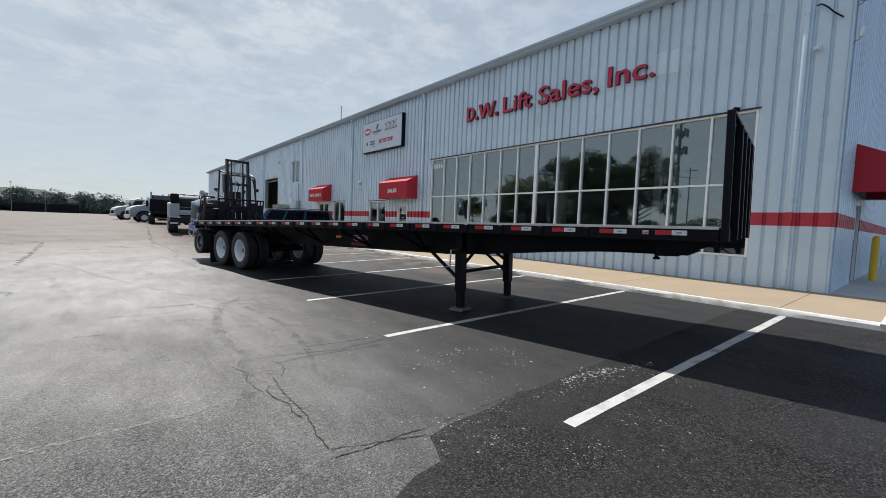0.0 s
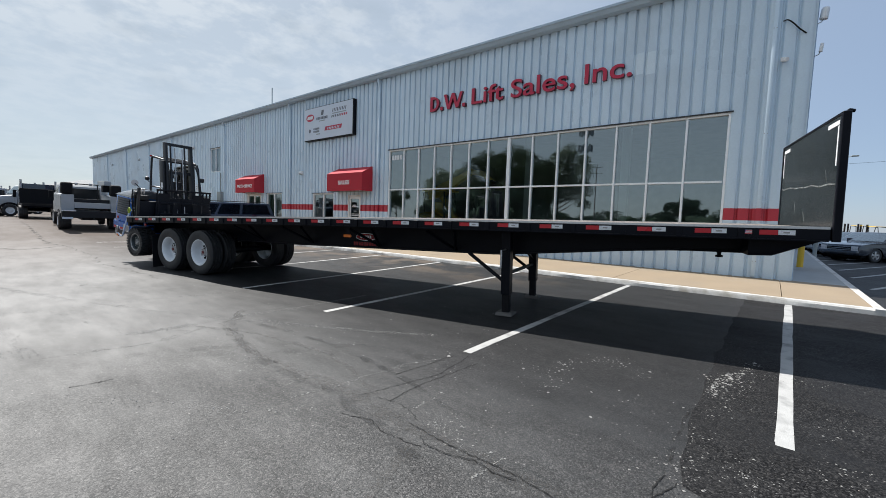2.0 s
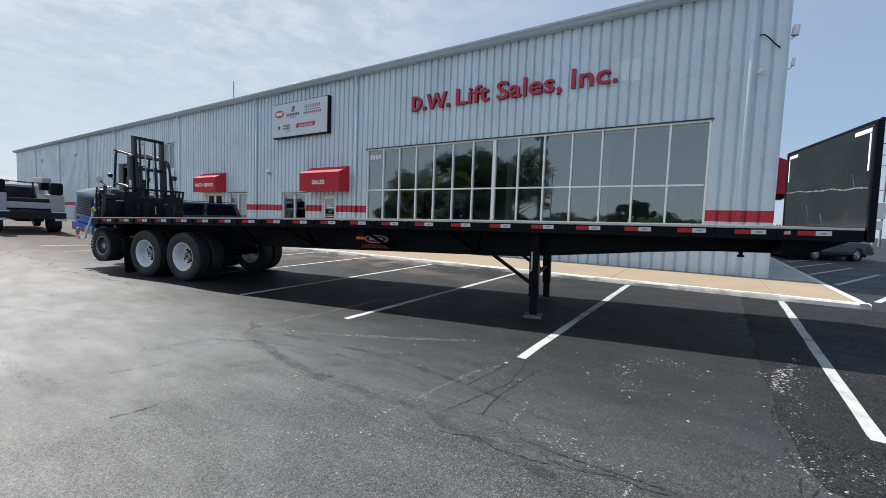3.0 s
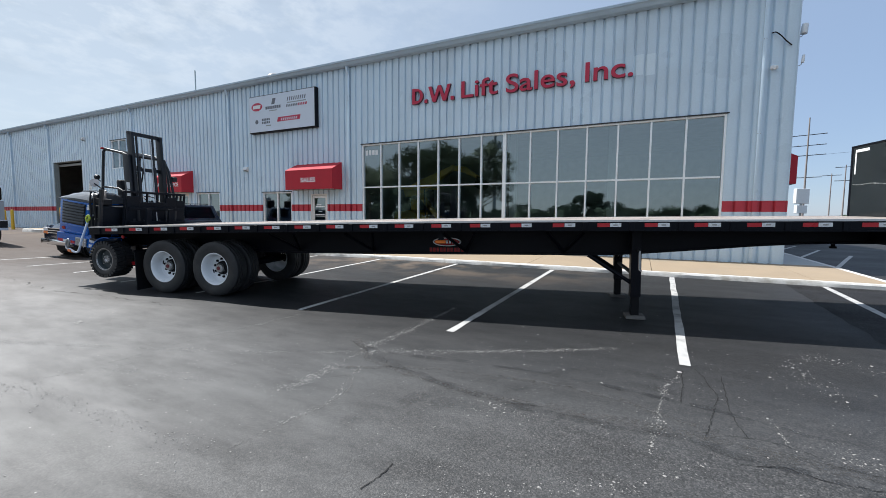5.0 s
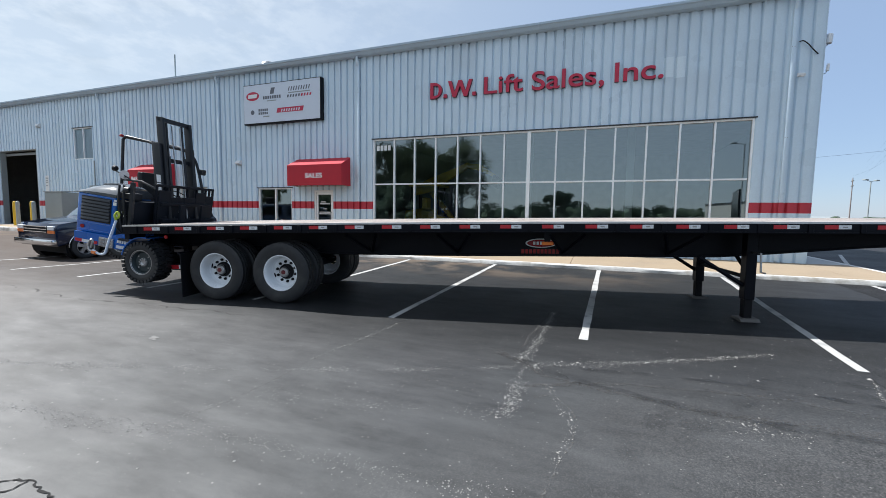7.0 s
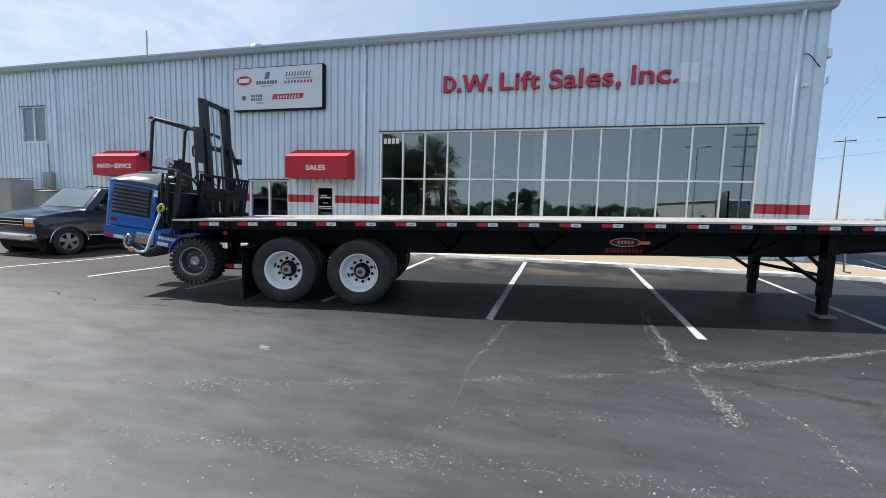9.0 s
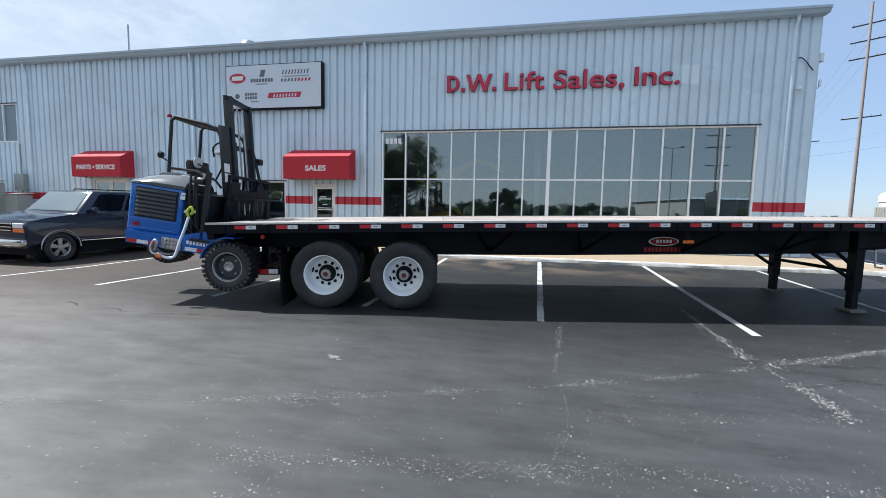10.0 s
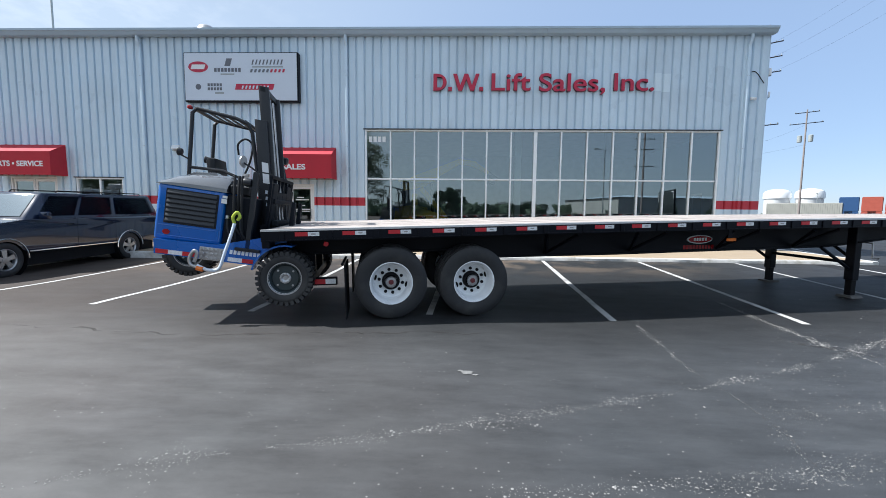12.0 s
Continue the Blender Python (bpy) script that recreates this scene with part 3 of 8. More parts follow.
def build_markings():
    for k in range(9):
        y = 1.87 + 2.733 * k - 0.07 * max(k - 3, 0)
        bm = bmesh.new()
        x0 = 2.98 if k == 0 else 3.05 if k < 6 else 3.3
        drop = 0.155 if k == 0 else 0.22
        y -= 0.06 if k == 0 else 0.0
        pts = [(x0 + (KERB_X - 0.06 - x0) * i / 12, y - drop * i / 12) for i in range(13)]
        rnd = random.Random(k)
        strip(bm, pts, 0.104, 0.004, rnd, 0.014)
        solid("parking_line", bm, M_LINE, "worn white painted parking line on the asphalt", "parking line", "structure", group="parking lines")
    for k in range(8):
        bm = bmesh.new()
        x = 10.3 + 3.15 * k
        strip(bm, [(x + 5.6 * i / 6, 0.0 - 2.25 * i / 6) for i in range(7)], 0.11, 0.004, random.Random(50 + k), 0.01)
        solid("parking_line", bm, M_LINE, "white slanting parking line beside the south pavement", "parking line", "structure", group="slanting parking lines")
    # dark relaid asphalt round the first stall
    rnd = random.Random(4)
    bm = bmesh.new()
    up = lambda x, y: bm.verts.new((x, y, land(x, y) + 0.003))
    left = wander([(1.40, -6.0), (1.42, 1.86)], 4, 0.035, rnd)
    rows = [[up(x, p.y) for x in (p.x, 2.0, 2.4, 2.7, 3, 3.5, 4, 4.5, 5, 5.5, 6, 8, 8.9)] for p in left]
    for p, q in zip(rows, rows[1:]):
        for k in range(len(p) - 1):
            bm.faces.new((p[k], p[k + 1], q[k + 1], q[k]))
    far = wander([(left[-1].x, left[-1].y + 0.04), (1.9, 2.0), (2.0, 2.3), (2.9, 2.36), (4.7, 2.4), (8.9, 2.3)], 4, 0.035, rnd)
    x, pairs = left[-1].x - 0.02, []
    for p in far:
        x = max(x + 0.02, min(p.x, 8.9))
        pairs.append((up(x, left[-1].y), up(x, max(p.y, left[-1].y + 0.01))))
    for (a, b), (c, d) in zip(pairs, pairs[1:]):
        bm.faces.new((a, c, d, b))
    solid("asphalt_patch", bm, M_PATCH, "dark relaid patch of coarse new asphalt", "asphalt patch", "structure")
    # cracks, open and sealed
    def crack(pts, w, material, label, seed, n=7, amp=0.03, lift=0.004):
        r = random.Random(seed)
        b = bmesh.new()
        strip(b, wander(wander(pts, 5, amp * 1.2, r), n, amp * 0.6, r), w, lift, r, w * 0.75)
        solid("crack", b, material, label, "crack", "structure")
    S_, O_ = "pale worn seam with ragged edges in the asphalt", "thin jagged open crack in the asphalt"
    # pale worn seams
    crack([(1.40, 2.45), (1.40, 3.04), (1.42, 3.96), (1.47, 4.93), (1.42, 5.7)], 0.12, M_SEAL, S_, 1, 9, 0.02)
    crack([(1.42, 5.7), (1.40, 6.47), (1.66, 7.67), (2.23, 8.25)], 0.07, M_SEAL, S_, 21, 9, 0.02)
    crack([(-2.2, 3.5), (-0.24, 3.55), (0.28, 3.58), (0.7, 3.58), (1.27, 3.76)], 0.06, M_SEAL, S_, 3, 9, 0.012)
    crack([(1.38, 2.5), (0.95, 2.3), (0.7, 2.26)], 0.06, M_SEAL, S_, 22, 9, 0.02)
    crack([(1.62, 4.5), (1.95, 5.6), (1.75, 6.9), (1.35, 7.8)], 0.05, M_SEAL, S_, 23, 7, 0.02)
    crack([(3.24, 9.72), (1.83, 9.92), (1.06, 10.02), (0.47, 9.97), (-0.02, 10.04), (-0.35, 10.12)], 0.011, M_PALESEAM, S_, 24, 12, 0.012)
    crack([(4.22, 7.87), (3.17, 7.97), (2.43, 8.01)], 0.025, M_PALESEAM, S_, 25, 12, 0.012)
    crack([(1.26, 7.55), (1.03, 7.38), (0.8, 7.32), (0.47, 7.36), (0.19, 7.42), (-0.21, 7.48)], 0.014, M_PALESEAM, S_, 26, 16, 0.012)
    crack([(1.5, 7.62), (1.26, 7.55), (1.1, 7.7)], 0.010, M_PALESEAM, S_, 27, 16, 0.012)
    # open cracks
    crack([(1.38, 2.54), (1.40, 3.04), (1.42, 3.5), (1.44, 3.96)], 0.007, M_CRACK, O_, 2, 45, 0.014, 0.007)
    crack([(-2.2, 3.5), (-0.24, 3.55), (0.28, 3.58)], 0.010, M_CRACKFAR, O_, 31, 20, 0.008, 0.007)
    crack([(1.38, 2.54), (2.01, 2.31)], 0.007, M_CRACK, O_, 4, 45, 0.012)
    crack([(1.25, 3.7), (1.22, 3.95), (1.28, 4.2), (1.2, 4.45)], 0.006, M_CRACK, O_, 32, 45, 0.016)
    crack([(1.52, 3.95), (1.62, 4.15), (1.58, 4.45)], 0.005, M_CRACK, O_, 33, 45, 0.016)
    crack([(1.41, 5.4), (1.44, 6.2), (1.62, 7.4), (2.2, 8.2)], 0.009, M_CRACKFAR, O_, 34, 16, 0.02, 0.007)
    crack([(1.47, 4.6), (2.3, 4.4), (2.98, 4.52)], 0.006, M_CRACK, O_, 5, 40, 0.012)
    crack([(2.2, 12.0), (2.06, 14.31), (1.94, 15.5), (2.18, 18.74), (2.17, 22.04)], 0.03, M_YARDCRACK, O_, 6, 9, 0.05)
    crack([(2.17, 22.04), (1.88, 23.5), (1.99, 27.72), (2.53, 39.85)], 0.08, M_YARDCRACK, O_, 46, 9, 0.06)
    crack([(-6, 23.2), (-2.5, 23.65), (-1.88, 24.16)], 0.30, M_YARDCRACK, O_, 7, 9, 0.08)
    crack([(-1.56, 15.0), (-1.66, 16.55), (-1.77, 20.59), (-1.88, 24.16)], 0.09, M_YARDCRACK, O_, 8, 9, 0.05)
    crack([(-1.7, 24.76), (-0.81, 25.79)], 0.12, M_YARDCRACK, O_, 42, 9, 0.05)
    crack([(-0.93, 20.4), (-0.34, 20.26)], 0.13, M_YARDCRACK, O_, 43, 9, 0.04)
    crack([(0.13, 21.61), (0.48, 22.09), (0.92, 21.15), (2.17, 22.04)], 0.16, M_YARDCRACK, O_, 41, 9, 0.05)
    crack([(-0.4, 5.0), (-0.25, 4.85), (-0.15, 4.6)], 0.006, M_CRACKFAR, O_, 9, 45, 0.014)
    crack([(2.03, 4.71), (2.45, 4.66), (2.86, 4.64)], 0.007, M_CRACK, O_, 35, 45, 0.012)
    crack([(1.59, 4.34), (2.05, 4.36), (2.43, 4.33), (2.86, 4.31)], 0.006, M_CRACK, O_, 36, 45, 0.012)
    crack([(2.05, 2.40), (1.69, 2.41), (1.36, 2.43)], 0.008, M_CRACK, O_, 37, 45, 0.012)
    crack([(3.69, 2.37), (2.83, 2.42), (2.05, 2.41)], 0.035, M_CRACKFAR, O_, 38, 12, 0.02)
    crack([(-0.06, 6.45), (0.08, 6.42), (0.22, 6.41)], 0.007, M_CRACK, O_, 39, 45, 0.010)
    crack([(2.33, 8.34), (1.95, 7.75), (1.54, 7.24)], 0.012, M_CRACKFAR, O_, 47, 14, 0.03)
    crack([(1.36, 3.79), (1.30, 3.66), (1.36, 3.34), (1.37, 3.04)], 0.007, M_CRACK, O_, 48, 45, 0.014, 0.008)
    crack([(-1.30, 10.45), (-1.11, 10.36), (-1.04, 10.19), (-1.08, 9.92)], 0.012, M_CRACK, O_, 49, 40, 0.02)
    crack([(-1.25, 10.30), (-1.12, 10.20), (-1.05, 10.22)], 0.010, M_CRACK, O_, 50, 40, 0.02)
    # dark traces of turning tyres
    crack([(2.18, 8.28), (1.62, 7.3), (1.39, 6.37), (1.33, 5.5), (1.36, 4.67), (1.28, 4.02), (1.13, 3.63)], 0.10, M_TYRETRACE, "dark curved tyre trace on the asphalt", 51, 5, 0.01, 0.0058)
    crack([(1.96, 7.61), (2.15, 6.05), (2.09, 5.07), (2.02, 4.53), (1.81, 3.83)], 0.07, M_TYRETRACE, "dark curved tyre trace on the asphalt", 52, 5, 0.01, 0.0058)
    for k, (cx, cy, rad, a0, a1) in enumerate(((0.2, 4.6, 2.1, 0.1, 1.5), (0.0, 4.4, 2.6, 0.0, 1.4))):
        crack([(cx + rad * math.cos(a0 + (a1 - a0) * i / 14), cy + rad * math.sin(a0 + (a1 - a0) * i / 14)) for i in range(15)], 0.16, M_SMUDGE, "faint curved tyre smudge on the asphalt", 60 + k, 3, 0.01, 0.0055)
    # pale chips lying along old seams
    def chips(pts, spread, per_m, seed, size=0.007):
        r = random.Random(seed)
        b = bmesh.new()
        for a, c in zip(pts, pts[1:]):
            a, c = Vector(a), Vector(c)
            for _ in range(int((c - a).length * per_m * 2.2)):
                t = r.random()
                w = a + (c - a) * t
                thick = noise.noise((w.x * 2.3, w.y * 2.3, seed)) + 0.6 * noise.noise((w.x * 7, w.y * 7, seed + 3.3))
                if r.random() > 0.45 + 0.9 * thick:
                    continue
                p = w + Vector((r.gauss(0, spread), r.gauss(0, spread))) * (0.5 + max(thick, 0) * 1.6)
                z, s = land(p.x, p.y) + 0.002, size * 0.62 * r.lognormvariate(0, 0.5)
                q = [b.verts.new((p.x + s * math.cos(e) * r.uniform(0.6, 1.2), p.y + s * math.sin(e) * r.uniform(0.6, 1.2), z)) for e in (0.3, 1.5, 2.7, 4.1, 5.3)]
                top = b.verts.new((p.x, p.y, z + s * 0.5))
                for i in range(5):
                    b.faces.new((q[i], q[(i + 1) % 5], top))
        solid("stone_chips", b, M_CHIP, "pale loose stone chips along an old asphalt seam", "stone chips", "stuff")
    chips([(-0.9, 15.2), (-0.43, 14.02), (-0.15, 12.95), (0.02, 12.37), (0.22, 11.72), (0.48, 10.98), (0.82, 10.09), (1.28, 8.98), (2.24, 7.07), (2.97, 5.81), (3.31, 5.27)], 0.045, 280, 11, 0.0048)
    chips([(1.95, 7.8), (2.57, 6.49), (3.31, 5.27)], 0.03, 130, 12, 0.006)
    chips([(0.16, 7.45), (0.71, 7.33), (1.16, 7.51), (1.95, 7.8)], 0.03, 130, 13, 0.006)
    chips([(0.69, 7.83), (1.26, 7.88), (3.0, 7.85)], 0.03, 120, 14, 0.006)
    chips([(-1.3, 11.9), (-0.62, 11.6), (-0.3, 9.6), (-0.2, 7.6)], 0.08, 260, 15, 0.0045)
    chips([(1.27, 3.24), (1.45, 3.23), (1.98, 4.19)], 0.04, 60, 16, 0.006)
    chips([(2.0, 2.3), (2.9, 2.3), (4.5, 2.0), (4.6, 1.4)], 0.09, 110, 17, 0.008)
    chips([(3.4, 1.0), (3.0, 3.6), (3.6, 5.4), (5.6, 5.3)], 0.35, 16, 18, 0.009)
    chips([(-1.0, 2.0), (-1.0, 14.0)], 1.4, 30, 19, 0.005)
    chips([(1.23, 3.25), (1.54, 3.22)], 0.012, 300, 80, 0.006)
    chips([(1.67, 4.10), (2.03, 4.13)], 0.012, 260, 81, 0.006)
    chips([(2.71, 3.5), (3.56, 3.63), (3.94, 3.19), (3.68, 3.0)], 0.10, 110, 82, 0.007)
    chips([(3.5, 2.32), (3.9, 2.3), (4.84, 2.02)], 0.06, 420, 83, 0.009)
    chips([(2.31, 2.24), (2.32, 2.05), (2.42, 1.83)], 0.14, 300, 84, 0.007)
    chips([(2.6, 1.55), (3.3, 1.52), (3.7, 1.45)], 0.14, 170, 85, 0.007)
    chips([(2.84, 4.61), (2.4, 4.81), (1.5, 4.92), (1.04, 4.97)], 0.02, 170, 86, 0.006)
    chips([(-0.1, 6.26), (0.43, 5.48), (0.64, 5.09), (1.03, 4.72), (1.26, 4.49)], 0.06, 110, 87, 0.006)
    chips([(2.05, 4.10), (1.63, 4.11)], 0.012, 220, 88, 0.006)
    chips([(1.7, 3.9), (1.41, 3.46)], 0.12, 300, 89, 0.006)
    chips([(0.75, 7.85), (1.38, 7.85)], 0.06, 420, 90, 0.0065)
    chips([(1.15, 6.29), (1.27, 6.09), (1.21, 5.75)], 0.07, 180, 91, 0.006)
    chips([(3.06, 9.80), (2.1, 9.9), (1.13, 10.02)], 0.018, 80, 92, 0.005)
    chips([(4.27, 7.80), (2.87, 7.86), (1.94, 7.97)], 0.035, 240, 93, 0.006)
    chips([(0.75, 7.82), (0.27, 9.96), (-0.24, 10.13)], 0.07, 120, 94, 0.005)
    chips([(-0.7, 12.12), (-0.6, 11.41), (-0.58, 10.78), (-0.38, 9.95)], 0.06, 260, 95, 0.005)
    chips([(0.8, 3.2), (1.0, 9.5)], 0.8, 70, 96, 0.0055)
    chips([(2.4, 3.0), (2.4, 8.5)], 0.7, 60, 97, 0.006)
    b = bmesh.new()
    r = random.Random(5)
    for cx, cy, s in ((1.02, 12.23, 0.05), (1.06, 12.30, 0.025), (0.97, 12.16, 0.025)):
        q = [b.verts.new((cx + s * math.cos(w) * r.uniform(0.5, 1.1), cy + 1.3 * s * math.sin(w) * r.uniform(0.6, 1.1), land(cx, cy) + 0.004)) for w in np.linspace(0, 6.28, 12)[:-1]]
        b.faces.new(q)
    solid("paint_spot", b, mat("old_paint", (0.17, 0.17, 0.165), 0.8, var=0.3, scale=30, bump=0.2), "small pale splash of paint on the asphalt", "paint spot", "structure")


def build_pavement():
    """Concrete walk with a white-painted kerb, west and south of the building."""
    walk_top = lambda x, y: 0.29 + 0.04 * (x - KERB_X) / 3.1 + land(0, y)
    root = thing("pavement", "tan concrete pavement with a white painted kerb", "pavement", kind="structure")
    r = random.Random(8)
    grey = mat("grey_concrete", (0.40, 0.405, 0.40), 0.9, var=0.12, scale=1.2, fine=90, bump=0.25)
    def slab(x0, x1, y0, y1, m_=M_CONC):
        g = 0.006
        b = bmesh.new()
        v = [b.verts.new((x, y, z)) for x, y in ((x0 + g, y0 + g), (x1 - g, y0 + g), (x1 - g, y1 - g), (x0 + g, y1 - g)) for z in (land(x, y) - 0.1, walk_top(x, y))]
        for q in ((0, 2, 4, 6), (1, 3, 5, 7), (0, 1, 3, 2), (2, 3, 5, 4), (4, 5, 7, 6), (6, 7, 1, 0)):
            b.faces.new([v[i] for i in q])
        part("slab", b, m_, root)
    edges = [0.55, 1.75]
    while edges[-1] < 36:
        edges.append(edges[-1] + 3.05)
    for a, c in zip(edges, edges[1:]):
        slab(KERB_X + 0.16, WALL_X, a, c)
    for k in range(5):
        slab(WALL_X + 3.4 * k, WALL_X + 3.4 * (k + 1), 0.55, SOUTH_Y, grey)
    def kerb(pts, w, seed):
        rr = random.Random(seed)
        b = bmesh.new()
        prof = []
        n = len(pts)
        for i, p in enumerate(pts):
            a, c = Vector(pts[max(i - 1, 0)]), Vector(pts[min(i + 1, n - 1)])
            d = (c - a).normalized()
            q = Vector((-d.y, d.x))
            p = Vector(p)
            ztop, zlow = walk_top(max(p.x, KERB_X), p.y) + 0.002, land(p.x, p.y) - 0.05
            row = []
            for off, z in ((0, zlow), (0.01, ztop - 0.03), (0.035, ztop), (w, ztop), (w, zlow)):
                o = p + q * (off + (rr.uniform(-0.008, 0.008) if off < 0.03 else 0))
                row.append(b.verts.new((o.x, o.y, z - (rr.uniform(0, 0.012) if off == 0.01 else 0))))
            prof.append(row)
        for s, t in zip(prof, prof[1:]):
            for i in range(4):
                b.faces.new((s[i], s[i + 1], t[i + 1], t[i]))
        for s in (prof[0], prof[-1]):
            b.faces.new(s)
        part("kerb", b, M_KERB, root, "white painted concrete kerb with chipped edge")
    kerb([(KERB_X, edges[-1] - i * 0.35) for i in range(108)] + [(KERB_X, 0.40)], 0.16, 1)
    kerb([(KERB_X + i * 0.4, 0.40) for i in range(51)], 0.16, 2)


# ---- building ----
PITCH, RIB_AT = 0.3014, 15.713       # spacing of the sheet's grooves, and where one of them lies


def rib_profile(a, b):
    """Sheet of flat pans with a sloping groove between them, from a to b along the wall: (along, out) pairs."""
    out = []
    k = math.floor((a - RIB_AT) / PITCH) - 1
    while RIB_AT + k * PITCH < b + PITCH:
        c = RIB_AT + k * PITCH
        out += [(c - 0.060, 0.040), (c - 0.048, 0.032), (c - 0.014, -0.025), (c + 0.020, -0.025), (c + 0.030, 0.036), (c + 0.040, 0.040), (c + 0.085, 0.043), (c + 0.125, 0.047), (c + 0.165, 0.043)]
        k += 1

    def depth(v):
        for p, q in zip(out, out[1:]):
            if p[0] <= v <= q[0]:
                return p[1] + (q[1] - p[1]) * (v - p[0]) / max(q[0] - p[0], 1e-9)
        return 0.036
    return [(a, depth(a))] + [p for p in out if a + 1e-4 < p[0] < b - 1e-4] + [(b, depth(b))]


def clad(root, a, b, z0, z1, material, place):
    prof = rib_profile(a, b)
    bm = bmesh.new()
    lo, hi = [[bm.verts.new(place(p, d + 0.030, z)) for p, d in prof] for z in (z0, z1)]
    for i in range(len(prof) - 1):
        bm.faces.new((lo[i], lo[i + 1], hi[i + 1], hi[i]))
    me = mesh_of("panel", bm, material, 20)
    ob = new("panel", me)
    ob.parent = root


OPENINGS = [  # along y, z from, z to
    (3.02, 15.71, 0.98, 4.53), (17.61, 18.58, 0.30, 2.54), (19.76, 21.65, 0.95, 2.66),
    (24.84, 26.66, 0.95, 2.72), (27.37, 29.20, 0.30, 2.74), (33.27, 34.97, 4.37, 6.10), (38.64, 42.45, 0.6, 5.12)]
STRIPE = (1.765, 2.07)


def clad_wall(root, a0, a1, z0, z1, openings, place):
    cuts = {a0, a1}
    v = a0
    while v < a1:
        cuts.add(round(v, 3))
        v += 3 * PITCH
    for o in openings:
        cuts |= {o[0], o[1]}
    cuts = sorted(c for c in cuts if a0 <= c <= a1)
    for a, b in zip(cuts, cuts[1:]):
        if b - a < 0.004:
            continue
        mid = (a + b) / 2
        zs = [(z0, z1)]
        for o in openings:
            if o[0] < mid < o[1]:
                zs = [(p, q) for s in zs for p, q in ((s[0], min(s[1], o[2])), (max(s[0], o[3]), s[1])) if q - p > 0.01]
        for s in zs:
            for p, q, m in ((s[0], min(s[1], STRIPE[0]), M_CLAD), (max(s[0], STRIPE[0]), min(s[1], STRIPE[1]), M_STRIPE), (max(s[0], STRIPE[1]), s[1], M_CLAD)):
                if q - p > 0.01:
                    clad(root, a, b, p, q, m, place)


def wall_core(name, a0, a1, z0, z1, openings, to_box):
    """The wall's own thickness behind the sheet, with its openings."""
    root = thing(name, "metal-clad building wall with vertical ribs and a red stripe", "wall", kind="structure")
    cuts = sorted({a0, a1, *(o[0] for o in openings), *(o[1] for o in openings)})
    for a, b in zip(cuts, cuts[1:]):
        mid = (a + b) / 2
        zs = [(z0, z1)]
        for o in openings:
            if o[0] < mid < o[1]:
                zs = [(p, q) for s in zs for p, q in ((s[0], min(s[1], o[2])), (max(s[0], o[3]), s[1])) if q - p > 0.01]
        for p, q in zs:
            b_ = bmesh.new()
            box(b_, *to_box(a, b), p, q)
            part("core", b_, M_TRIM, root)
    return root


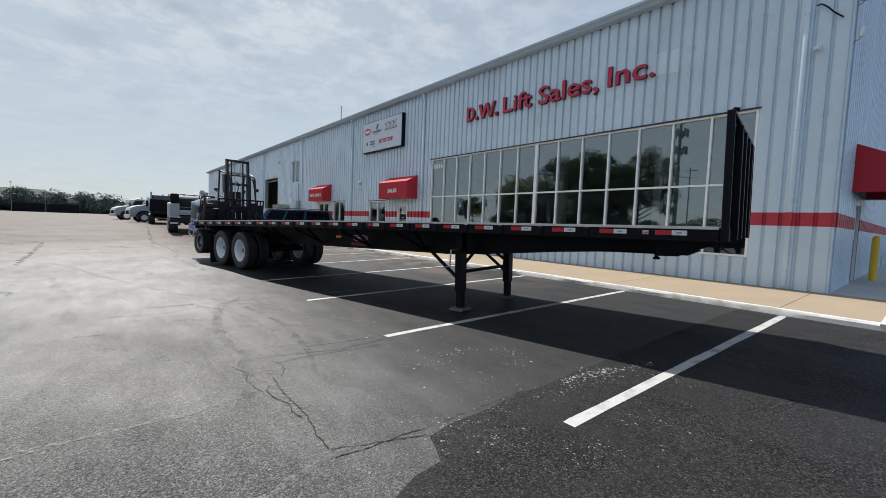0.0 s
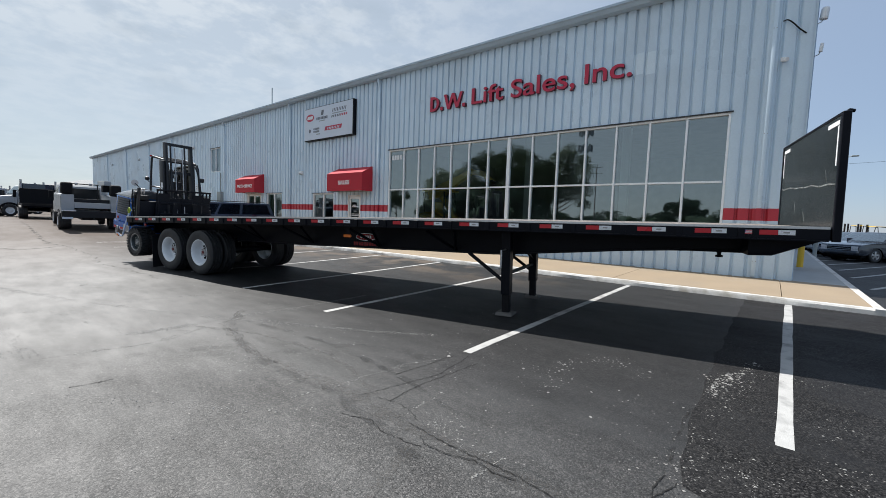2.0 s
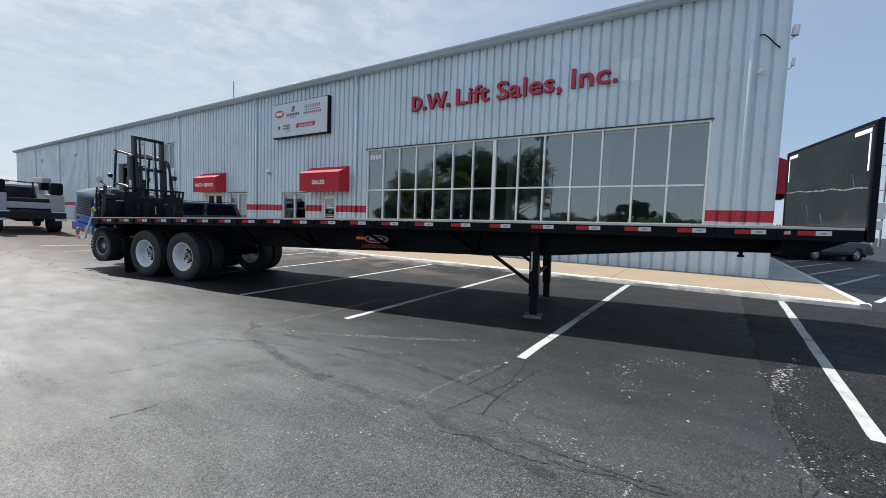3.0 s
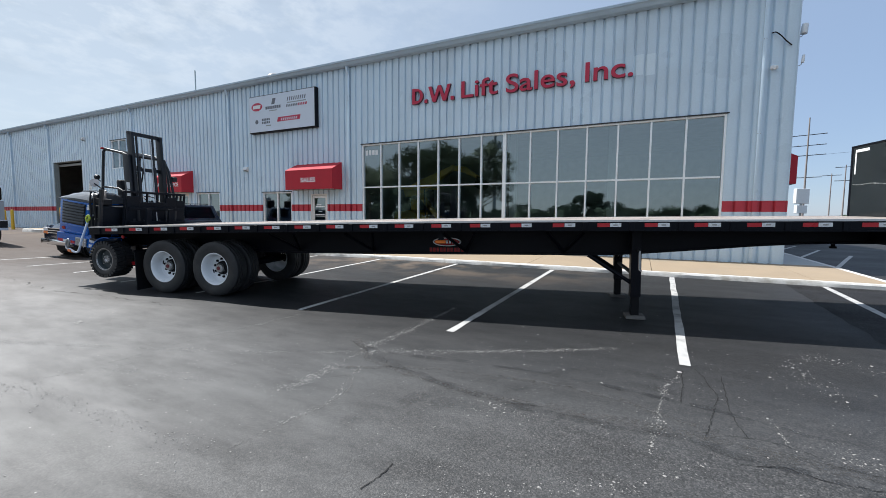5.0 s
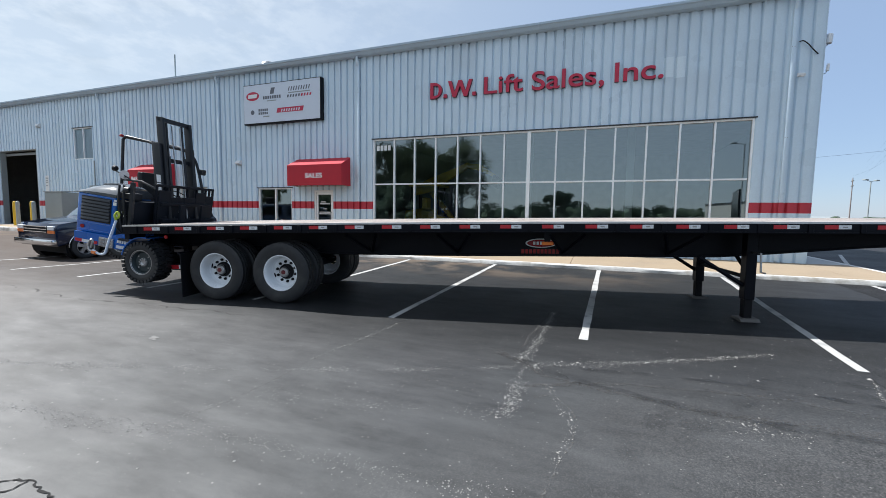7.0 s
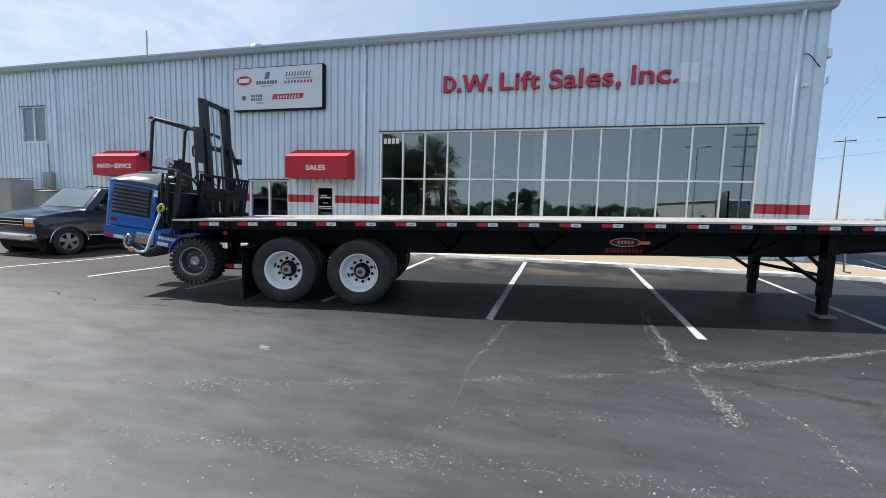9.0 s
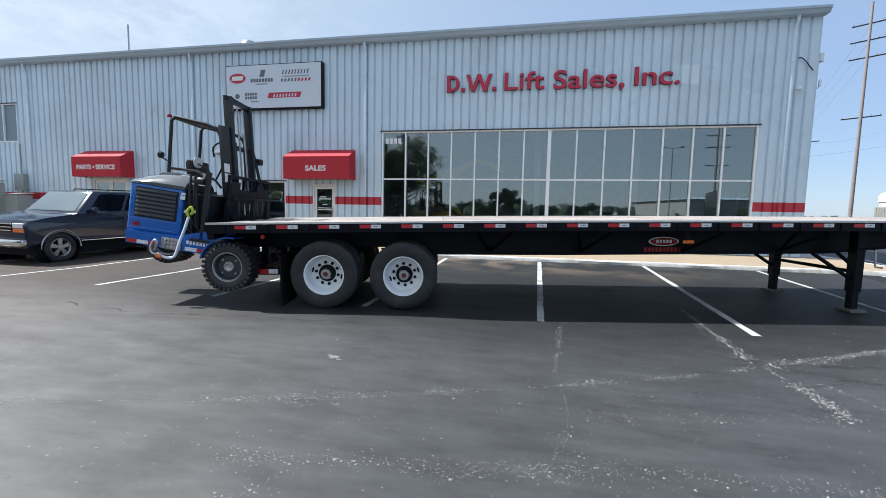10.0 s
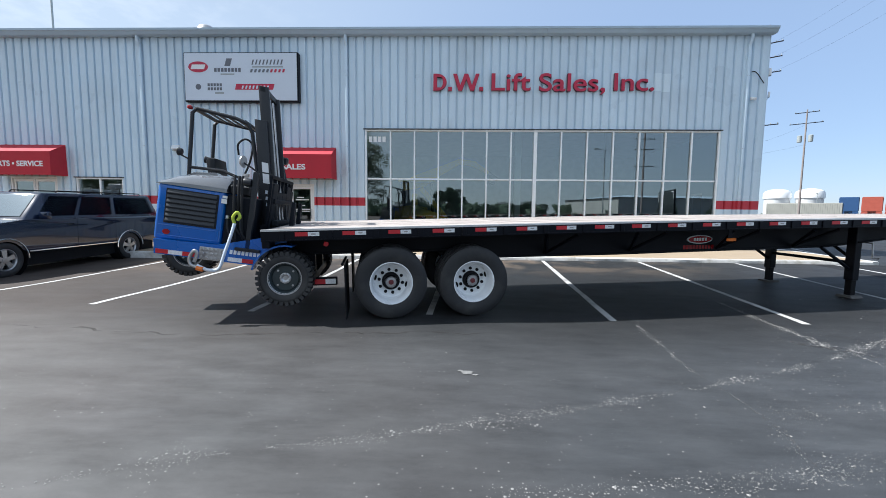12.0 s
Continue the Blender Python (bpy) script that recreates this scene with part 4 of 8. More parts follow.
def build_shell():
    root = wall_core("wall_west", SOUTH_Y, NORTH_Y, 0.0, EAVE, OPENINGS, lambda a, b: (WALL_X, WALL_X + 0.2, a, b))
    clad_wall(root, SOUTH_Y, NORTH_Y, 0.30, EAVE, OPENINGS, lambda p, d, z: (WALL_X - d, p, z))
    south_open = [(15.2, 16.2, 0.3, 2.5)]
    root = wall_core("wall_south", WALL_X + 0.2, 42.0, 0.0, EAVE + 0.2, south_open, lambda a, b: (a, b, SOUTH_Y, SOUTH_Y + 0.2))
    clad_wall(root, WALL_X + 0.08, 42.0, 0.30, EAVE + 0.2, south_open, lambda p, d, z: (p, SOUTH_Y - d, z))
    for nm, x0, x1, y0, y1 in (("wall_east", 41.8, 42.0, SOUTH_Y + 0.2, NORTH_Y), ("wall_north", WALL_X + 0.2, 41.8, NORTH_Y - 0.2, NORTH_Y)):
        b = bmesh.new()
        box(b, x0, x1, y0, y1, 0.3, EAVE)
        solid(nm, b, M_CLAD, "plain grey metal-clad wall of the building", "wall", "structure")
    # corner trims
    b = bmesh.new()
    box(b, WALL_X - 0.05, WALL_X + 0.10, SOUTH_Y - 0.05, SOUTH_Y + 0.10, 0.30, STRIPE[0] - 0.005, 0.006)
    box(b, WALL_X - 0.05, WALL_X + 0.10, SOUTH_Y - 0.05, SOUTH_Y + 0.10, STRIPE[1] + 0.005, EAVE, 0.006)
    solid("corner_trim", b, M_CLAD, "folded grey metal corner trim", "trim", "structure")
    b = bmesh.new()
    box(b, WALL_X - 0.052, WALL_X + 0.10, SOUTH_Y - 0.052, SOUTH_Y + 0.10, STRIPE[0], STRIPE[1], 0.006)
    solid("corner_trim", b, M_STRIPE, "red painted stripe on the corner trim", "trim", "structure")
    # roof
    b = bmesh.new()
    prism(b, [(WALL_X - 0.30, EAVE + 0.12), (27.0, EAVE + 1.0), (42.3, EAVE + 0.12), (42.3, EAVE + 0.02), (WALL_X - 0.30, EAVE + 0.02)], "y", SOUTH_Y - 0.06, NORTH_Y + 0.06)
    solid("roof", b, M_TRIM, "low grey metal roof", "roof", "structure")
    # eave gutter, in lengths
    gut = thing("gutter", "grey metal box gutter along the eave", "gutter", kind="structure")
    prof = [(WALL_X - 0.07, EAVE), (WALL_X - 0.30, EAVE), (WALL_X - 0.34, EAVE + 0.05), (WALL_X - 0.36, EAVE + 0.10), (WALL_X - 0.40, EAVE + 0.12), (WALL_X - 0.40, EAVE + 0.19), (WALL_X - 0.36, EAVE + 0.19), (WALL_X - 0.07, EAVE + 0.16)]
    ys = [SOUTH_Y - 0.07, 9.3, 16.36, 23.9, 32.5, 42.95, 56.0, NORTH_Y + 0.06]
    for a, c in zip(ys, ys[1:]):
        b = bmesh.new()
        prism(b, prof, "y", a + 0.003, c - 0.003)
        part("gutter_length", b, M_TRIM, gut)
    for y in (2.28, 16.36, 23.9, 32.5, 42.95, 49.0, 56.5, 64.3):
        dn = thing("downspout", "grey metal downspout fixed to the ribbed wall", "downspout", group="downspouts", kind="structure")
        b = bmesh.new()
        foot = 0.36 + land(0, y)
        tube(b, [(WALL_X - 0.22, y, EAVE + 0.02), (WALL_X - 0.22, y, EAVE - 0.12), (WALL_X - 0.11, y, EAVE - 0.34)], 0.05, 14)
        box(b, WALL_X - 0.15, WALL_X - 0.07, y - 0.05, y + 0.05, foot, EAVE - 0.31, 0.012, 2)
        part("pipe", b, M_CLAD, dn)
        b = bmesh.new()
        box(b, WALL_X - 0.153, WALL_X - 0.067, y - 0.053, y + 0.053, *STRIPE)
        part("painted_band", b, M_STRIPE, dn)
        for z in (0.75, 3.9, 6.4):
            b = bmesh.new()
            for dy in (-0.028, 0.028):
                lathe(b, [(0.010, 0.0), (0.008, -0.006), (0.0, -0.007)], (WALL_X - 0.15, y + dy, z), (1, 0, 0), 8)
            part("screws", b, M_GREYBOX, dn)


def glazing(name, label, y0, y1, z0, z1, cols, rows, wide=(), group="", mid=None, glass=M_GLASS):
    """Framed panes in the west wall: bars proud of the sheet, each pane its own."""
    root = thing(name, label, "window", kind="structure", group=group)
    f, x0, x1 = 0.055, WALL_X - 0.05, WALL_X + 0.10
    b = bmesh.new()
    box(b, x0, x1, y0, y1, z1 - f, z1, 0.004)
    box(b, x0, x1, y0, y1, z0, z0 + f, 0.004)
    box(b, x0, x1, y0, y0 + f, z0 + f, z1 - f, 0.004)
    box(b, x0, x1, y1 - f, y1, z0 + f, z1 - f, 0.004)
    part("window_frame", b, M_ALU, root, "pale aluminium window frame")
    b = bmesh.new()
    box(b, WALL_X - 0.098, WALL_X - 0.052, y0 - 0.05, y1 + 0.05, z1 - 0.004, z1 + 0.030)
    part("head_flashing", b, M_LOUVRE, root, "dark metal head flashing")
    half = cols / 2
    mid = (y0 + y1) / 2 if mid is None else mid
    ys = [y0 + f + (mid - y0 - f) * i / half if i <= half else mid + (y1 - f - mid) * (i - half) / half for i in range(cols + 1)]
    zs = [z0 + f, *rows, z1 - f]
    for i, y in enumerate(ys[1:-1], 1):
        w = 0.06 if i in wide else 0.026
        b = bmesh.new()
        box(b, x0 + 0.004, x1 - 0.01, y - w, y + w, z0 + f, z1 - f, 0.003)
        part("mullion", b, M_ALU, root)
    for a, c in zip(ys, ys[1:]):
        for z in rows:
            b = bmesh.new()
            box(b, x0 + 0.008, x1 - 0.02, a + 0.027, c - 0.027, z - 0.026, z + 0.026, 0.003)
            part("transom", b, M_ALU, root)
        for p, q in zip(zs, zs[1:]):
            b = pane_bm(WALL_X + 0.02, a + 0.001, c - 0.001, p + 0.001, q - 0.001)
            pane = part("pane", b, glass, root)
            pane.visible_shadow = False
    return root


def bars(root, rects, material, x):
    """Plain printed bars (y0, y1, z0, z1) on a west-facing face."""
    for y0, y1, z0, z1 in rects:
        b = bmesh.new()
        box(b, x - 0.004, x, y0, y1, z0, z1)
        part("bar", b, material, root)


def build_windows():
    w = glazing("window_1", "long tinted shopfront window in pale aluminium frames", 3.02, 15.71, 0.98, 4.53, 14, [2.76], (7,), mid=9.53)
    bars(w, [(15.58 - 0.165 * i - 0.12, 15.58 - 0.165 * i, 4.09, 4.29) for i in range(4)], M_WHITE, WALL_X + 0.018)
    glazing("window_2", "two-pane tinted window with pale frame", 19.76, 21.65, 0.95, 2.66, 2, [])
    glazing("window_3", "two-pane tinted window with pale frame", 24.84, 26.66, 0.95, 2.72, 2, [])
    w4 = glazing("window_4", "high two-pane window with pale blinds", 33.27, 34.97, 4.37, 6.10, 2, [], glass=M_CLEARGLASS)
    b = bmesh.new()
    for i in range(40):
        box(b, WALL_X + 0.025, WALL_X + 0.04, 33.33, 34.91, 4.43 + i * 0.040, 4.43 + i * 0.040 + 0.037)
    part("blind", b, M_SIGNFACE, w4)
    def door(name, y0, y1, z0, z1, leaves):
        root = thing(name, "glazed shop door in a white frame", "door", kind="structure")
        b = bmesh.new()
        box(b, WALL_X - 0.06, WALL_X + 0.12, y0, y0 + 0.07, z0, z1, 0.004)
        box(b, WALL_X - 0.06, WALL_X + 0.12, y1 - 0.07, y1, z0, z1, 0.004)
        box(b, WALL_X - 0.06, WALL_X + 0.12, y0 + 0.07, y1 - 0.07, z1 - 0.07, z1, 0.004)
        part("door_frame", b, M_WHITE, root)
        ys = [y0 + 0.07 + (y1 - y0 - 0.14) * i / leaves for i in range(leaves + 1)]
        for a, c in zip(ys, ys[1:]):
            b = bmesh.new()
            for q in ((a + .01, a + .09, z0 + .01, z1 - .08), (c - .09, c - .01, z0 + .01, z1 - .08), (a + .09, c - .09, z1 - .18, z1 - .08), (a + .09, c - .09, z0 + .01, z0 + .25)):
                box(b, WALL_X - 0.02, WALL_X + 0.03, *q, 0.003)
            leaf = part("door_leaf", b, M_WHITE, root)
            b = pane_bm(WALL_X + 0.004, a + .09, c - .09, z0 + .25, z1 - .18)
            part("pane", b, M_GLASS, leaf).visible_shadow = False
            b = bmesh.new()
            tube(b, [(WALL_X - .02, a + .05, z0 + .95), (WALL_X - .08, a + .05, z0 + .98), (WALL_X - .08, a + .05, z0 + 1.25), (WALL_X - .02, a + .05, z0 + 1.28)], 0.012, 8)
            part("door_handle", b, M_STEEL, leaf)
        return root
    d = door("door_1", 17.61, 18.58, 0.33, 2.54, 1)
    bars(d, [(17.83, 18.33, 1.95, 1.99), (18.03, 18.28, 2.03, 2.07), (17.98, 18.18, 1.74, 1.77), (17.80, 18.38, 1.60, 1.63), (17.80, 18.38, 1.53, 1.56)], M_WHITE, WALL_X - 0.002)
    door("door_2", 27.37, 29.20, 0.55, 2.74, 2)
    # workshop door, open
    g = thing("door_3", "tall open workshop doorway with dark interior", "door", kind="structure")
    b = bmesh.new()
    for q in ((38.54, 38.66, 0.6, 5.17), (42.43, 42.55, 0.6, 5.17)):
        box(b, WALL_X - 0.05, WALL_X + 0.22, *q, 0.005)
    box(b, WALL_X - 0.05, WALL_X + 0.22, 38.66, 42.43, 5.09, 5.19, 0.005)
    part("door_frame", b, M_GREYBOX, g)
    b = bmesh.new()
    box(b, WALL_X + 0.24, WALL_X + 0.30, 38.6, 42.5, 4.86, 5.02, 0.02)
    part("door_curtain", b, M_GREYBOX, g)
    # service door on the south side
    s = thing("door_4", "brown metal side door with a narrow glass light", "door", kind="structure")
    b = bmesh.new()
    box(b, 15.2, 15.28, SOUTH_Y - 0.06, SOUTH_Y + 0.1, 0.33, 2.5)
    box(b, 16.12, 16.2, SOUTH_Y - 0.06, SOUTH_Y + 0.1, 0.33, 2.5)
    box(b, 15.28, 16.12, SOUTH_Y - 0.06, SOUTH_Y + 0.1, 2.42, 2.5)
    part("door_frame", b, M_WHITE, s)
    b = bmesh.new()
    box(b, 15.28, 16.12, SOUTH_Y - 0.01, SOUTH_Y + 0.04, 0.33, 2.42, 0.004)
    part("door_leaf", b, M_POLEWOOD, s)
    for x in (15.42, 15.74):
        b = bmesh.new()
        box(b, x, x + 0.2, SOUTH_Y - 0.016, SOUTH_Y - 0.012, 1.5, 2.3)
        part("pane", b, M_WHITE, s)


def build_inside():
    """Showroom and workshop behind the openings."""
    b = bmesh.new()
    box(b, WALL_X + 0.2, 41.8, SOUTH_Y + 0.2, NORTH_Y - 0.2, 0.2, 0.34)
    solid("floor", b, M_FLOORIN, "grey polished indoor concrete floor", "floor", "structure")
    for nm, q in (("partition_1", (22.0, 22.15, SOUTH_Y + 0.2, 36.0, 0.34, 4.9)), ("partition_2", (WALL_X + 0.2, 22.0, 16.2, 16.35, 0.34, 4.9)), ("partition_3", (WALL_X + 0.2, 26.0, 36.0, 36.15, 0.34, 7.5)), ("partition_4", (26.0, 26.15, 36.15, 48.0, 0.34, 7.5)), ("partition_5", (WALL_X + 0.2, 26.0, 48.0, 48.15, 0.34, 7.5))):
        b = bmesh.new()
        box(b, *q)
        solid(nm, b, M_DARKROOM, "plain dim interior partition wall", "wall", "structure")
    b = bmesh.new()
    box(b, WALL_X + 0.2, 22.0, SOUTH_Y + 0.2, 36.0, 4.9, 5.0)
    solid("ceiling", b, M_DARKROOM, "dim showroom ceiling", "ceiling", "structure")
    for y in (6.0, 9.7):
        b = bmesh.new()
        box(b, 14.3, 14.55, y, y + 0.25, 0.34, 4.9, 0.01)
        solid("column", b, M_WHITE, "square pale steel column inside the showroom", "column", "structure")


def awning(m, words, width):
    """Red fabric awning with a sloping top; local: against y = 0, out to -y, x along, z up."""
    root = thing("awning", "red fabric awning over a door" + (" with white lettering" if words else ""), "awning", m, "awnings")
    d, zf, zt, i = 0.68, 0.84, 1.18, 0.02
    b = bmesh.new()
    lo = [b.verts.new(p) for p in ((0, 0, 0), (width, 0, 0), (width, -d, 0), (0, -d, 0))]
    mid = [b.verts.new(p) for p in ((width, -d, zf), (0, -d, zf))]
    top = [b.verts.new(p) for p in ((i, 0, zt), (width - i, 0, zt))]
    for f in ((lo[3], lo[2], mid[0], mid[1]), (mid[1], mid[0], top[1], top[0]), (lo[1], lo[2], mid[0], top[1]), (lo[0], lo[3], mid[1], top[0]), (lo[0], lo[1], top[1], top[0])):
        b.faces.new(f)
    bmesh.ops.subdivide_edges(b, edges=[e for e in b.edges if e.calc_length() > 1], cuts=5)
    part("cover", b, M_AWNING, root)
    b = bmesh.new()
    for q in ((0.01, width - .01, -d + .01, -d + .04), (0.01, width - .01, -.04, -.01), (0.01, .04, -d + .04, -.04), (width - .04, width - .01, -d + .04, -.04)):
        box(b, *q, 0.005, 0.035)
    part("frame", b, M_GREYBOX, root)
    if words:
        body, w = words
        me = text_mesh(body, w, 0.20, 0.006, M_WHITE, 0.03)
        ob = piece("lettering", me, root, Matrix.Translation(((width - w) / 2, -d - 0.003, 0.30)))
        tagged(ob, "white painted lettering")
    return root


def build_facade_things():
    at = lambda y, z, x=WALL_X - 0.042: Matrix.Translation((x, y, z)) @ FACE_W
    awning(at(19.44, 2.70), ("SALES", 0.84), 2.68)
    awning(at(29.46, 2.75), ("PARTS \u2022 SERVICE", 1.98), 2.52)
    awning(Matrix.Translation((14.2, SOUTH_Y - 0.042, 2.66)), None, 2.9)
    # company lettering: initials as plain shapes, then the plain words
    sign = thing("wall_lettering", "raised red channel lettering on the ribbed wall", "sign", at(13.225, 5.868, WALL_X - 0.045))
    b = bmesh.new()
    loops = [[(x0, z0)] + [(x0 + 0.12 + rx * math.cos(a), 0.29 + rz * math.sin(a)) for a in np.linspace(-math.pi / 2, math.pi / 2, 17)] + [(x0, 0.58 - z0)] for x0, z0, rx, rz in ((0.0, 0.0, 0.35, 0.29), (0.13, 0.11, 0.09, 0.18))]
    rows = [[[b.verts.new((x, y, z)) for x, z in loop] for loop in loops] for y in (-0.13, 0.0)]
    for i in range(len(loops[0])):
        j = (i + 1) % len(loops[0])
        b.faces.new((rows[0][0][i], rows[0][0][j], rows[0][1][j], rows[0][1][i]))
        b.faces.new((rows[0][0][j], rows[0][0][i], rows[1][0][i], rows[1][0][j]))
        b.faces.new((rows[0][1][i], rows[0][1][j], rows[1][1][j], rows[1][1][i]))
        b.faces.new((rows[1][0][j], rows[1][0][i], rows[1][1][i], rows[1][1][j]))
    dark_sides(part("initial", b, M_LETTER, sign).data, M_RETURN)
    b = bmesh.new()
    prism(b, [(0, 0.58), (0.13, 0.58), (0.258, 0.188), (0.40, 0.58), (0.53, 0.58), (0.672, 0.188), (0.80, 0.58), (0.93, 0.58), (0.74, 0), (0.61, 0), (0.465, 0.40), (0.32, 0), (0.19, 0)], "y", -0.13, 0.0)
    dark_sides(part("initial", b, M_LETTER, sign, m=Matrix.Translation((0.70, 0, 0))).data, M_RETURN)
    for x in (0.53, 1.63):
        b = bmesh.new()
        box(b, x, x + 0.13, -0.13, 0, 0, 0.13, 0.006)
        dark_sides(part("stop", b, M_LETTER, sign).data, M_RETURN)
    for body, x, w, h, z in (("Lift", 2.06, 1.38, 0.60, 0), ("Sales,", 3.74, 2.30, 0.72, -0.12), ("Inc.", 6.35, 1.39, 0.60, 0)):
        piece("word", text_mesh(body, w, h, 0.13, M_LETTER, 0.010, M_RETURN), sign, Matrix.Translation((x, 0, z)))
    # two squares of unfaded paint where older letters hung
    for k, (y0, y1, z0, z1) in enumerate(((5.21, 5.50, 5.90, 6.50), (4.88, 5.17, 5.86, 6.48))):
        holder = thing("paint_patch", "paler square of unfaded paint on the ribbed wall", "paint patch", kind="structure", group="paint patches")
        clad(holder, y0, y1, z0, z1, M_CLADNEW, lambda p, d, z: (WALL_X - d - 0.003, p, z))
    # maker board: plain coloured shapes
    board = thing("sign_board", "white sign board in a black frame with coloured badges", "sign", at(22.2, 5.44, WALL_X - 0.045))
    W, H = 4.16, 1.72
    b = bmesh.new()
    box(b, 0, W, -0.22, 0, 0, H, 0.02)
    part("frame", b, M_BLACK, board)
    b = bmesh.new()
    box(b, 0.035, W - 0.05, -0.23, -0.222, 0.05, H - 0.035)
    part("face", b, M_SIGNFACE, board)
    def blob(x0, x1, z0, z1, material, shape="box", up=0.0):
        b = bmesh.new()
        f0, f1 = -0.236 - up, -0.231 - up
        if shape == "oval":
            prism(b, [((x0 + x1) / 2 + (x1 - x0) / 2 * math.cos(a), (z0 + z1) / 2 + (z1 - z0) / 2 * math.sin(a)) for a in np.linspace(0, 2 * math.pi, 33)[:-1]], "y", f0, f1)
        elif shape == "slant":
            s = (z1 - z0) * 0.3
            prism(b, [(x0, z0), (x1 - s, z0), (x1, z1), (x0 + s, z1)], "y", f0, f1)
        else:
            box(b, x0, x1, f0, f1, z0, z1)
        part("badge", b, material, board)
    ink = mat("dark_ink", (0.13, 0.14, 0.17), 0.5, bump=0)
    blob(0.18, 0.90, 1.02, 1.40, M_LETTER, "oval")
    blob(0.27, 0.81, 1.13, 1.29, M_WHITE, "slant", 0.006)
    blob(1.50, 1.78, 1.24, 1.50, ink, "slant")
    for i in range(8):
        blob(1.12 + i * 0.125, 1.12 + i * 0.125 + 0.09, 1.04, 1.17, ink)
    blob(1.35, 1.85, 0.94, 0.98, M_GREYBOX)
    for i in range(9):
        blob(2.48 + i * 0.13, 2.48 + i * 0.13 + 0.10, 1.29, 1.46, ink, "slant")
    blob(2.5, 3.62, 1.19, 1.23, M_GREYBOX)
    for i in range(9):
        blob(2.42 + i * 0.145, 2.42 + i * 0.145 + 0.11, 1.02, 1.13, ink if i < 5 else M_LETTER, "slant")
    blob(0.42, 0.62, 0.42, 0.62, ink, "oval")
    for z in (0.54, 0.40):
        for i in range(5):
            blob(0.86 + i * 0.11, 0.86 + i * 0.11 + 0.08, z, z + 0.10, ink)
    blob(1.12, 1.45, 0.28, 0.33, M_GREYBOX)
    blob(1.85, 3.30, 0.42, 0.62, M_LETTER, "slant")
    for i in range(8):
        blob(2.1 + i * 0.13, 2.1 + i * 0.13 + 0.09, 0.45, 0.56, M_SIGNFACE, "slant", 0.006)
    # wall lamps
    for y, z in ((22.72, 3.72), (38.1, 6.34), (52.0, 6.3), (62.0, 6.3)):
        lamp = thing("wall_lamp", "small white wall pack lamp", "lamp", at(y, z), "wall lamps")
        b = bmesh.new()
        prism(b, [(0, 0), (0, 0.22), (-0.12, 0.2), (-0.2, 0.06)], "x", -0.12, 0.12, 0.008)
        part("housing", b, M_WHITE, lamp)
        b = bmesh.new()
        box(b, -0.09, 0.09, -0.17, -0.03, -0.012, 0.0)
        part("lens", b, M_GREYBOX, lamp)
    cam_ = thing("security_camera", "small white security camera on the wall", "camera", at(2.08, 5.62, WALL_X - 0.068))
    b = bmesh.new()
    box(b, -0.05, 0.05, -0.06, 0, -0.04, 0.06, 0.01)
    part("base", b, M_WHITE, cam_)
    b = bmesh.new()
    lathe(b, [(0.0, 0.0), (0.045, 0.004), (0.052, 0.03), (0.052, 0.10), (0.04, 0.115), (0.0, 0.116)], (0.02, -0.06, 0.0), (0.45, -0.8, -0.3), 16)
    part("housing", b, M_WHITE, cam_)
    b = bmesh.new()
    tube(b, bend([(WALL_X - 0.085, 2.14, 6.54), (WALL_X - 0.13, 2.06, 6.53), (WALL_X - 0.15, 1.95, 6.42), (WALL_X - 0.14, 1.84, 6.28), (WALL_X - 0.10, 1.70, 6.15)]), 0.015, 8)
    solid("cable", b, M_BLACKM, "loose black cable drooping on the wall corner", "cable")
    for z, s, h, dx, lab in ((6.46, 0.075, 0.26, 0.10, "white radio antenna on a bracket at the wall corner"), (5.70, 0.035, 0.20, 0.03, "small white radio antenna on a bent bracket at the wall corner")):
        an = thing("antenna", lab, "antenna", Matrix.Translation((WALL_X + dx, SOUTH_Y, z)), "wall antennas")
        b = bmesh.new()
        tube(b, [(0, 0.0, -0.10), (0, -0.13, -0.05), (0, -0.16, 0.02)], 0.010, 8)
        part("bracket", b, M_GREYBOX, an)
        b = bmesh.new()
        lathe(b, [(0.0, 0), (s, 0.005), (s * 1.05, 0.02), (s, h * 0.9), (s * 0.8, h), (0, h)], (0, -0.16, 0), (0.05, -0.1, 1), 16)
        part("radio", b, M_WHITE, an)
    b = bmesh.new()
    tube(b, [(13.4, 28.3, EAVE), (13.4, 28.3, 9.75)], 0.035, 8)
    solid("roof_mast", b, M_GREYBOX, "thin grey mast standing on the roof", "mast")
    v = thing("roof_vent", "round metal roof vent", "vent", Matrix.Translation((13.6, 22.27, EAVE + 0.38)))
    b = bmesh.new()
    lathe(b, [(0.2, 0), (0.2, 0.2)], (0, 0, 0), (0, 0, 1), 20)
    part("neck", b, M_STEEL, v)
    b = bmesh.new()
    lathe(b, [(0.22, 0.18), (0.33, 0.28), (0.36, 0.42), (0.30, 0.55), (0.15, 0.63), (0.0, 0.65)], (0, 0, 0), (0, 0, 1), 24)
    part("turbine", b, M_STEEL, v)
    # paper notice and meter box on the wall by the workshop
    nt = thing("wall_notice", "white notice sheet fixed to the ribbed wall", "notice", at(37.80, 2.62, WALL_X - 0.068))
    b = bmesh.new()
    box(b, 0, 0.34, -0.012, 0, 0, 0.92, 0.003)
    part("sheet", b, M_WHITE, nt)
    b = bmesh.new()
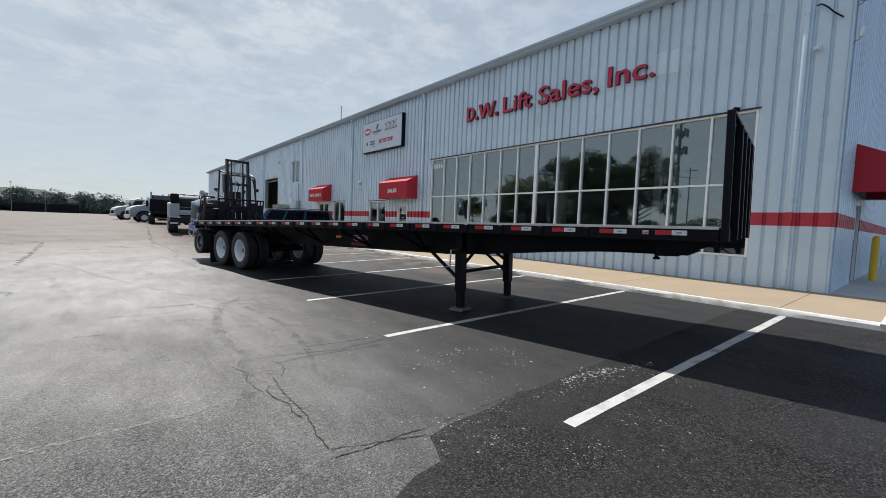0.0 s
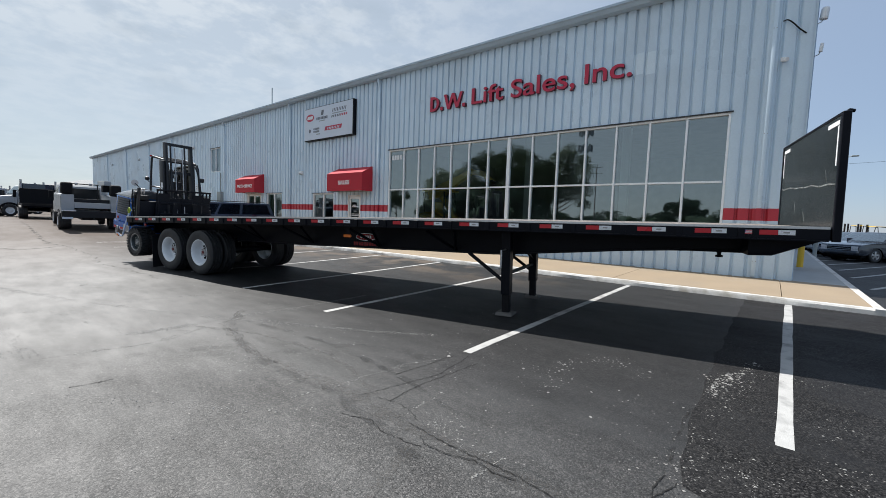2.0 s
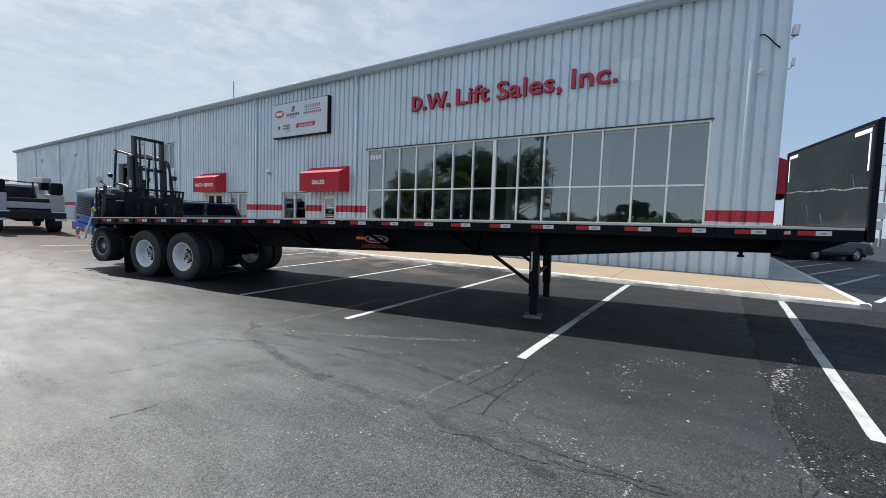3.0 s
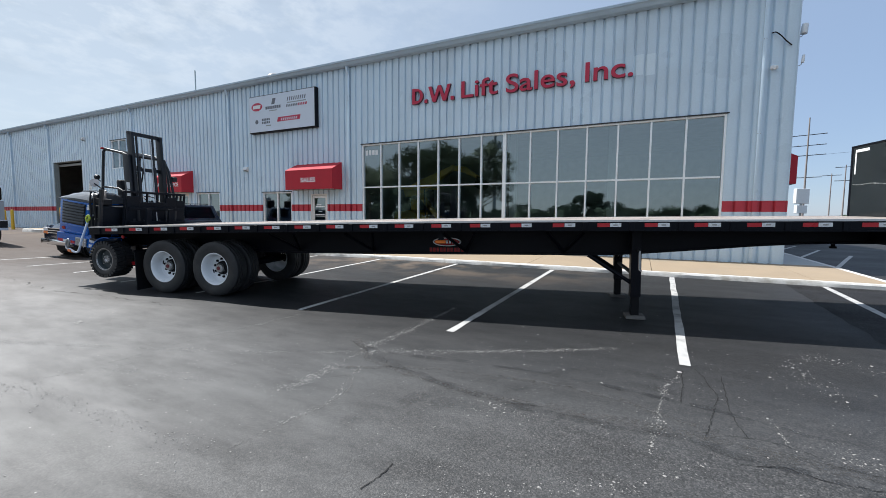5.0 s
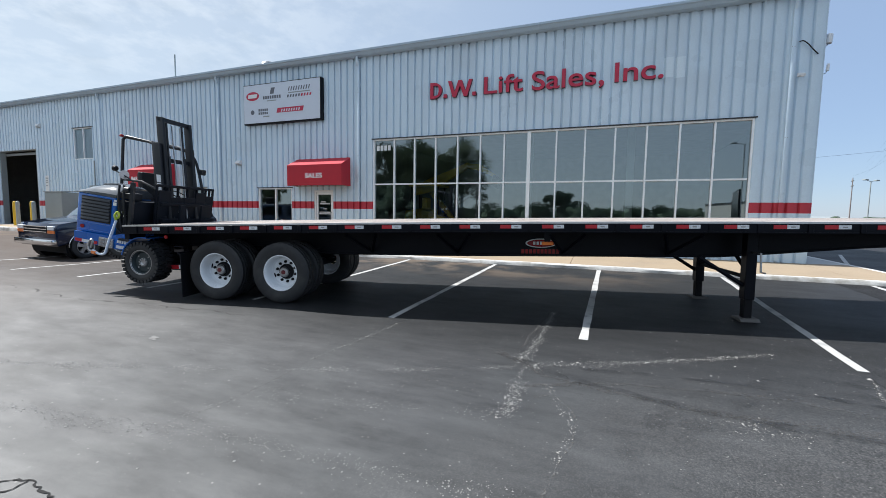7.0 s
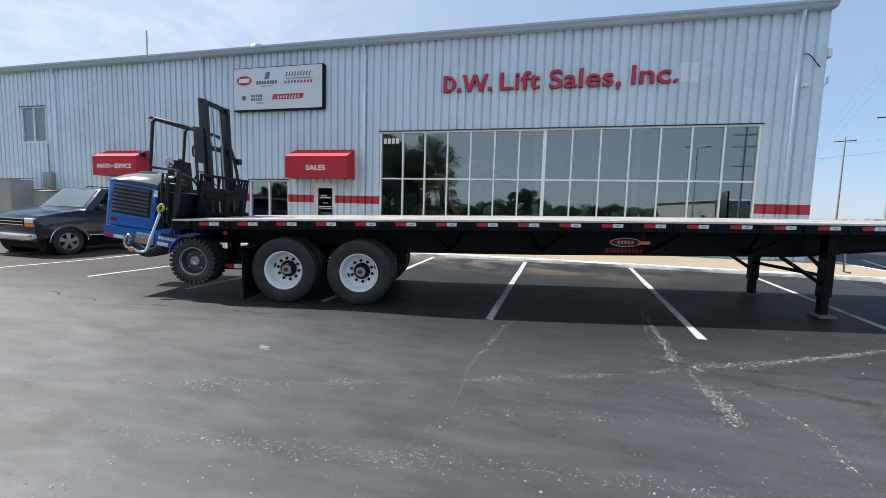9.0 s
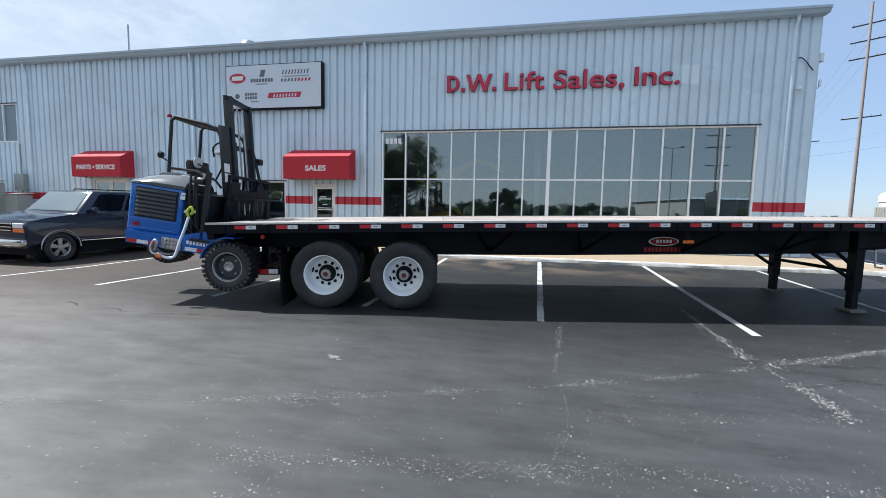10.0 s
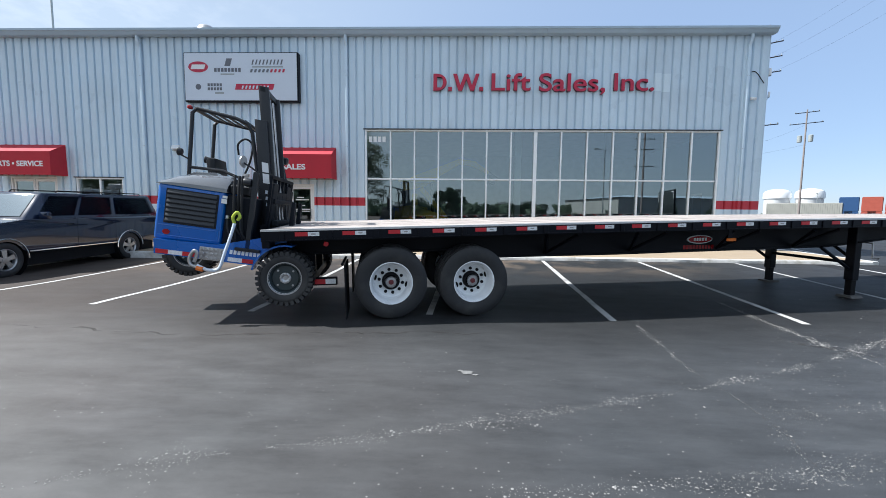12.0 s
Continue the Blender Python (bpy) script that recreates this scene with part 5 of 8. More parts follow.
    for z, w_ in ((0.74, 0.24), (0.60, 0.20), (0.48, 0.22), (0.30, 0.18)):
        box(b, 0.05, 0.05 + w_, -0.016, -0.0125, z, z + 0.05)
    tagged(part("plain_bars", b, M_GREYBOX, nt), kind="stuff")
    mb = thing("meter_box", "grey electrical meter box on the wall", "meter box", at(33.35, 2.15, WALL_X - 0.068))
    b = bmesh.new()
    box(b, 0, 0.55, -0.22, 0, 0, 0.75, 0.015)
    part("box", b, M_GREYBOX, mb)
    b = bmesh.new()
    tube(b, [(0.27, -0.08, 0.75), (0.27, -0.08, 2.1)], 0.03, 8)
    part("conduit", b, M_GREYBOX, mb)
    # electrical cabinet and bollards near the workshop
    for x, y, w, d, h in ((11.5, 32.4, 0.7, 0.6, 1.35), (10.95, 33.7, 1.45, 0.9, 1.85)):
        g = land(x, y)
        c = thing("electrical_cabinet", "grey steel electrical cabinet on the pavement", "cabinet", Matrix.Translation((x, y, g + 0.14)), "electrical cabinets")
        b = bmesh.new()
        box(b, -d / 2, d / 2, -w / 2, w / 2, 0, h, 0.02)
        part("body", b, M_GREYBOX, c)
        b = bmesh.new()
        prism(b, [(-d / 2 - .04, h), (d / 2 + .04, h + .06), (d / 2 + .04, h + .1), (-d / 2 - .04, h + .04)], "y", -w / 2 - .04, w / 2 + .04)
        part("lid", b, M_GREYBOX, c)
    spots = [(10.2, 36.55, M_YELLOW), (10.0, 35.8, M_GREYBOX), (10.2, 34.95, M_YELLOW), (10.0, 34.35, M_GREYBOX), (10.2, 43.4, M_YELLOW), (10.2, 44.6, M_YELLOW), (16.8, 1.2, M_YELLOW)]
    for x, y, m_ in spots:
        g = land(x, y) + (-0.02 if y > 40 else 0.14 if y > 5 else 0.10)
        c = thing("bollard", "round painted steel bollard on the pavement", "bollard", Matrix.Translation((x, y, g)), "bollards")
        b = bmesh.new()
        lathe(b, [(0.085, 0), (0.085, 1.25), (0.07, 1.32), (0.03, 1.36), (0.0, 1.365)], (0, 0, 0), (0, 0, 1), 18)
        part("post", b, m_, c)


build_ground()
build_markings()
build_pavement()
build_shell()
build_windows()
build_inside()
build_facade_things()


# ---- flatbed trailer ----
A_TRAILER = 11.5


def arch(y):
    """How much the unladen frame arches upwards along its length."""
    return 0.035 * math.sin(math.pi * min(max(y / 13.6, 0.0), 1.0))


M_HUBRED = mat("hub_red", (0.14, 0.02, 0.025), 0.4, bump=0.0)
TRAILER = Matrix.Translation((5.05, 1.50, 0.035)) @ Matrix.Rotation(radians(A_TRAILER), 4, "Z") @ Matrix.Rotation(radians(-1.2), 4, "X") @ Matrix.Rotation(radians(-1.1), 4, "Y")
DECK, LONG, WIDE = 1.54, 13.60, 2.55      # local: x across from the near side, y back from the front, z up


def tyre_bm(r_in, r_out, w, n=44):
    b = bmesh.new()
    h = w / 2
    lathe(b, [(r_in, -h * 0.8), (r_in + 0.03, -h * 0.93), (r_in + (r_out - r_in) * 0.55, -h), (r_out - 0.035, -h * 0.95), (r_out - 0.008, -h * 0.82), (r_out - 0.008, -h * 0.5), (r_out - 0.02, -h * 0.48), (r_out - 0.02, -h * 0.42), (r_out, -h * 0.4), (r_out, -h * 0.06), (r_out - 0.014, -h * 0.04), (r_out - 0.014, h * 0.04), (r_out, h * 0.06), (r_out, h * 0.4), (r_out - 0.02, h * 0.42), (r_out - 0.02, h * 0.48), (r_out - 0.008, h * 0.5), (r_out - 0.008, h * 0.82), (r_out - 0.035, h * 0.95), (r_in + (r_out - r_in) * 0.55, h), (r_in + 0.03, h * 0.93), (r_in, h * 0.8)], (0, 0, 0), (1, 0, 0), n, True)
    return b


LUG_NUT = mesh_of("lug_nut", lathe(bmesh.new(), [(0.0, 0.02), (0.021, 0.022), (0.024, 0.048)], (0, 0, 0), (1, 0, 0), 8), M_BLACKM)


def road_wheel(parent, m, full=True):
    """A truck wheel, outer face towards -x."""
    tyre = part("tyre", tyre_bm(0.287, 0.508, 0.275), M_TYRE, parent, m=m)
    b = bmesh.new()
    lathe(b, [(0.295, -0.118), (0.30, -0.126), (0.288, -0.126), (0.272, -0.10), (0.262, -0.05), (0.255, 0.045), (0.235, 0.075), (0.205, 0.082), (0.13, 0.084), (0.13, 0.096), (0.262, 0.10), (0.288, 0.118)], (0, 0, 0), (1, 0, 0), 40)
    rim = part("rim", b, M_RIM, tyre, "white painted steel rim")
    if not full:
        return tyre
    for i in range(10):
        a = 2 * math.pi * i / 10 + 0.2
        piece("lug_nut", LUG_NUT, rim, Matrix.Translation((0.032, 0.168 * math.cos(a), 0.168 * math.sin(a))))
    for a in (0.9, 0.9 + math.pi):
        b = bmesh.new()
        c = Vector((0.075, 0.225 * math.cos(a), 0.225 * math.sin(a)))
        t, r_ = Vector((0, -math.sin(a), math.cos(a))), Vector((0, math.cos(a), math.sin(a)))
        b.faces.new([b.verts.new(c + t * 0.042 * math.cos(w) + r_ * 0.018 * math.sin(w) - Vector((0.004, 0, 0))) for w in np.linspace(0, 2 * math.pi, 17)[:-1]])
        part("hand_hole", b, M_BLACKM, rim)
    b = bmesh.new()
    lathe(b, [(0.128, 0.082), (0.124, 0.05), (0.105, 0.03), (0.09, 0.02)], (0, 0, 0), (1, 0, 0), 24)
    part("drum_hub", b, M_BLACKM, rim)
    b = bmesh.new()
    lathe(b, [(0.080, 0.022), (0.077, -0.020), (0.068, -0.030), (0.037, -0.032)], (0, 0, 0), (1, 0, 0), 12)
    part("hub_cap", b, M_STEEL, rim)
    b = bmesh.new()
    lathe(b, [(0.037, -0.031), (0.033, -0.043), (0.0, -0.046)], (0, 0, 0), (1, 0, 0), 16)
    part("hub_plug", b, M_HUBRED, rim)
    return tyre


def build_trailer():
    t = thing("flatbed_trailer", "long black flatbed semi-trailer with a light wooden deck", "trailer", TRAILER)
    # deck: boards in bays, over a frame that arches slightly
    n, bays = 14, 4
    w, lng = (WIDE - 0.14) / n, (LONG - 0.12) / bays

    def arched(bm, x0, x1, y0, y1, z0, z1, k=10):
        """A long bar that follows the arch of the frame."""
        ys = [y0 + (y1 - y0) * i / k for i in range(k + 1)]
        return prism(bm, [(y, z0 + arch(y)) for y in ys] + [(y, z1 + arch(y)) for y in reversed(ys)], "x", x0, x1)
    for j in range(bays):
        y0 = 0.06 + j * lng
        board = mesh_of("deck_board", arched(bmesh.new(), 0.003, w - 0.003, y0 + 0.004, y0 + lng - 0.004, -0.035, 0.0, 5), M_DECK)
        for i in range(n):
            piece("deck_board", board, t, Matrix.Translation((0.07 + i * w, 0, DECK - 0.004 * ((i * 7 + j) % 3) * 0.3)))
    for side in (0, 1):
        fl = lambda s: s if side == 0 else WIDE - s
        q = lambda a, c: (min(fl(a), fl(c)), max(fl(a), fl(c)))
        part("rub_rail", arched(bmesh.new(), *q(0.006, 0.068), 0.0, LONG, DECK - 0.022, DECK + 0.004), M_RAIL, t, "bright metal rub rail along the deck edge")
        b = arched(bmesh.new(), *q(0.012, 0.03), 0.0, LONG, DECK - 0.135, DECK - 0.023)
        arched(b, *q(0.012, 0.075), 0.0, LONG, DECK - 0.150, DECK - 0.136)
        part("side_rail", b, M_BLACK, t)
        for i in range(22):
            y = 0.42 + i * 0.60
            up = DECK + arch(y)
            b = bmesh.new()
            box(b, *q(-0.004, 0.011), y + 0.29, y + 0.35, up - 0.142, up - 0.024, 0.003)
            part("stake_pocket", b, M_BLACK, t)
            b = bmesh.new()
            box(b, *q(0.006, 0.0115), y + 0.002, y + 0.16, up - 0.092, up - 0.040)
            part("reflective_tape", b, M_TAPER, t, "red reflective tape")
            b = bmesh.new()
            box(b, *q(0.006, 0.0115), y - 0.145, y - 0.002, up - 0.092, up - 0.040)
            tape = part("reflective_tape", b, M_TAPEW, t, "white reflective tape")
            b = bmesh.new()
            box(b, *q(0.0035, 0.0056), y - 0.100, y - 0.045, up - 0.074, up - 0.058)
            part("maker_mark", b, M_BLIND, tape)
    for name_, m_, q in (("sticker", M_WHITE, (0.645, 0.75, 1.455, 1.50)),):
        b = bmesh.new()
        box(b, 0.004, 0.0085, *q)
        st = part(name_, b, m_, t, "small flag sticker")
        for z in (1.457, 1.472, 1.487):
            b = bmesh.new()
            box(b, 0.001, 0.0036, 0.645, 0.75, z, z + 0.007)
            part("stripe", b, M_TAPER, st)
        b = bmesh.new()
        box(b, -0.002, 0.0006, 0.705, 0.75, 1.478, 1.50)
        part("corner_field", b, M_BLUE, st)
    # chassis beams with the swept-up neck
    lower = [(0.02, 1.38), (0.40, 1.21), (1.4, 1.175), (2.0, 1.135), (2.6, 1.08), (3.3, 1.02), (3.9, 0.975), (6.0, 0.96), (8.2, 0.95), (10.3, 0.97), (10.9, 1.10), (13.4, 1.12)]
    for x in (0.74, 1.74):
        b = bmesh.new()
        prism(b, [(0.02, 1.40), *((y, z + arch(y)) for y, z in lower), *((13.4 * i / 8, 1.40 + arch(13.4 * i / 8)) for i in range(8, 0, -1))], "x", x + 0.05, x + 0.062)
        for (y0, z0), (y1, z1) in zip(lower, lower[1:]):
            z0, z1 = z0 + arch(y0), z1 + arch(y1)
            prism(b, [(y0, z0), (y1, z1), (y1, z1 + 0.018), (y0, z0 + 0.018)], "x", x, x + 0.112)
        part("main_beam", b, M_BLACK, t)
    b = bmesh.new()
    box(b, 0.03, WIDE - 0.03, 0, 0.08, -0.05, 0.05)
    cross = mesh_of("cross_member", b, M_BLACK)
    for i in range(34):
        piece("cross_member", cross, t, Matrix.Translation((0, 0.3 + i * 0.395, DECK - 0.095 + arch(0.3 + i * 0.395))))
    b = bmesh.new()
    prism(b, [(-0.04, 1.39), (0.40, 1.205), (0.62, 1.20), (0.62, 1.40), (0.10, 1.40), (0.10, DECK - 0.002), (-0.04, DECK - 0.002)], "x", 0.30, WIDE - 0.30, 0.006)
    part("front_bolster", b, M_BLACK, t)
    b = bmesh.new()
    lo, hi = [[b.verts.new((x, y, z)) for x, y in ((0.046, -0.030), (2.44, -0.102), (2.44, 0.058), (0.046, 0.058))] for z in (1.40, DECK - 0.008)]
    b.faces.new(lo[::-1])
    b.faces.new(hi)
    for k in range(4):
        b.faces.new((lo[k], lo[(k + 1) % 4], hi[(k + 1) % 4], hi[k]))
    part("front_sill", b, M_BLACK, t)
    b = bmesh.new()
    box(b, 0.03, WIDE - 0.03, LONG - 0.10, LONG, 1.30, DECK - 0.002, 0.01)
    box(b, 0.62, WIDE - 0.62, LONG - 0.10, LONG, 1.10, 1.305, 0.01)
    part("rear_bolster", b, M_BLACK, t)
    for y in (4.6, 6.2, 7.9, 9.4):
        for d in (-0.25, 0.25):
            b = bmesh.new()
            tube(b, [(0.20, y + d, 1.38), (0.76, y, 1.05)], 0.025, 8)
            part("outrigger_brace", b, M_BLACK, t)
    b = bmesh.new()
    box(b, 0.70, 1.85, 0.35, 1.35, 1.195, 1.21, 0.004)
    cp = part("coupler_plate", b, M_BLACK, t)
    b = bmesh.new()
    lathe(b, [(0.055, 1.196), (0.055, 1.175), (0.037, 1.168), (0.025, 1.155), (0.025, 1.125), (0.045, 1.12), (0.045, 1.095), (0.0, 1.093)], (1.19, 0.79, 0), (0, 0, 1), 18)
    part("kingpin", b, M_BLACKM, cp)
    # headboard
    hb = part("headboard", box(bmesh.new(), 0.04, 2.43, -0.02, 0.0, 1.52, 2.67, 0.003), M_PLATE, t, "dull grey metal headboard plate", Matrix.Translation((0, -0.026, 0)) @ Matrix.Rotation(radians(-1.75), 4, "Z"))
    for x0, x1 in ((0.0, 0.045), (2.425, 2.47)):
        b = bmesh.new()
        box(b, x0, x1, -0.062, 0.008, 1.39, 2.70, 0.006)
        part("post", b, M_BLACK, hb)
    b = bmesh.new()
    box(b, 0.045, 2.425, -0.06, 0.008, 2.67, 2.70, 0.005)
    part("top_rail", b, M_BLACK, hb)
    for x in (0.55, 1.0, 1.45, 1.9):
        b = bmesh.new()
        box(b, x, x + 0.08, -0.085, -0.021, 1.40, 2.645, 0.006)
        part("stiffener", b, M_BLACK, hb)
    for q in ((0.085, 0.43, 2.585, 2.63), (0.085, 0.118, 2.17, 2.575), (2.05, 2.36, 2.585, 2.63), (2.335, 2.365, 2.23, 2.575)):
        b = bmesh.new()
        box(b, q[0], q[1], 0.001, 0.005, q[2], q[3])
        part("reflective_tape", b, M_TAPEW, hb, "white reflective tape")
    b = bmesh.new()
    seam = [(0.08 + 2.31 * i / 24, 1.975 + 0.085 * i / 24 + 0.012 * math.sin(i * 0.9) * math.sin(i * 0.23)) for i in range(25)]
    prism(b, [*seam, *((x, z + 0.016) for x, z in reversed(seam))], "y", 0.0005, 0.003)
    part("scuff", b, M_SCUFF, hb, "pale rubbed line across the plate")
    for x0, z0, x1, z1 in ((0.36, 2.02, 0.42, 2.16), (0.95, 2.36, 1.45, 2.33), (1.55, 1.70, 1.62, 1.86), (1.10, 1.60, 1.18, 1.72), (0.62, 2.05, 0.90, 2.035)):
        b = bmesh.new()
        prism(b, [(x0, z0), (x0 + 0.012, z0), (x1 + 0.008, z1), (x1, z1)], "y", 0.0005, 0.002)
        part("scratch", b, M_SCUFF, hb)
    b = bmesh.new()
    tube(b, [(0.03, -0.03, 2.69), (0.04, -0.05, 2.71), (0.05, -0.09, 2.70)], 0.018, 8)
    part("hook", b, M_BLACK, hb)
    # landing gear
    for x in (0.42, 1.97):
        lg = part("landing_leg", box(bmesh.new(), x, x + 0.15, 3.52, 3.66, 0.42, 1.40, 0.008), M_BLACK, t)
        b = bmesh.new()
        box(b, x + 0.02, x + 0.13, 3.535, 3.645, 0.12, 0.43, 0.006)
        part("inner_leg", b, M_BLACKM, lg)
        b = bmesh.new()
        prism(b, [(x - 0.07, 0.105), (x + 0.22, 0.105), (x + 0.18, 0.145), (x - 0.03, 0.145)], "y", 3.46, 3.72)
        part("foot", b, mat("worn_foot", (0.11, 0.105, 0.10), 0.7, bump=0.1), lg)
        b = bmesh.new()
        tube(b, [(x + 0.075, 3.64, 0.62), (x + 0.12, 4.25, 1.03)], 0.03, 8)
        part("brace", b, M_BLACK, lg)
        b = bmesh.new()
        xe = x + (0.45 if x < 1 else -0.45)
        tube(b, [(x + 0.075, 3.59, 0.80), (xe, 3.59, 1.05)], 0.028, 8)
        part("brace", b, M_BLACK, lg)
    b = bmesh.new()
    tube(b, [(0.57, 3.59, 0.74), (1.97, 3.59, 0.74)], 0.03, 8)
    part("cross_tube", b, M_BLACK, t)
    b = bmesh.new()
    tube(b, [(0.42, 3.59, 1.12), (0.22, 3.59, 1.12), (0.20, 3.59, 0.86), (0.10, 3.59, 0.86)], 0.014, 8)
    part("crank", b, M_STEEL, t)
    # axles and wheels
    for y in (10.77, 11.95):
        z = 0.545 + 0.0184 * y
        b = bmesh.new()
        tube(b, [(0.4, y, z), (WIDE - 0.4, y, z)], 0.075, 14)
        part("axle", b, M_BLACK, t)
        for x in (0.78, 1.77):
            b = bmesh.new()
            prism(b, [(y - 0.42, 1.10), (y + 0.42, 1.10), (y + 0.1, z + 0.05), (y - 0.1, z + 0.05)], "x", x - 0.05, x + 0.05)
            part("spring_hanger", b, M_BLACKM, t)
        for x, turn, full in ((0.235, 0, True), (0.565, 180, False), (WIDE - 0.58, 0, False), (WIDE - 0.25, 180, True)):
            road_wheel(t, Matrix.Translation((x, y, z)) @ Matrix.Rotation(radians(turn), 4, "Z") @ Matrix.Rotation(radians(27 * y), 4, "X"), full)
    # mud flaps, bumper, lamps
    for x in (0.06, WIDE - 0.70):
        b = bmesh.new()
        box(b, x, x + 0.64, 12.56, 12.58, 0.30, 1.05, 0.004)
        part("mud_flap", b, M_BLACKM, t, "black rubber mud flap")
        b = bmesh.new()
        tube(b, [(x, 12.60, 1.06), (x + 0.75, 12.60, 1.06)], 0.02, 8)
        part("flap_bracket", b, M_BLACK, t)
    b = bmesh.new()
    box(b, 0.35, WIDE - 0.35, 13.05, 13.15, 0.74, 0.84, 0.006)
    box(b, 0.80, 0.90, 13.05, 13.15, 0.84, 1.12)
    box(b, WIDE - 0.9, WIDE - 0.8, 13.05, 13.15, 0.84, 1.12)
    part("rear_bumper", b, M_BLACK, t)
    for y0, y1, m_ in ((12.72, 12.86, M_TAPEW), (12.86, 13.04, M_TAPER)):
        b = bmesh.new()
        box(b, 0.34, 0.36, y0, y1, 0.75, 0.82)
        part("reflective_tape", b, m_, t)
    b = bmesh.new()
    box(b, 0.345, 0.42, 12.70, 13.05, 0.73, 0.84, 0.005)
    part("bumper_end", b, M_BLACK, t)
    # maker badge on the beam
    b = bmesh.new()
    prism(b, [(6.53 + 0.25 * math.cos(a), 1.205 + 0.075 * math.sin(a)) for a in np.linspace(0, 2 * math.pi, 33)[:-1]], "x", 0.772, 0.789)
    badge = part("badge", b, M_WHITE, t, "red oval badge with a white rim")
    b = bmesh.new()
    prism(b, [(6.53 + 0.225 * math.cos(a), 1.205 + 0.06 * math.sin(a)) for a in np.linspace(0, 2 * math.pi, 33)[:-1]], "x", 0.767, 0.771)
    part("badge_face", b, M_REDLENS, badge)
    b = bmesh.new()
    for i in range(5):
        box(b, 0.7655, 0.767, 6.40 + i * 0.055, 6.40 + i * 0.055 + 0.038, 1.180, 1.232)
    part("badge_bars", b, M_WHITE, badge)
    b = bmesh.new()
    for i in range(10):
        box(b, 0.785, 0.789, 6.24 + i * 0.062, 6.24 + i * 0.062 + 0.046, 1.035, 1.105)
    part("plain_bars", b, M_REDLENS, t, "dull red plain bars")
    b = bmesh.new()
    box(b, 0.17, 0.20, 6.40, 6.57, 1.225, 1.275, 0.008)
    lamp = part("marker_lamp", b, M_ORANGE, t, "amber side marker lamp")
    b = bmesh.new()
    box(b, 0.201, 0.213, 6.44, 6.53, 1.22, 1.43)
    part("bracket", b, M_BLACK, lamp)
    b = bmesh.new()
    lathe(b, [(0.0, -0.01), (0.03, -0.008), (0.035, 0.01)], (0.045, 12.80, 1.34), (1, 0, 0), 14)
    part("marker_lamp", b, M_REDLENS, t)


build_trailer()


# ---- truck-mounted forklift ----
FORKLIFT = Matrix.Translation((5.05, 1.50, 0)) @ Matrix.Rotation(radians(A_TRAILER), 4, "Z") @ Matrix.Translation((0.02, 13.36, 0.65)) @ Matrix.Rotation(radians(8), 4, "X")


def lug_wheel(parent, m, r=0.365, w=0.34):
    """Off-road wheel with chunky lugs, outer face towards -x."""
    b = tyre_bm(0.20, r - 0.018, w, 36)
    tyre = part("tyre", b, M_TYRE, parent, "black lugged rubber tyre", m)
    b = bmesh.new()
    n = 30
    for i in range(n):
        for side in (-1, 1):
            a = 2 * math.pi * (i + (0.5 if side > 0 else 0)) / n
            rot = Matrix.Rotation(a, 4, "X")
            x0, x1 = (-w / 2 - 0.004, -0.01) if side < 0 else (0.01, w / 2 + 0.004)
            vs = [b.verts.new(rot @ Vector((x, y + (0.03 if abs(x) < 0.02 else 0), z))) for x in (x0, x1) for y in (-0.023, 0.023) for z in (r - 0.06 if abs(x) > 0.05 else r - 0.03, r - 0.004)]
            for q in ((0, 1, 3, 2), (4, 6, 7, 5), (0, 4, 5, 1), (2, 3, 7, 6), (1, 5, 7, 3)):
                b.faces.new([vs[k] for k in q])
    tagged(part("tread", b, M_TYRE, tyre), kind="stuff")
    b = bmesh.new()
    lathe(b, [(0.205, -w * 0.42), (0.215, -w * 0.44), (0.205, -w * 0.44), (0.185, -w * 0.36), (0.175, -0.07), (0.0, -0.065)], (0, 0, 0), (1, 0, 0), 32)
    rim = part("rim", b, M_WHEELDISC, tyre, "dark steel rim")
    b = bmesh.new()
    lathe(b, [(0.196, -w * 0.41), (0.208, -w * 0.445), (0.219, -w * 0.445), (0.222, -w * 0.40)], (0, 0, 0), (1, 0, 0), 36)
    part("rim_flange", b, M_STEEL, rim)
    b = bmesh.new()
    lathe(b, [(0.172, -0.075), (0.165, -0.082), (0.0, -0.082)], (0, 0, 0), (1, 0, 0), 28)
    part("wheel_disc", b, M_WHEELDISC, rim)
    b = bmesh.new()
    lathe(b, [(0.075, -0.083), (0.072, -0.10), (0.055, -0.105), (0.03, -0.09), (0, -0.09)], (0, 0, 0), (1, 0, 0), 20)
    part("hub", b, M_STEEL, rim)
    b = bmesh.new()
    for i in range(8):
        a = 2 * math.pi * i / 8
        lathe(b, [(0.0, -0.122), (0.014, -0.12), (0.014, -0.095)], (0, 0.058 * math.cos(a), 0.058 * math.sin(a)), (1, 0, 0), 6)
    tagged(part("lug_nut", b, M_STEEL, rim), kind="stuff")
    b = bmesh.new()
    for i in range(4):
        a = 2 * math.pi * i / 4 + 0.7
        lathe(b, [(0.0, -0.098), (0.014, -0.096), (0.014, -0.083)], (0, 0.135 * math.cos(a), 0.135 * math.sin(a)), (1, 0, 0), 8)
    tagged(part("bolt", b, M_STEEL, rim), kind="stuff")


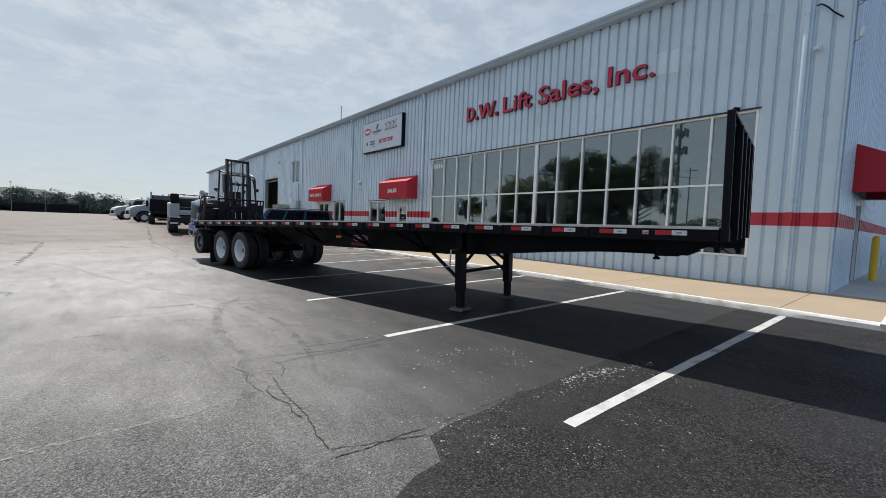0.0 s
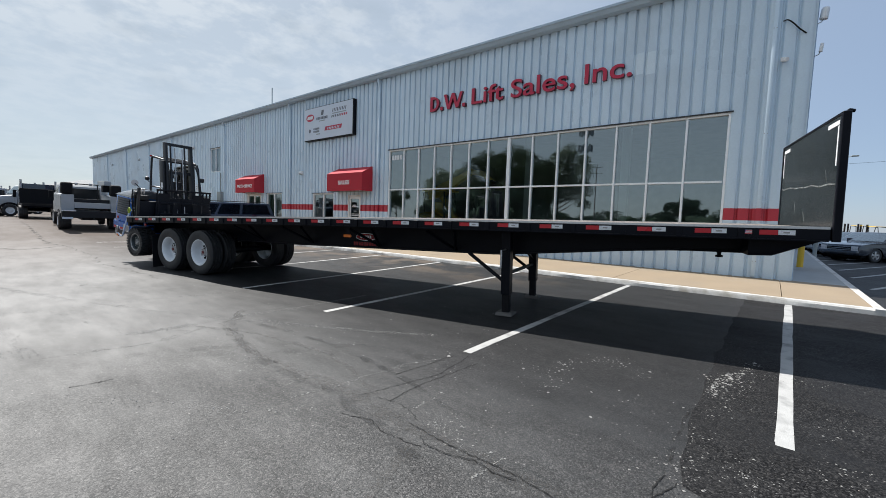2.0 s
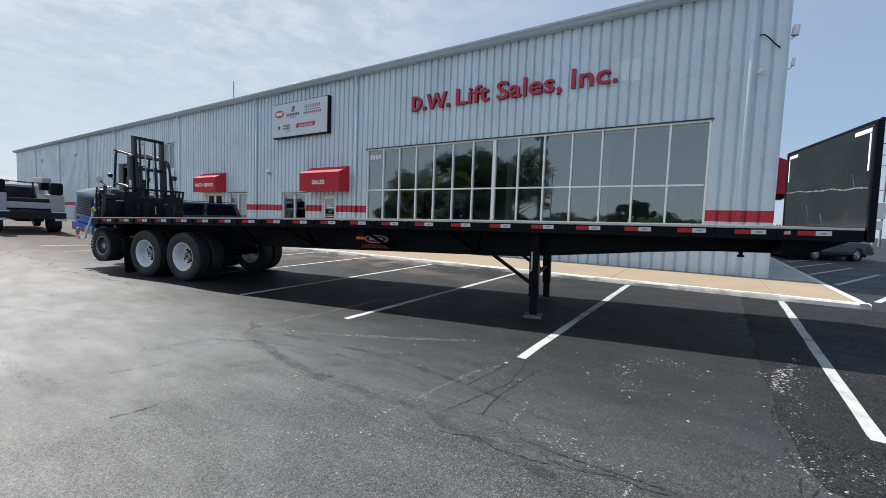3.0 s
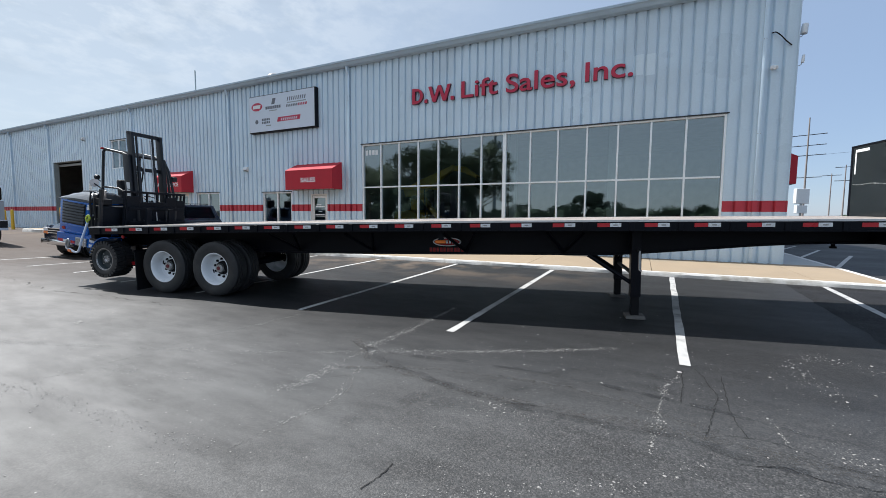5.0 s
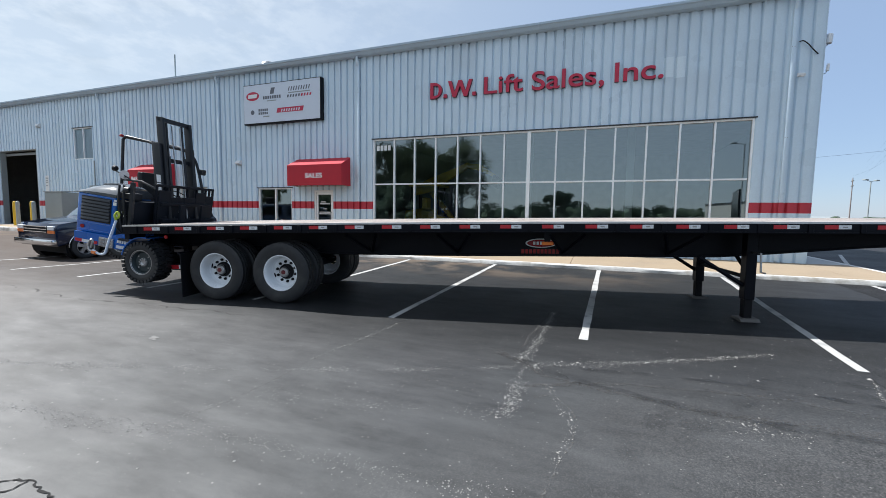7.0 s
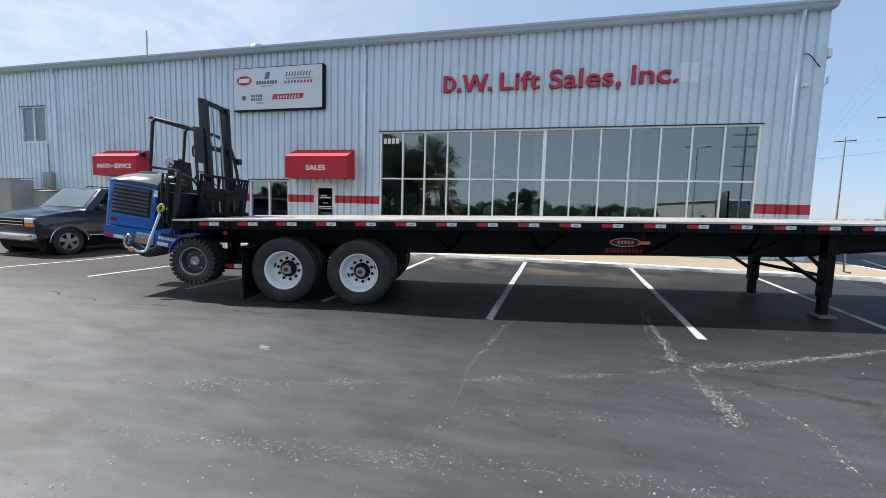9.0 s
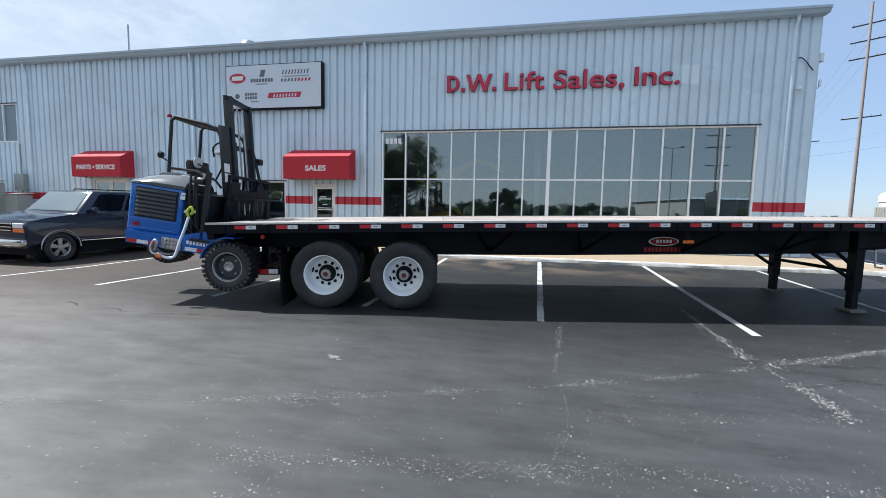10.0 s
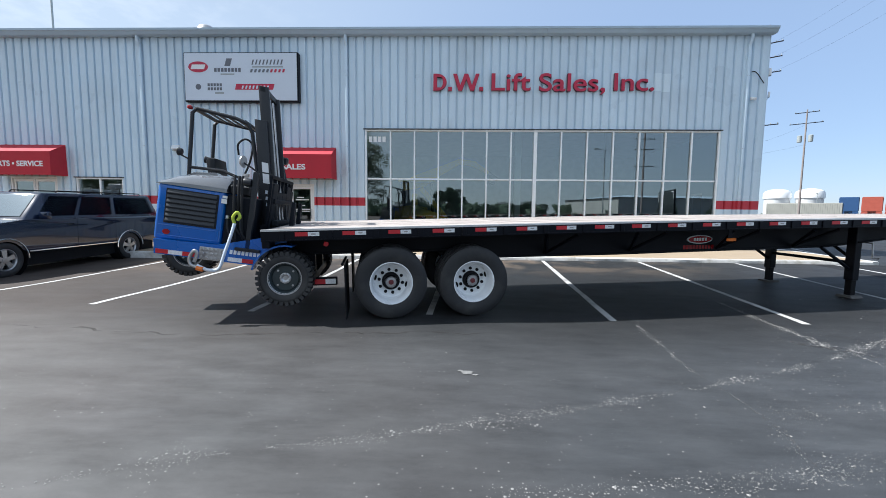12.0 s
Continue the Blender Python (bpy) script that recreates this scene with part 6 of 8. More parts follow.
def build_forklift():
    t = thing("forklift", "blue truck-mounted forklift hung on the back of the trailer", "forklift", FORKLIFT)
    rz = lambda d: Matrix.Rotation(radians(d), 4, "Z")
    lug_wheel(t, Matrix.Translation((0.17, 0, 0)))
    lug_wheel(t, Matrix.Translation((2.42, 0, 0)) @ rz(180))
    lug_wheel(t, Matrix.Translation((1.28, 1.62, 0.03)))
    b = bmesh.new()
    box(b, 0.34, 2.25, -0.09, 0.09, -0.10, 0.10, 0.01)
    part("axle_beam", b, M_MASTBLACK, t)
    # skirted base plates with wheel arch
    arch = [(0.44 * math.cos(a), 0.02 + 0.44 * math.sin(a)) for a in np.linspace(radians(8), radians(80), 9)]
    for x0, x1 in ((0.29, 0.33), (2.33, 2.39)):
        b = bmesh.new()
        prism(b, [(1.70, 0.09), (1.72, 0.28), (0.95, 0.30), (0.30, 0.50), (0.10, 0.50), *arch[::-1], (0.48, 0.08)], "x", x0, x1)
        part("side_plate", b, M_BLUE, t)
    b = bmesh.new()
    for a, c in zip(np.linspace(radians(8), radians(95), 9), np.linspace(radians(8), radians(95), 9)[1:]):
        prism(b, [(0.42 * math.cos(a), 0.42 * math.sin(a)), (0.44 * math.cos(a), 0.44 * math.sin(a)), (0.44 * math.cos(c), 0.44 * math.sin(c)), (0.42 * math.cos(c), 0.42 * math.sin(c))], "x", 0.05, 0.42)
    part("fender", b, M_BLUE, t)
    b = bmesh.new()
    box(b, 0.332, 2.328, 0.46, 1.68, 0.11, 0.26, 0.01)
    part("base_frame", b, M_BLUE, t)
    # engine housing
    b = bmesh.new()
    box(b, 0.34, 1.12, 0.93, 1.76, 0.262, 1.02, 0.05, 3)
    eng = part("engine_cover", b, M_BLUE, t, "blue painted engine cover")
    b = bmesh.new()
    rows = []
    for y, up in ((0.92, 0.205), (0.95, 0.232), (1.15, 0.235), (1.40, 0.205), (1.60, 0.15), (1.73, 0.085), (1.775, 0.03)):
        rows.append([b.verts.new((0.73 + u * 0.398, y, 1.0 + up * v)) for u, v in ((-1, 0), (-0.99, 0.22), (-0.9, 0.45), (-0.62, 0.80), (-0.35, 0.97), (0, 1), (0.35, 0.97), (0.62, 0.80), (0.9, 0.45), (0.99, 0.22), (1, 0))])
    for p, q in zip(rows, rows[1:]):
        for k in range(10):
            b.faces.new((p[k], p[k + 1], q[k + 1], q[k]))
    b.faces.new(rows[0])
    b.faces.new(rows[-1])
    bmesh.ops.recalc_face_normals(b, faces=b.faces)
    hood = part("hood", b, M_HOOD, eng, "dark grey moulded engine hood")
    b = bmesh.new()
    prism(b, [(1.12, 1.22), (1.52, 1.16), (1.45, 1.215), (1.18, 1.25)], "x", 0.58, 0.88, 0.01)
    part("hood_scoop", b, M_HOOD, hood)
    b = bmesh.new()
    box(b, 0.328, 0.342, 1.005, 1.645, 0.50, 0.955, 0.006)
    gr = part("grille", b, M_MACHINE, eng, "black louvred grille")
    for i in range(7):
        b = bmesh.new()
        z = 0.523 + i * 0.061
        prism(b, [(0.327, z), (0.309, z + 0.008), (0.309, z + 0.018), (0.327, z + 0.050)], "y", 1.025, 1.625, 0.003)
        part("louvre", b, M_LOUVRE, gr)
    b = bmesh.new()
    box(b, 0.40, 1.06, 1.762, 1.772, 0.54, 0.97, 0.004)
    part("grille", b, M_MACHINE, eng)
    b = bmesh.new()
    prism(b, [(1.60 + 0.045 * math.cos(a), 0.385 + 0.035 * math.sin(a)) for a in np.linspace(0, 6.283, 19)[:-1]], "x", 0.330, 0.338)
    part("reflector", b, M_REDLENS, eng)
    b = bmesh.new()
    box(b, 0.334, 0.339, 0.905, 0.975, 0.855, 0.915)
    box(b, 0.334, 0.339, 0.905, 0.965, 0.925, 0.96)
    part("label_plate", b, M_WHITE, eng)
    b = bmesh.new()
    for z in (0.47, 0.335):
        prism(b, [(0.341, z - 0.010), (0.335, z), (0.341, z + 0.010)], "y", 1.00, 1.70)
    part("panel_crease", b, M_BLUE, eng)
    # stripes, plain name bars, diamond plate
    for y0, y1, m_ in ((1.53, 1.68, M_TAPER), (1.36, 1.53, M_TAPEW), (1.20, 1.36, M_TAPER), (0.62, 0.80, M_TAPEW), (0.48, 0.62, M_TAPER)):
        b = bmesh.new()
        box(b, 0.284, 0.289, y0, y1, 0.10, 0.155)
        part("reflective_tape", b, m_, t)
    b = bmesh.new()
    for i in range(8):
        box(b, 0.284, 0.289, 0.40 + i * 0.050, 0.40 + i * 0.050 + 0.036, 0.200, 0.255)
    part("name_bars", b, M_WHITE, t, "plain white bars")
    b = bmesh.new()
    box(b, 0.26, 0.289, 0.85, 1.15, 0.085, 0.255, 0.005)
    for i in range(5):
        for j in range(3):
            lathe(b, [(0.022, 0.0), (0.016, -0.006), (0.0, -0.007)], (0.26, 0.89 + i * 0.055, 0.115 + j * 0.055), (1, 0, 0), 8)
    part("step_plate", b, M_STEEL, t, "dimpled bright metal step plate")
    # hydraulics and dark machinery between engine and mast
    b = bmesh.new()
    box(b, 0.36, 1.10, 0.60, 0.925, 0.262, 0.98, 0.03, 2)
    part("hydraulic_tank", b, M_CARRIAGE, t)
    b = bmesh.new()
    box(b, 0.29, 0.35, 0.54, 0.61, 0.28, 1.33, 0.008)
    post = part("upright_post", b, M_MASTBLACK, t)
    b = bmesh.new()
    box(b, 0.24, 0.40, 0.40, 0.72, 0.26, 0.30, 0.006)
    part("post_foot", b, M_MASTBLACK, post)
    b = bmesh.new()
    lathe(b, [(0.0, -0.03), (0.05, -0.02), (0.078, 0.01), (0.080, 0.02), (0.0, 0.02)], (0.30, 0.76, 1.44), (-0.3, -1, 0.1), 20)
    part("mirror", b, M_STEEL, post, "round convex mirror")
    b = bmesh.new()
    tube(b, [(0.32, 0.57, 1.34), (0.31, 0.68, 1.40), (0.30, 0.75, 1.43)], 0.012, 6)
    part("mirror_arm", b, M_MASTBLACK, post)
    b = bmesh.new()
    lathe(b, [(0.0, 0.05), (0.05, 0.04), (0.058, -0.03), (0.05, -0.05), (0.0, -0.05)], (0.30, 0.66, 1.18), (0, -1, 0), 14)
    part("work_lamp", b, M_MASTBLACK, post)
    for k, (dx, dy) in enumerate(((0, 0), (0.03, 0.05), (-0.02, 0.09))):
        b = bmesh.new()
        tube(b, bend([(0.32 + dx, 0.74 + dy, 1.25), (0.30 + dx, 0.72 + dy, 1.0), (0.33 + dx, 0.70 + dy, 0.7), (0.36 + dx, 0.66 + dy, 0.4)]), 0.018, 8)
        part("hose", b, M_MACHINE, t)
    b = bmesh.new()
    box(b, 0.40, 0.62, 0.66, 0.90, 1.0, 1.12, 0.012)
    block = part("valve_block", b, M_MACHINE, t)
    for i in range(4):
        b = bmesh.new()
        tube(b, [(0.43 + 0.05 * i, 0.72 + 0.03 * i, 1.11), (0.41 + 0.05 * i, 0.70 + 0.03 * i, 1.27)], 0.010, 8)
        lathe(b, [(0.0, 0.0), (0.02, 0.005), (0.022, 0.03), (0.0, 0.04)], (0.41 + 0.05 * i, 0.70 + 0.03 * i, 1.26), (0, 0, 1), 10)
        part("control_lever", b, M_STEEL, block)
    for k, (y, z) in enumerate(((0.80, 0.46), (0.72, 0.40), (0.88, 0.38))):
        b = bmesh.new()
        tube(b, bend([(0.34, y, z + 0.3), (0.30, y - 0.04, z + 0.12), (0.33, y - 0.12, z), (0.38, y - 0.2, z - 0.06)]), 0.014, 8)
        part("hose", b, M_MACHINE, t)
        b = bmesh.new()
        lathe(b, [(0.018, -0.02), (0.024, -0.02), (0.024, 0.02), (0.018, 0.02)], (0.34, y, z + 0.3), (0.2, 0.1, 1), 10)
        part("hose_fitting", b, M_STEEL, t)
    # mast: two channel pairs that lean back
    mast = thing("mast", "", "")
    mast.parent = t
    lean = lambda z: 0.31 + (z - 0.2) * 0.182
    def column(x0, x1, z0, z1, d0, d1, nm="mast_channel"):
        b = bmesh.new()
        prism(b, [(lean(z0) + d0, z0), (lean(z0) + d1, z0), (lean(z1) + d1, z1), (lean(z1) + d0, z1)], "x", x0, x1, 0.004)
        part(nm, b, M_MASTBLACK, mast)
    column(0.90, 0.96, -0.05, 2.12, 0.02, 0.19)
    column(1.72, 1.78, -0.05, 2.12, 0.02, 0.19)
    column(0.97, 1.03, 0.05, 2.62, -0.02, 0.12)
    column(1.65, 1.71, 0.05, 2.62, -0.02, 0.12)
    column(0.97, 1.71, 2.54, 2.62, 0.02, 0.10, "mast_tie")
    column(0.97, 1.71, 1.78, 1.86, 0.05, 0.11, "mast_tie")
    column(0.90, 1.78, 0.45, 0.60, 0.10, 0.18, "mast_tie")
    for x in (1.14, 1.52):
        b = bmesh.new()
        tube(b, [(x, lean(0.3) + 0.06, 0.3), (x, lean(1.9) + 0.06, 1.9)], 0.038, 10)
        tube(b, [(x, lean(1.9) + 0.06, 1.9), (x, lean(2.54) + 0.06, 2.54)], 0.022, 10)
        part("lift_cylinder", b, M_MASTBLACK, mast)
    for x in (1.24, 1.44):
        b = bmesh.new()
        tube(b, [(x, lean(0.6) + 0.0, 0.6), (x, lean(2.5) + 0.03, 2.5)], 0.014, 6)
        part("lift_chain", b, M_STEEL, mast)
    b = bmesh.new()
    for a, c in ((1.22, 1.36), (1.38, 1.52)):
        prism(b, [(lean(a) + 0.04, a), (lean(a) + 0.13, a), (lean(c) + 0.13, c), (lean(c) + 0.04, c)], "x", 0.894, 0.899)
    part("warning_label", b, M_WHITE, mast, "white warning labels")
    b = bmesh.new()
    for i in range(9):
        z = 0.35 + i * 0.09
        prism(b, [(lean(z) + 0.08, z), (lean(z) + 0.115, z), (lean(z) + 0.115, z + 0.05), (lean(z) + 0.08, z + 0.05)], "x", 0.895, 0.899)
    tagged(part("plain_bars", b, M_SIGNFACE, mast), kind="stuff")
    # carriage with load backrest and forks
    b = bmesh.new()
    box(b, 0.78, 2.14, 0.34, 0.42, 0.62, 0.70, 0.008)
    box(b, 0.78, 2.14, 0.40, 0.48, 0.94, 1.01, 0.008)
    part("carriage", b, M_CARRIAGE, t)
    for x0, x1, z1 in ((0.74, 1.03, 1.24), (1.032, 1.35, 1.12), (1.352, 1.66, 1.12), (1.662, 1.94, 1.24), (1.942, 2.17, 1.18)):
        b = bmesh.new()
        box(b, x0, x1, 0.43, 0.46, 0.46, z1, 0.008)
        part("carriage_plate", b, M_CARRIAGE, t)
    bk = part("backrest", box(bmesh.new(), 0.70, 2.20, 0.45, 0.50, 1.30, 1.35, 0.006), M_CARRIAGE, t)
    for x in (0.72, 0.97, 1.22, 1.47, 1.72, 1.97, 2.08, 2.185):
        b = bmesh.new()
        box(b, x - 0.016, x + 0.016, 0.455, 0.49, 0.60, 1.30)
        part("backrest_bar", b, M_CARRIAGE, bk)
    for x, y, z, q in ((0.84, 0.52, 0.55, 0.07), (2.12, 0.50, 0.62, 0.10), (1.34, 0.38, 0.50, 0.06)):
        b = bmesh.new()
        lathe(b, [(0.0, -0.09), (q * 0.9, -0.08), (q, -0.05), (q, 0.05), (q * 0.9, 0.08), (0.0, 0.09)], (x, y, z), (1, 0, 0), 16)
        part("side_shift_roller", b, M_CARRIAGE, t)
    for x in (0.98, 1.52):
        b = bmesh.new()
        prism(b, [(0.21, 1.0), (0.16, 1.0), (0.14, 0.34), (-1.2, 0.52), (-1.2, 0.50), (0.15, 0.27), (0.21, 0.32)], "x", x, x + 0.12, 0.004)
        part("fork", b, M_CARRIAGE, t)
    # operator station
    b = bmesh.new()
    prism(b, [(0.75, 0.262), (1.72, 0.262), (1.72, 0.95), (1.45, 0.98), (1.35, 0.70), (1.02, 0.66), (0.95, 0.42), (0.75, 0.40)], "x", 1.22, 2.20, 0.01)
    part("seat_base", b, M_MACHINE, t)
    b = bmesh.new()
    box(b, 1.40, 1.90, 1.02, 1.42, 0.72, 0.84, 0.04, 2)
    seat = part("seat", b, M_MACHINE, t)
    b = bmesh.new()
    prism(b, [(1.36, 0.80), (1.48, 0.80), (1.62, 1.44), (1.60, 1.50), (1.50, 1.50)], "x", 1.38, 1.92, 0.03)
    part("seat_back", b, M_MACHINE, seat)
    b = bmesh.new()
    tube(b, [(1.65, 0.72, 0.6), (1.65, 0.84, 1.12)], 0.025, 8)
    lathe(b, [(0.16, -0.012), (0.172, 0), (0.16, 0.012), (0.148, 0)], (1.65, 0.85, 1.14), (0, -0.4, 1), 24, True)
    part("steering_wheel", b, M_MACHINE, t)
    b = bmesh.new()
    box(b, 2.20, 2.328, 0.55, 1.70, 0.262, 0.80, 0.03, 2)
    part("fuel_tank", b, M_MACHINE, t)
    # overhead guard
    guard = thing("overhead_guard", "", "")
    guard.parent = t
    for x in (1.20, 2.06):
        b = bmesh.new()
        tube(b, [(x, 1.74, 0.55), (x, 1.76, 1.25), (x, 1.80, 2.10), (x, 1.74, 2.17), (x, 1.20, 2.13), (x, 1.02, 2.08), (x, 0.94, 1.95), (x, 0.72, 1.0), (x, 0.70, 0.5)], 0.028, 14)
        part("guard_post", b, M_MASTBLACK, guard)
    for y, z in ((1.76, 2.16), (1.62, 2.165), (1.48, 2.155), (1.34, 2.145), (1.20, 2.13), (1.06, 2.10)):
        b = bmesh.new()
        tube(b, [(1.21, y, z), (2.05, y, z)], 0.018 if 1.1 < y < 1.7 else 0.03, 8)
        part("guard_bar", b, M_MASTBLACK, guard)
    for x in (1.93,):
        b = bmesh.new()
        tube(b, bend([(x, 1.02, 2.08), (x, 0.84, 2.0), (x, 0.68, 1.75), (x, 0.46, 1.05), (x, 0.44, 0.45)]), 0.028, 12)
        part("guard_post", b, M_MASTBLACK, guard)
        b = bmesh.new()
        box(b, x - 0.02, x + 0.10, 0.54, 0.66, 1.62, 1.74, 0.02)
        part("work_lamp", b, M_MASTBLACK, guard)
    b = bmesh.new()
    tube(b, [(1.20, 1.76, 1.30), (1.20, 1.30, 1.32), (1.20, 0.96, 1.22), (1.20, 0.84, 1.10)], 0.022, 8)
    part("guard_bar", b, M_MASTBLACK, guard)
    b = bmesh.new()
    lathe(b, [(0.035, 0), (0.038, 0.015), (0.038, 0.035), (0.022, 0.05), (0, 0.053)], (1.20, 1.84, 2.15), (0, 0, 1), 14)
    part("beacon", b, M_REDLENS, guard, "small red warning beacon")
    for x in (1.16, 2.14):
        b = bmesh.new()
        tube(b, [(x, 1.78, 1.42), (x, 1.89, 1.46)], 0.012, 6)
        lathe(b, [(0.0, 0.0), (0.05, 0.005), (0.06, 0.05), (0.055, 0.06), (0.0, 0.062)], (x, 1.86, 1.50), (0, 1, 0), 14)
        part("work_lamp", b, M_MASTBLACK, guard)
    b = bmesh.new()
    box(b, 1.15, 1.23, 1.72, 1.80, 1.04, 1.13, 0.01)
    part("tail_lamp", b, M_REDLENS, guard)
    b = bmesh.new()
    tube(b, bend([(1.52, 1.20, 1.62), (1.50, 1.22, 1.78), (1.50, 1.12, 1.88), (1.52, 1.01, 1.80), (1.52, 1.03, 1.5), (1.5, 1.12, 1.2)], 7), 0.016, 8)
    part("hose", b, M_MACHINE, guard)
    # tie-down chain sleeve with hooks
    b = bmesh.new()
    tube(b, bend([(0.20, 0.74, 0.62), (0.17, 0.76, 0.45), (0.14, 0.80, 0.22), (0.13, 0.83, 0.05), (0.13, 0.88, -0.01), (0.13, 0.98, -0.02), (0.14, 1.11, 0.02)]), 0.021, 8)
    part("tie_down", b, M_SIGNFACE, t, "grey sleeved tie-down chain")
    b = bmesh.new()
    tube(b, bend([(0.20, 0.74, 0.62), (0.19, 0.765, 0.70), (0.19, 0.72, 0.77), (0.19, 0.68, 0.72), (0.19, 0.705, 0.665)]), 0.02, 8)
    part("hook", b, mat("hi_vis_hook", (0.45, 0.55, 0.05), 0.4, bump=0.02), t, "yellow-green hook")
    b = bmesh.new()
    tube(b, bend([(0.14, 1.09, 0.0), (0.14, 1.18, 0.02), (0.14, 1.21, 0.10), (0.14, 1.17, 0.20), (0.14, 1.13, 0.18), (0.14, 1.15, 0.06)]), 0.022, 8)
    part("hook", b, M_STEEL, t)
    b = bmesh.new()
    tube(b, [(0.13, 1.03, -0.02), (0.135, 1.11, -0.01)], 0.034, 8)
    part("chain_link", b, M_ORANGE, t)


build_forklift()


# ---- vehicles ----
def alloy(parent, m, r, w, rim_mat):
    b = tyre_bm(r * 0.60, r, w, 32)
    ty = part("tyre", b, M_TYRE, parent, m=m)
    b = bmesh.new()
    lathe(b, [(r * 0.64, -w * 0.42), (r * 0.60, -w * 0.44), (r * 0.56, -w * 0.36), (r * 0.52, -w * 0.1)], (0, 0, 0), (1, 0, 0), 32)
    for i in range(5):
        rot = Matrix.Rotation(2 * math.pi * i / 5, 4, "X")
        vs = [b.verts.new(rot @ Vector(p)) for p in ((-w * .40, -r * .10, r * .10), (-w * .40, r * .10, r * .10), (-w * .36, r * .15, r * .57), (-w * .36, -r * .15, r * .57), (-w * .2, -r * .10, r * .10), (-w * .2, r * .10, r * .10), (-w * .2, r * .15, r * .57), (-w * .2, -r * .15, r * .57))]
        for q in ((0, 1, 2, 3), (0, 4, 5, 1), (1, 5, 6, 2), (2, 6, 7, 3), (3, 7, 4, 0)):
            b.faces.new([vs[k] for k in q])
    lathe(b, [(r * 0.17, -w * .2), (r * 0.16, -w * .42), (0, -w * .43)], (0, 0, 0), (1, 0, 0), 16)
    rim = part("rim", b, rim_mat, ty)
    b = bmesh.new()
    lathe(b, [(0, -w * 0.12), (r * 0.56, -w * 0.1)], (0, 0, 0), (1, 0, 0), 24)
    part("brake_disc", b, M_BLACKM, rim)


def face_pane(bm, a, b, c, d, mx, my, out):
    """A thin pane on the face a b c d (corner vectors), inset by shares mx, my, set out by metres."""
    a, b, c, d = (Vector(v) for v in (a, b, c, d))
    n = (b - a).cross(d - a).normalized() * out
    def at(u, v):
        return (a * (1 - u) + b * u) * (1 - v) + (d * (1 - u) + c * u) * v
    q = [at(mx, my), at(1 - mx, my), at(1 - mx, 1 - my), at(mx, 1 - my)]
    bm.faces.new([bm.verts.new(p + n) for p in q])


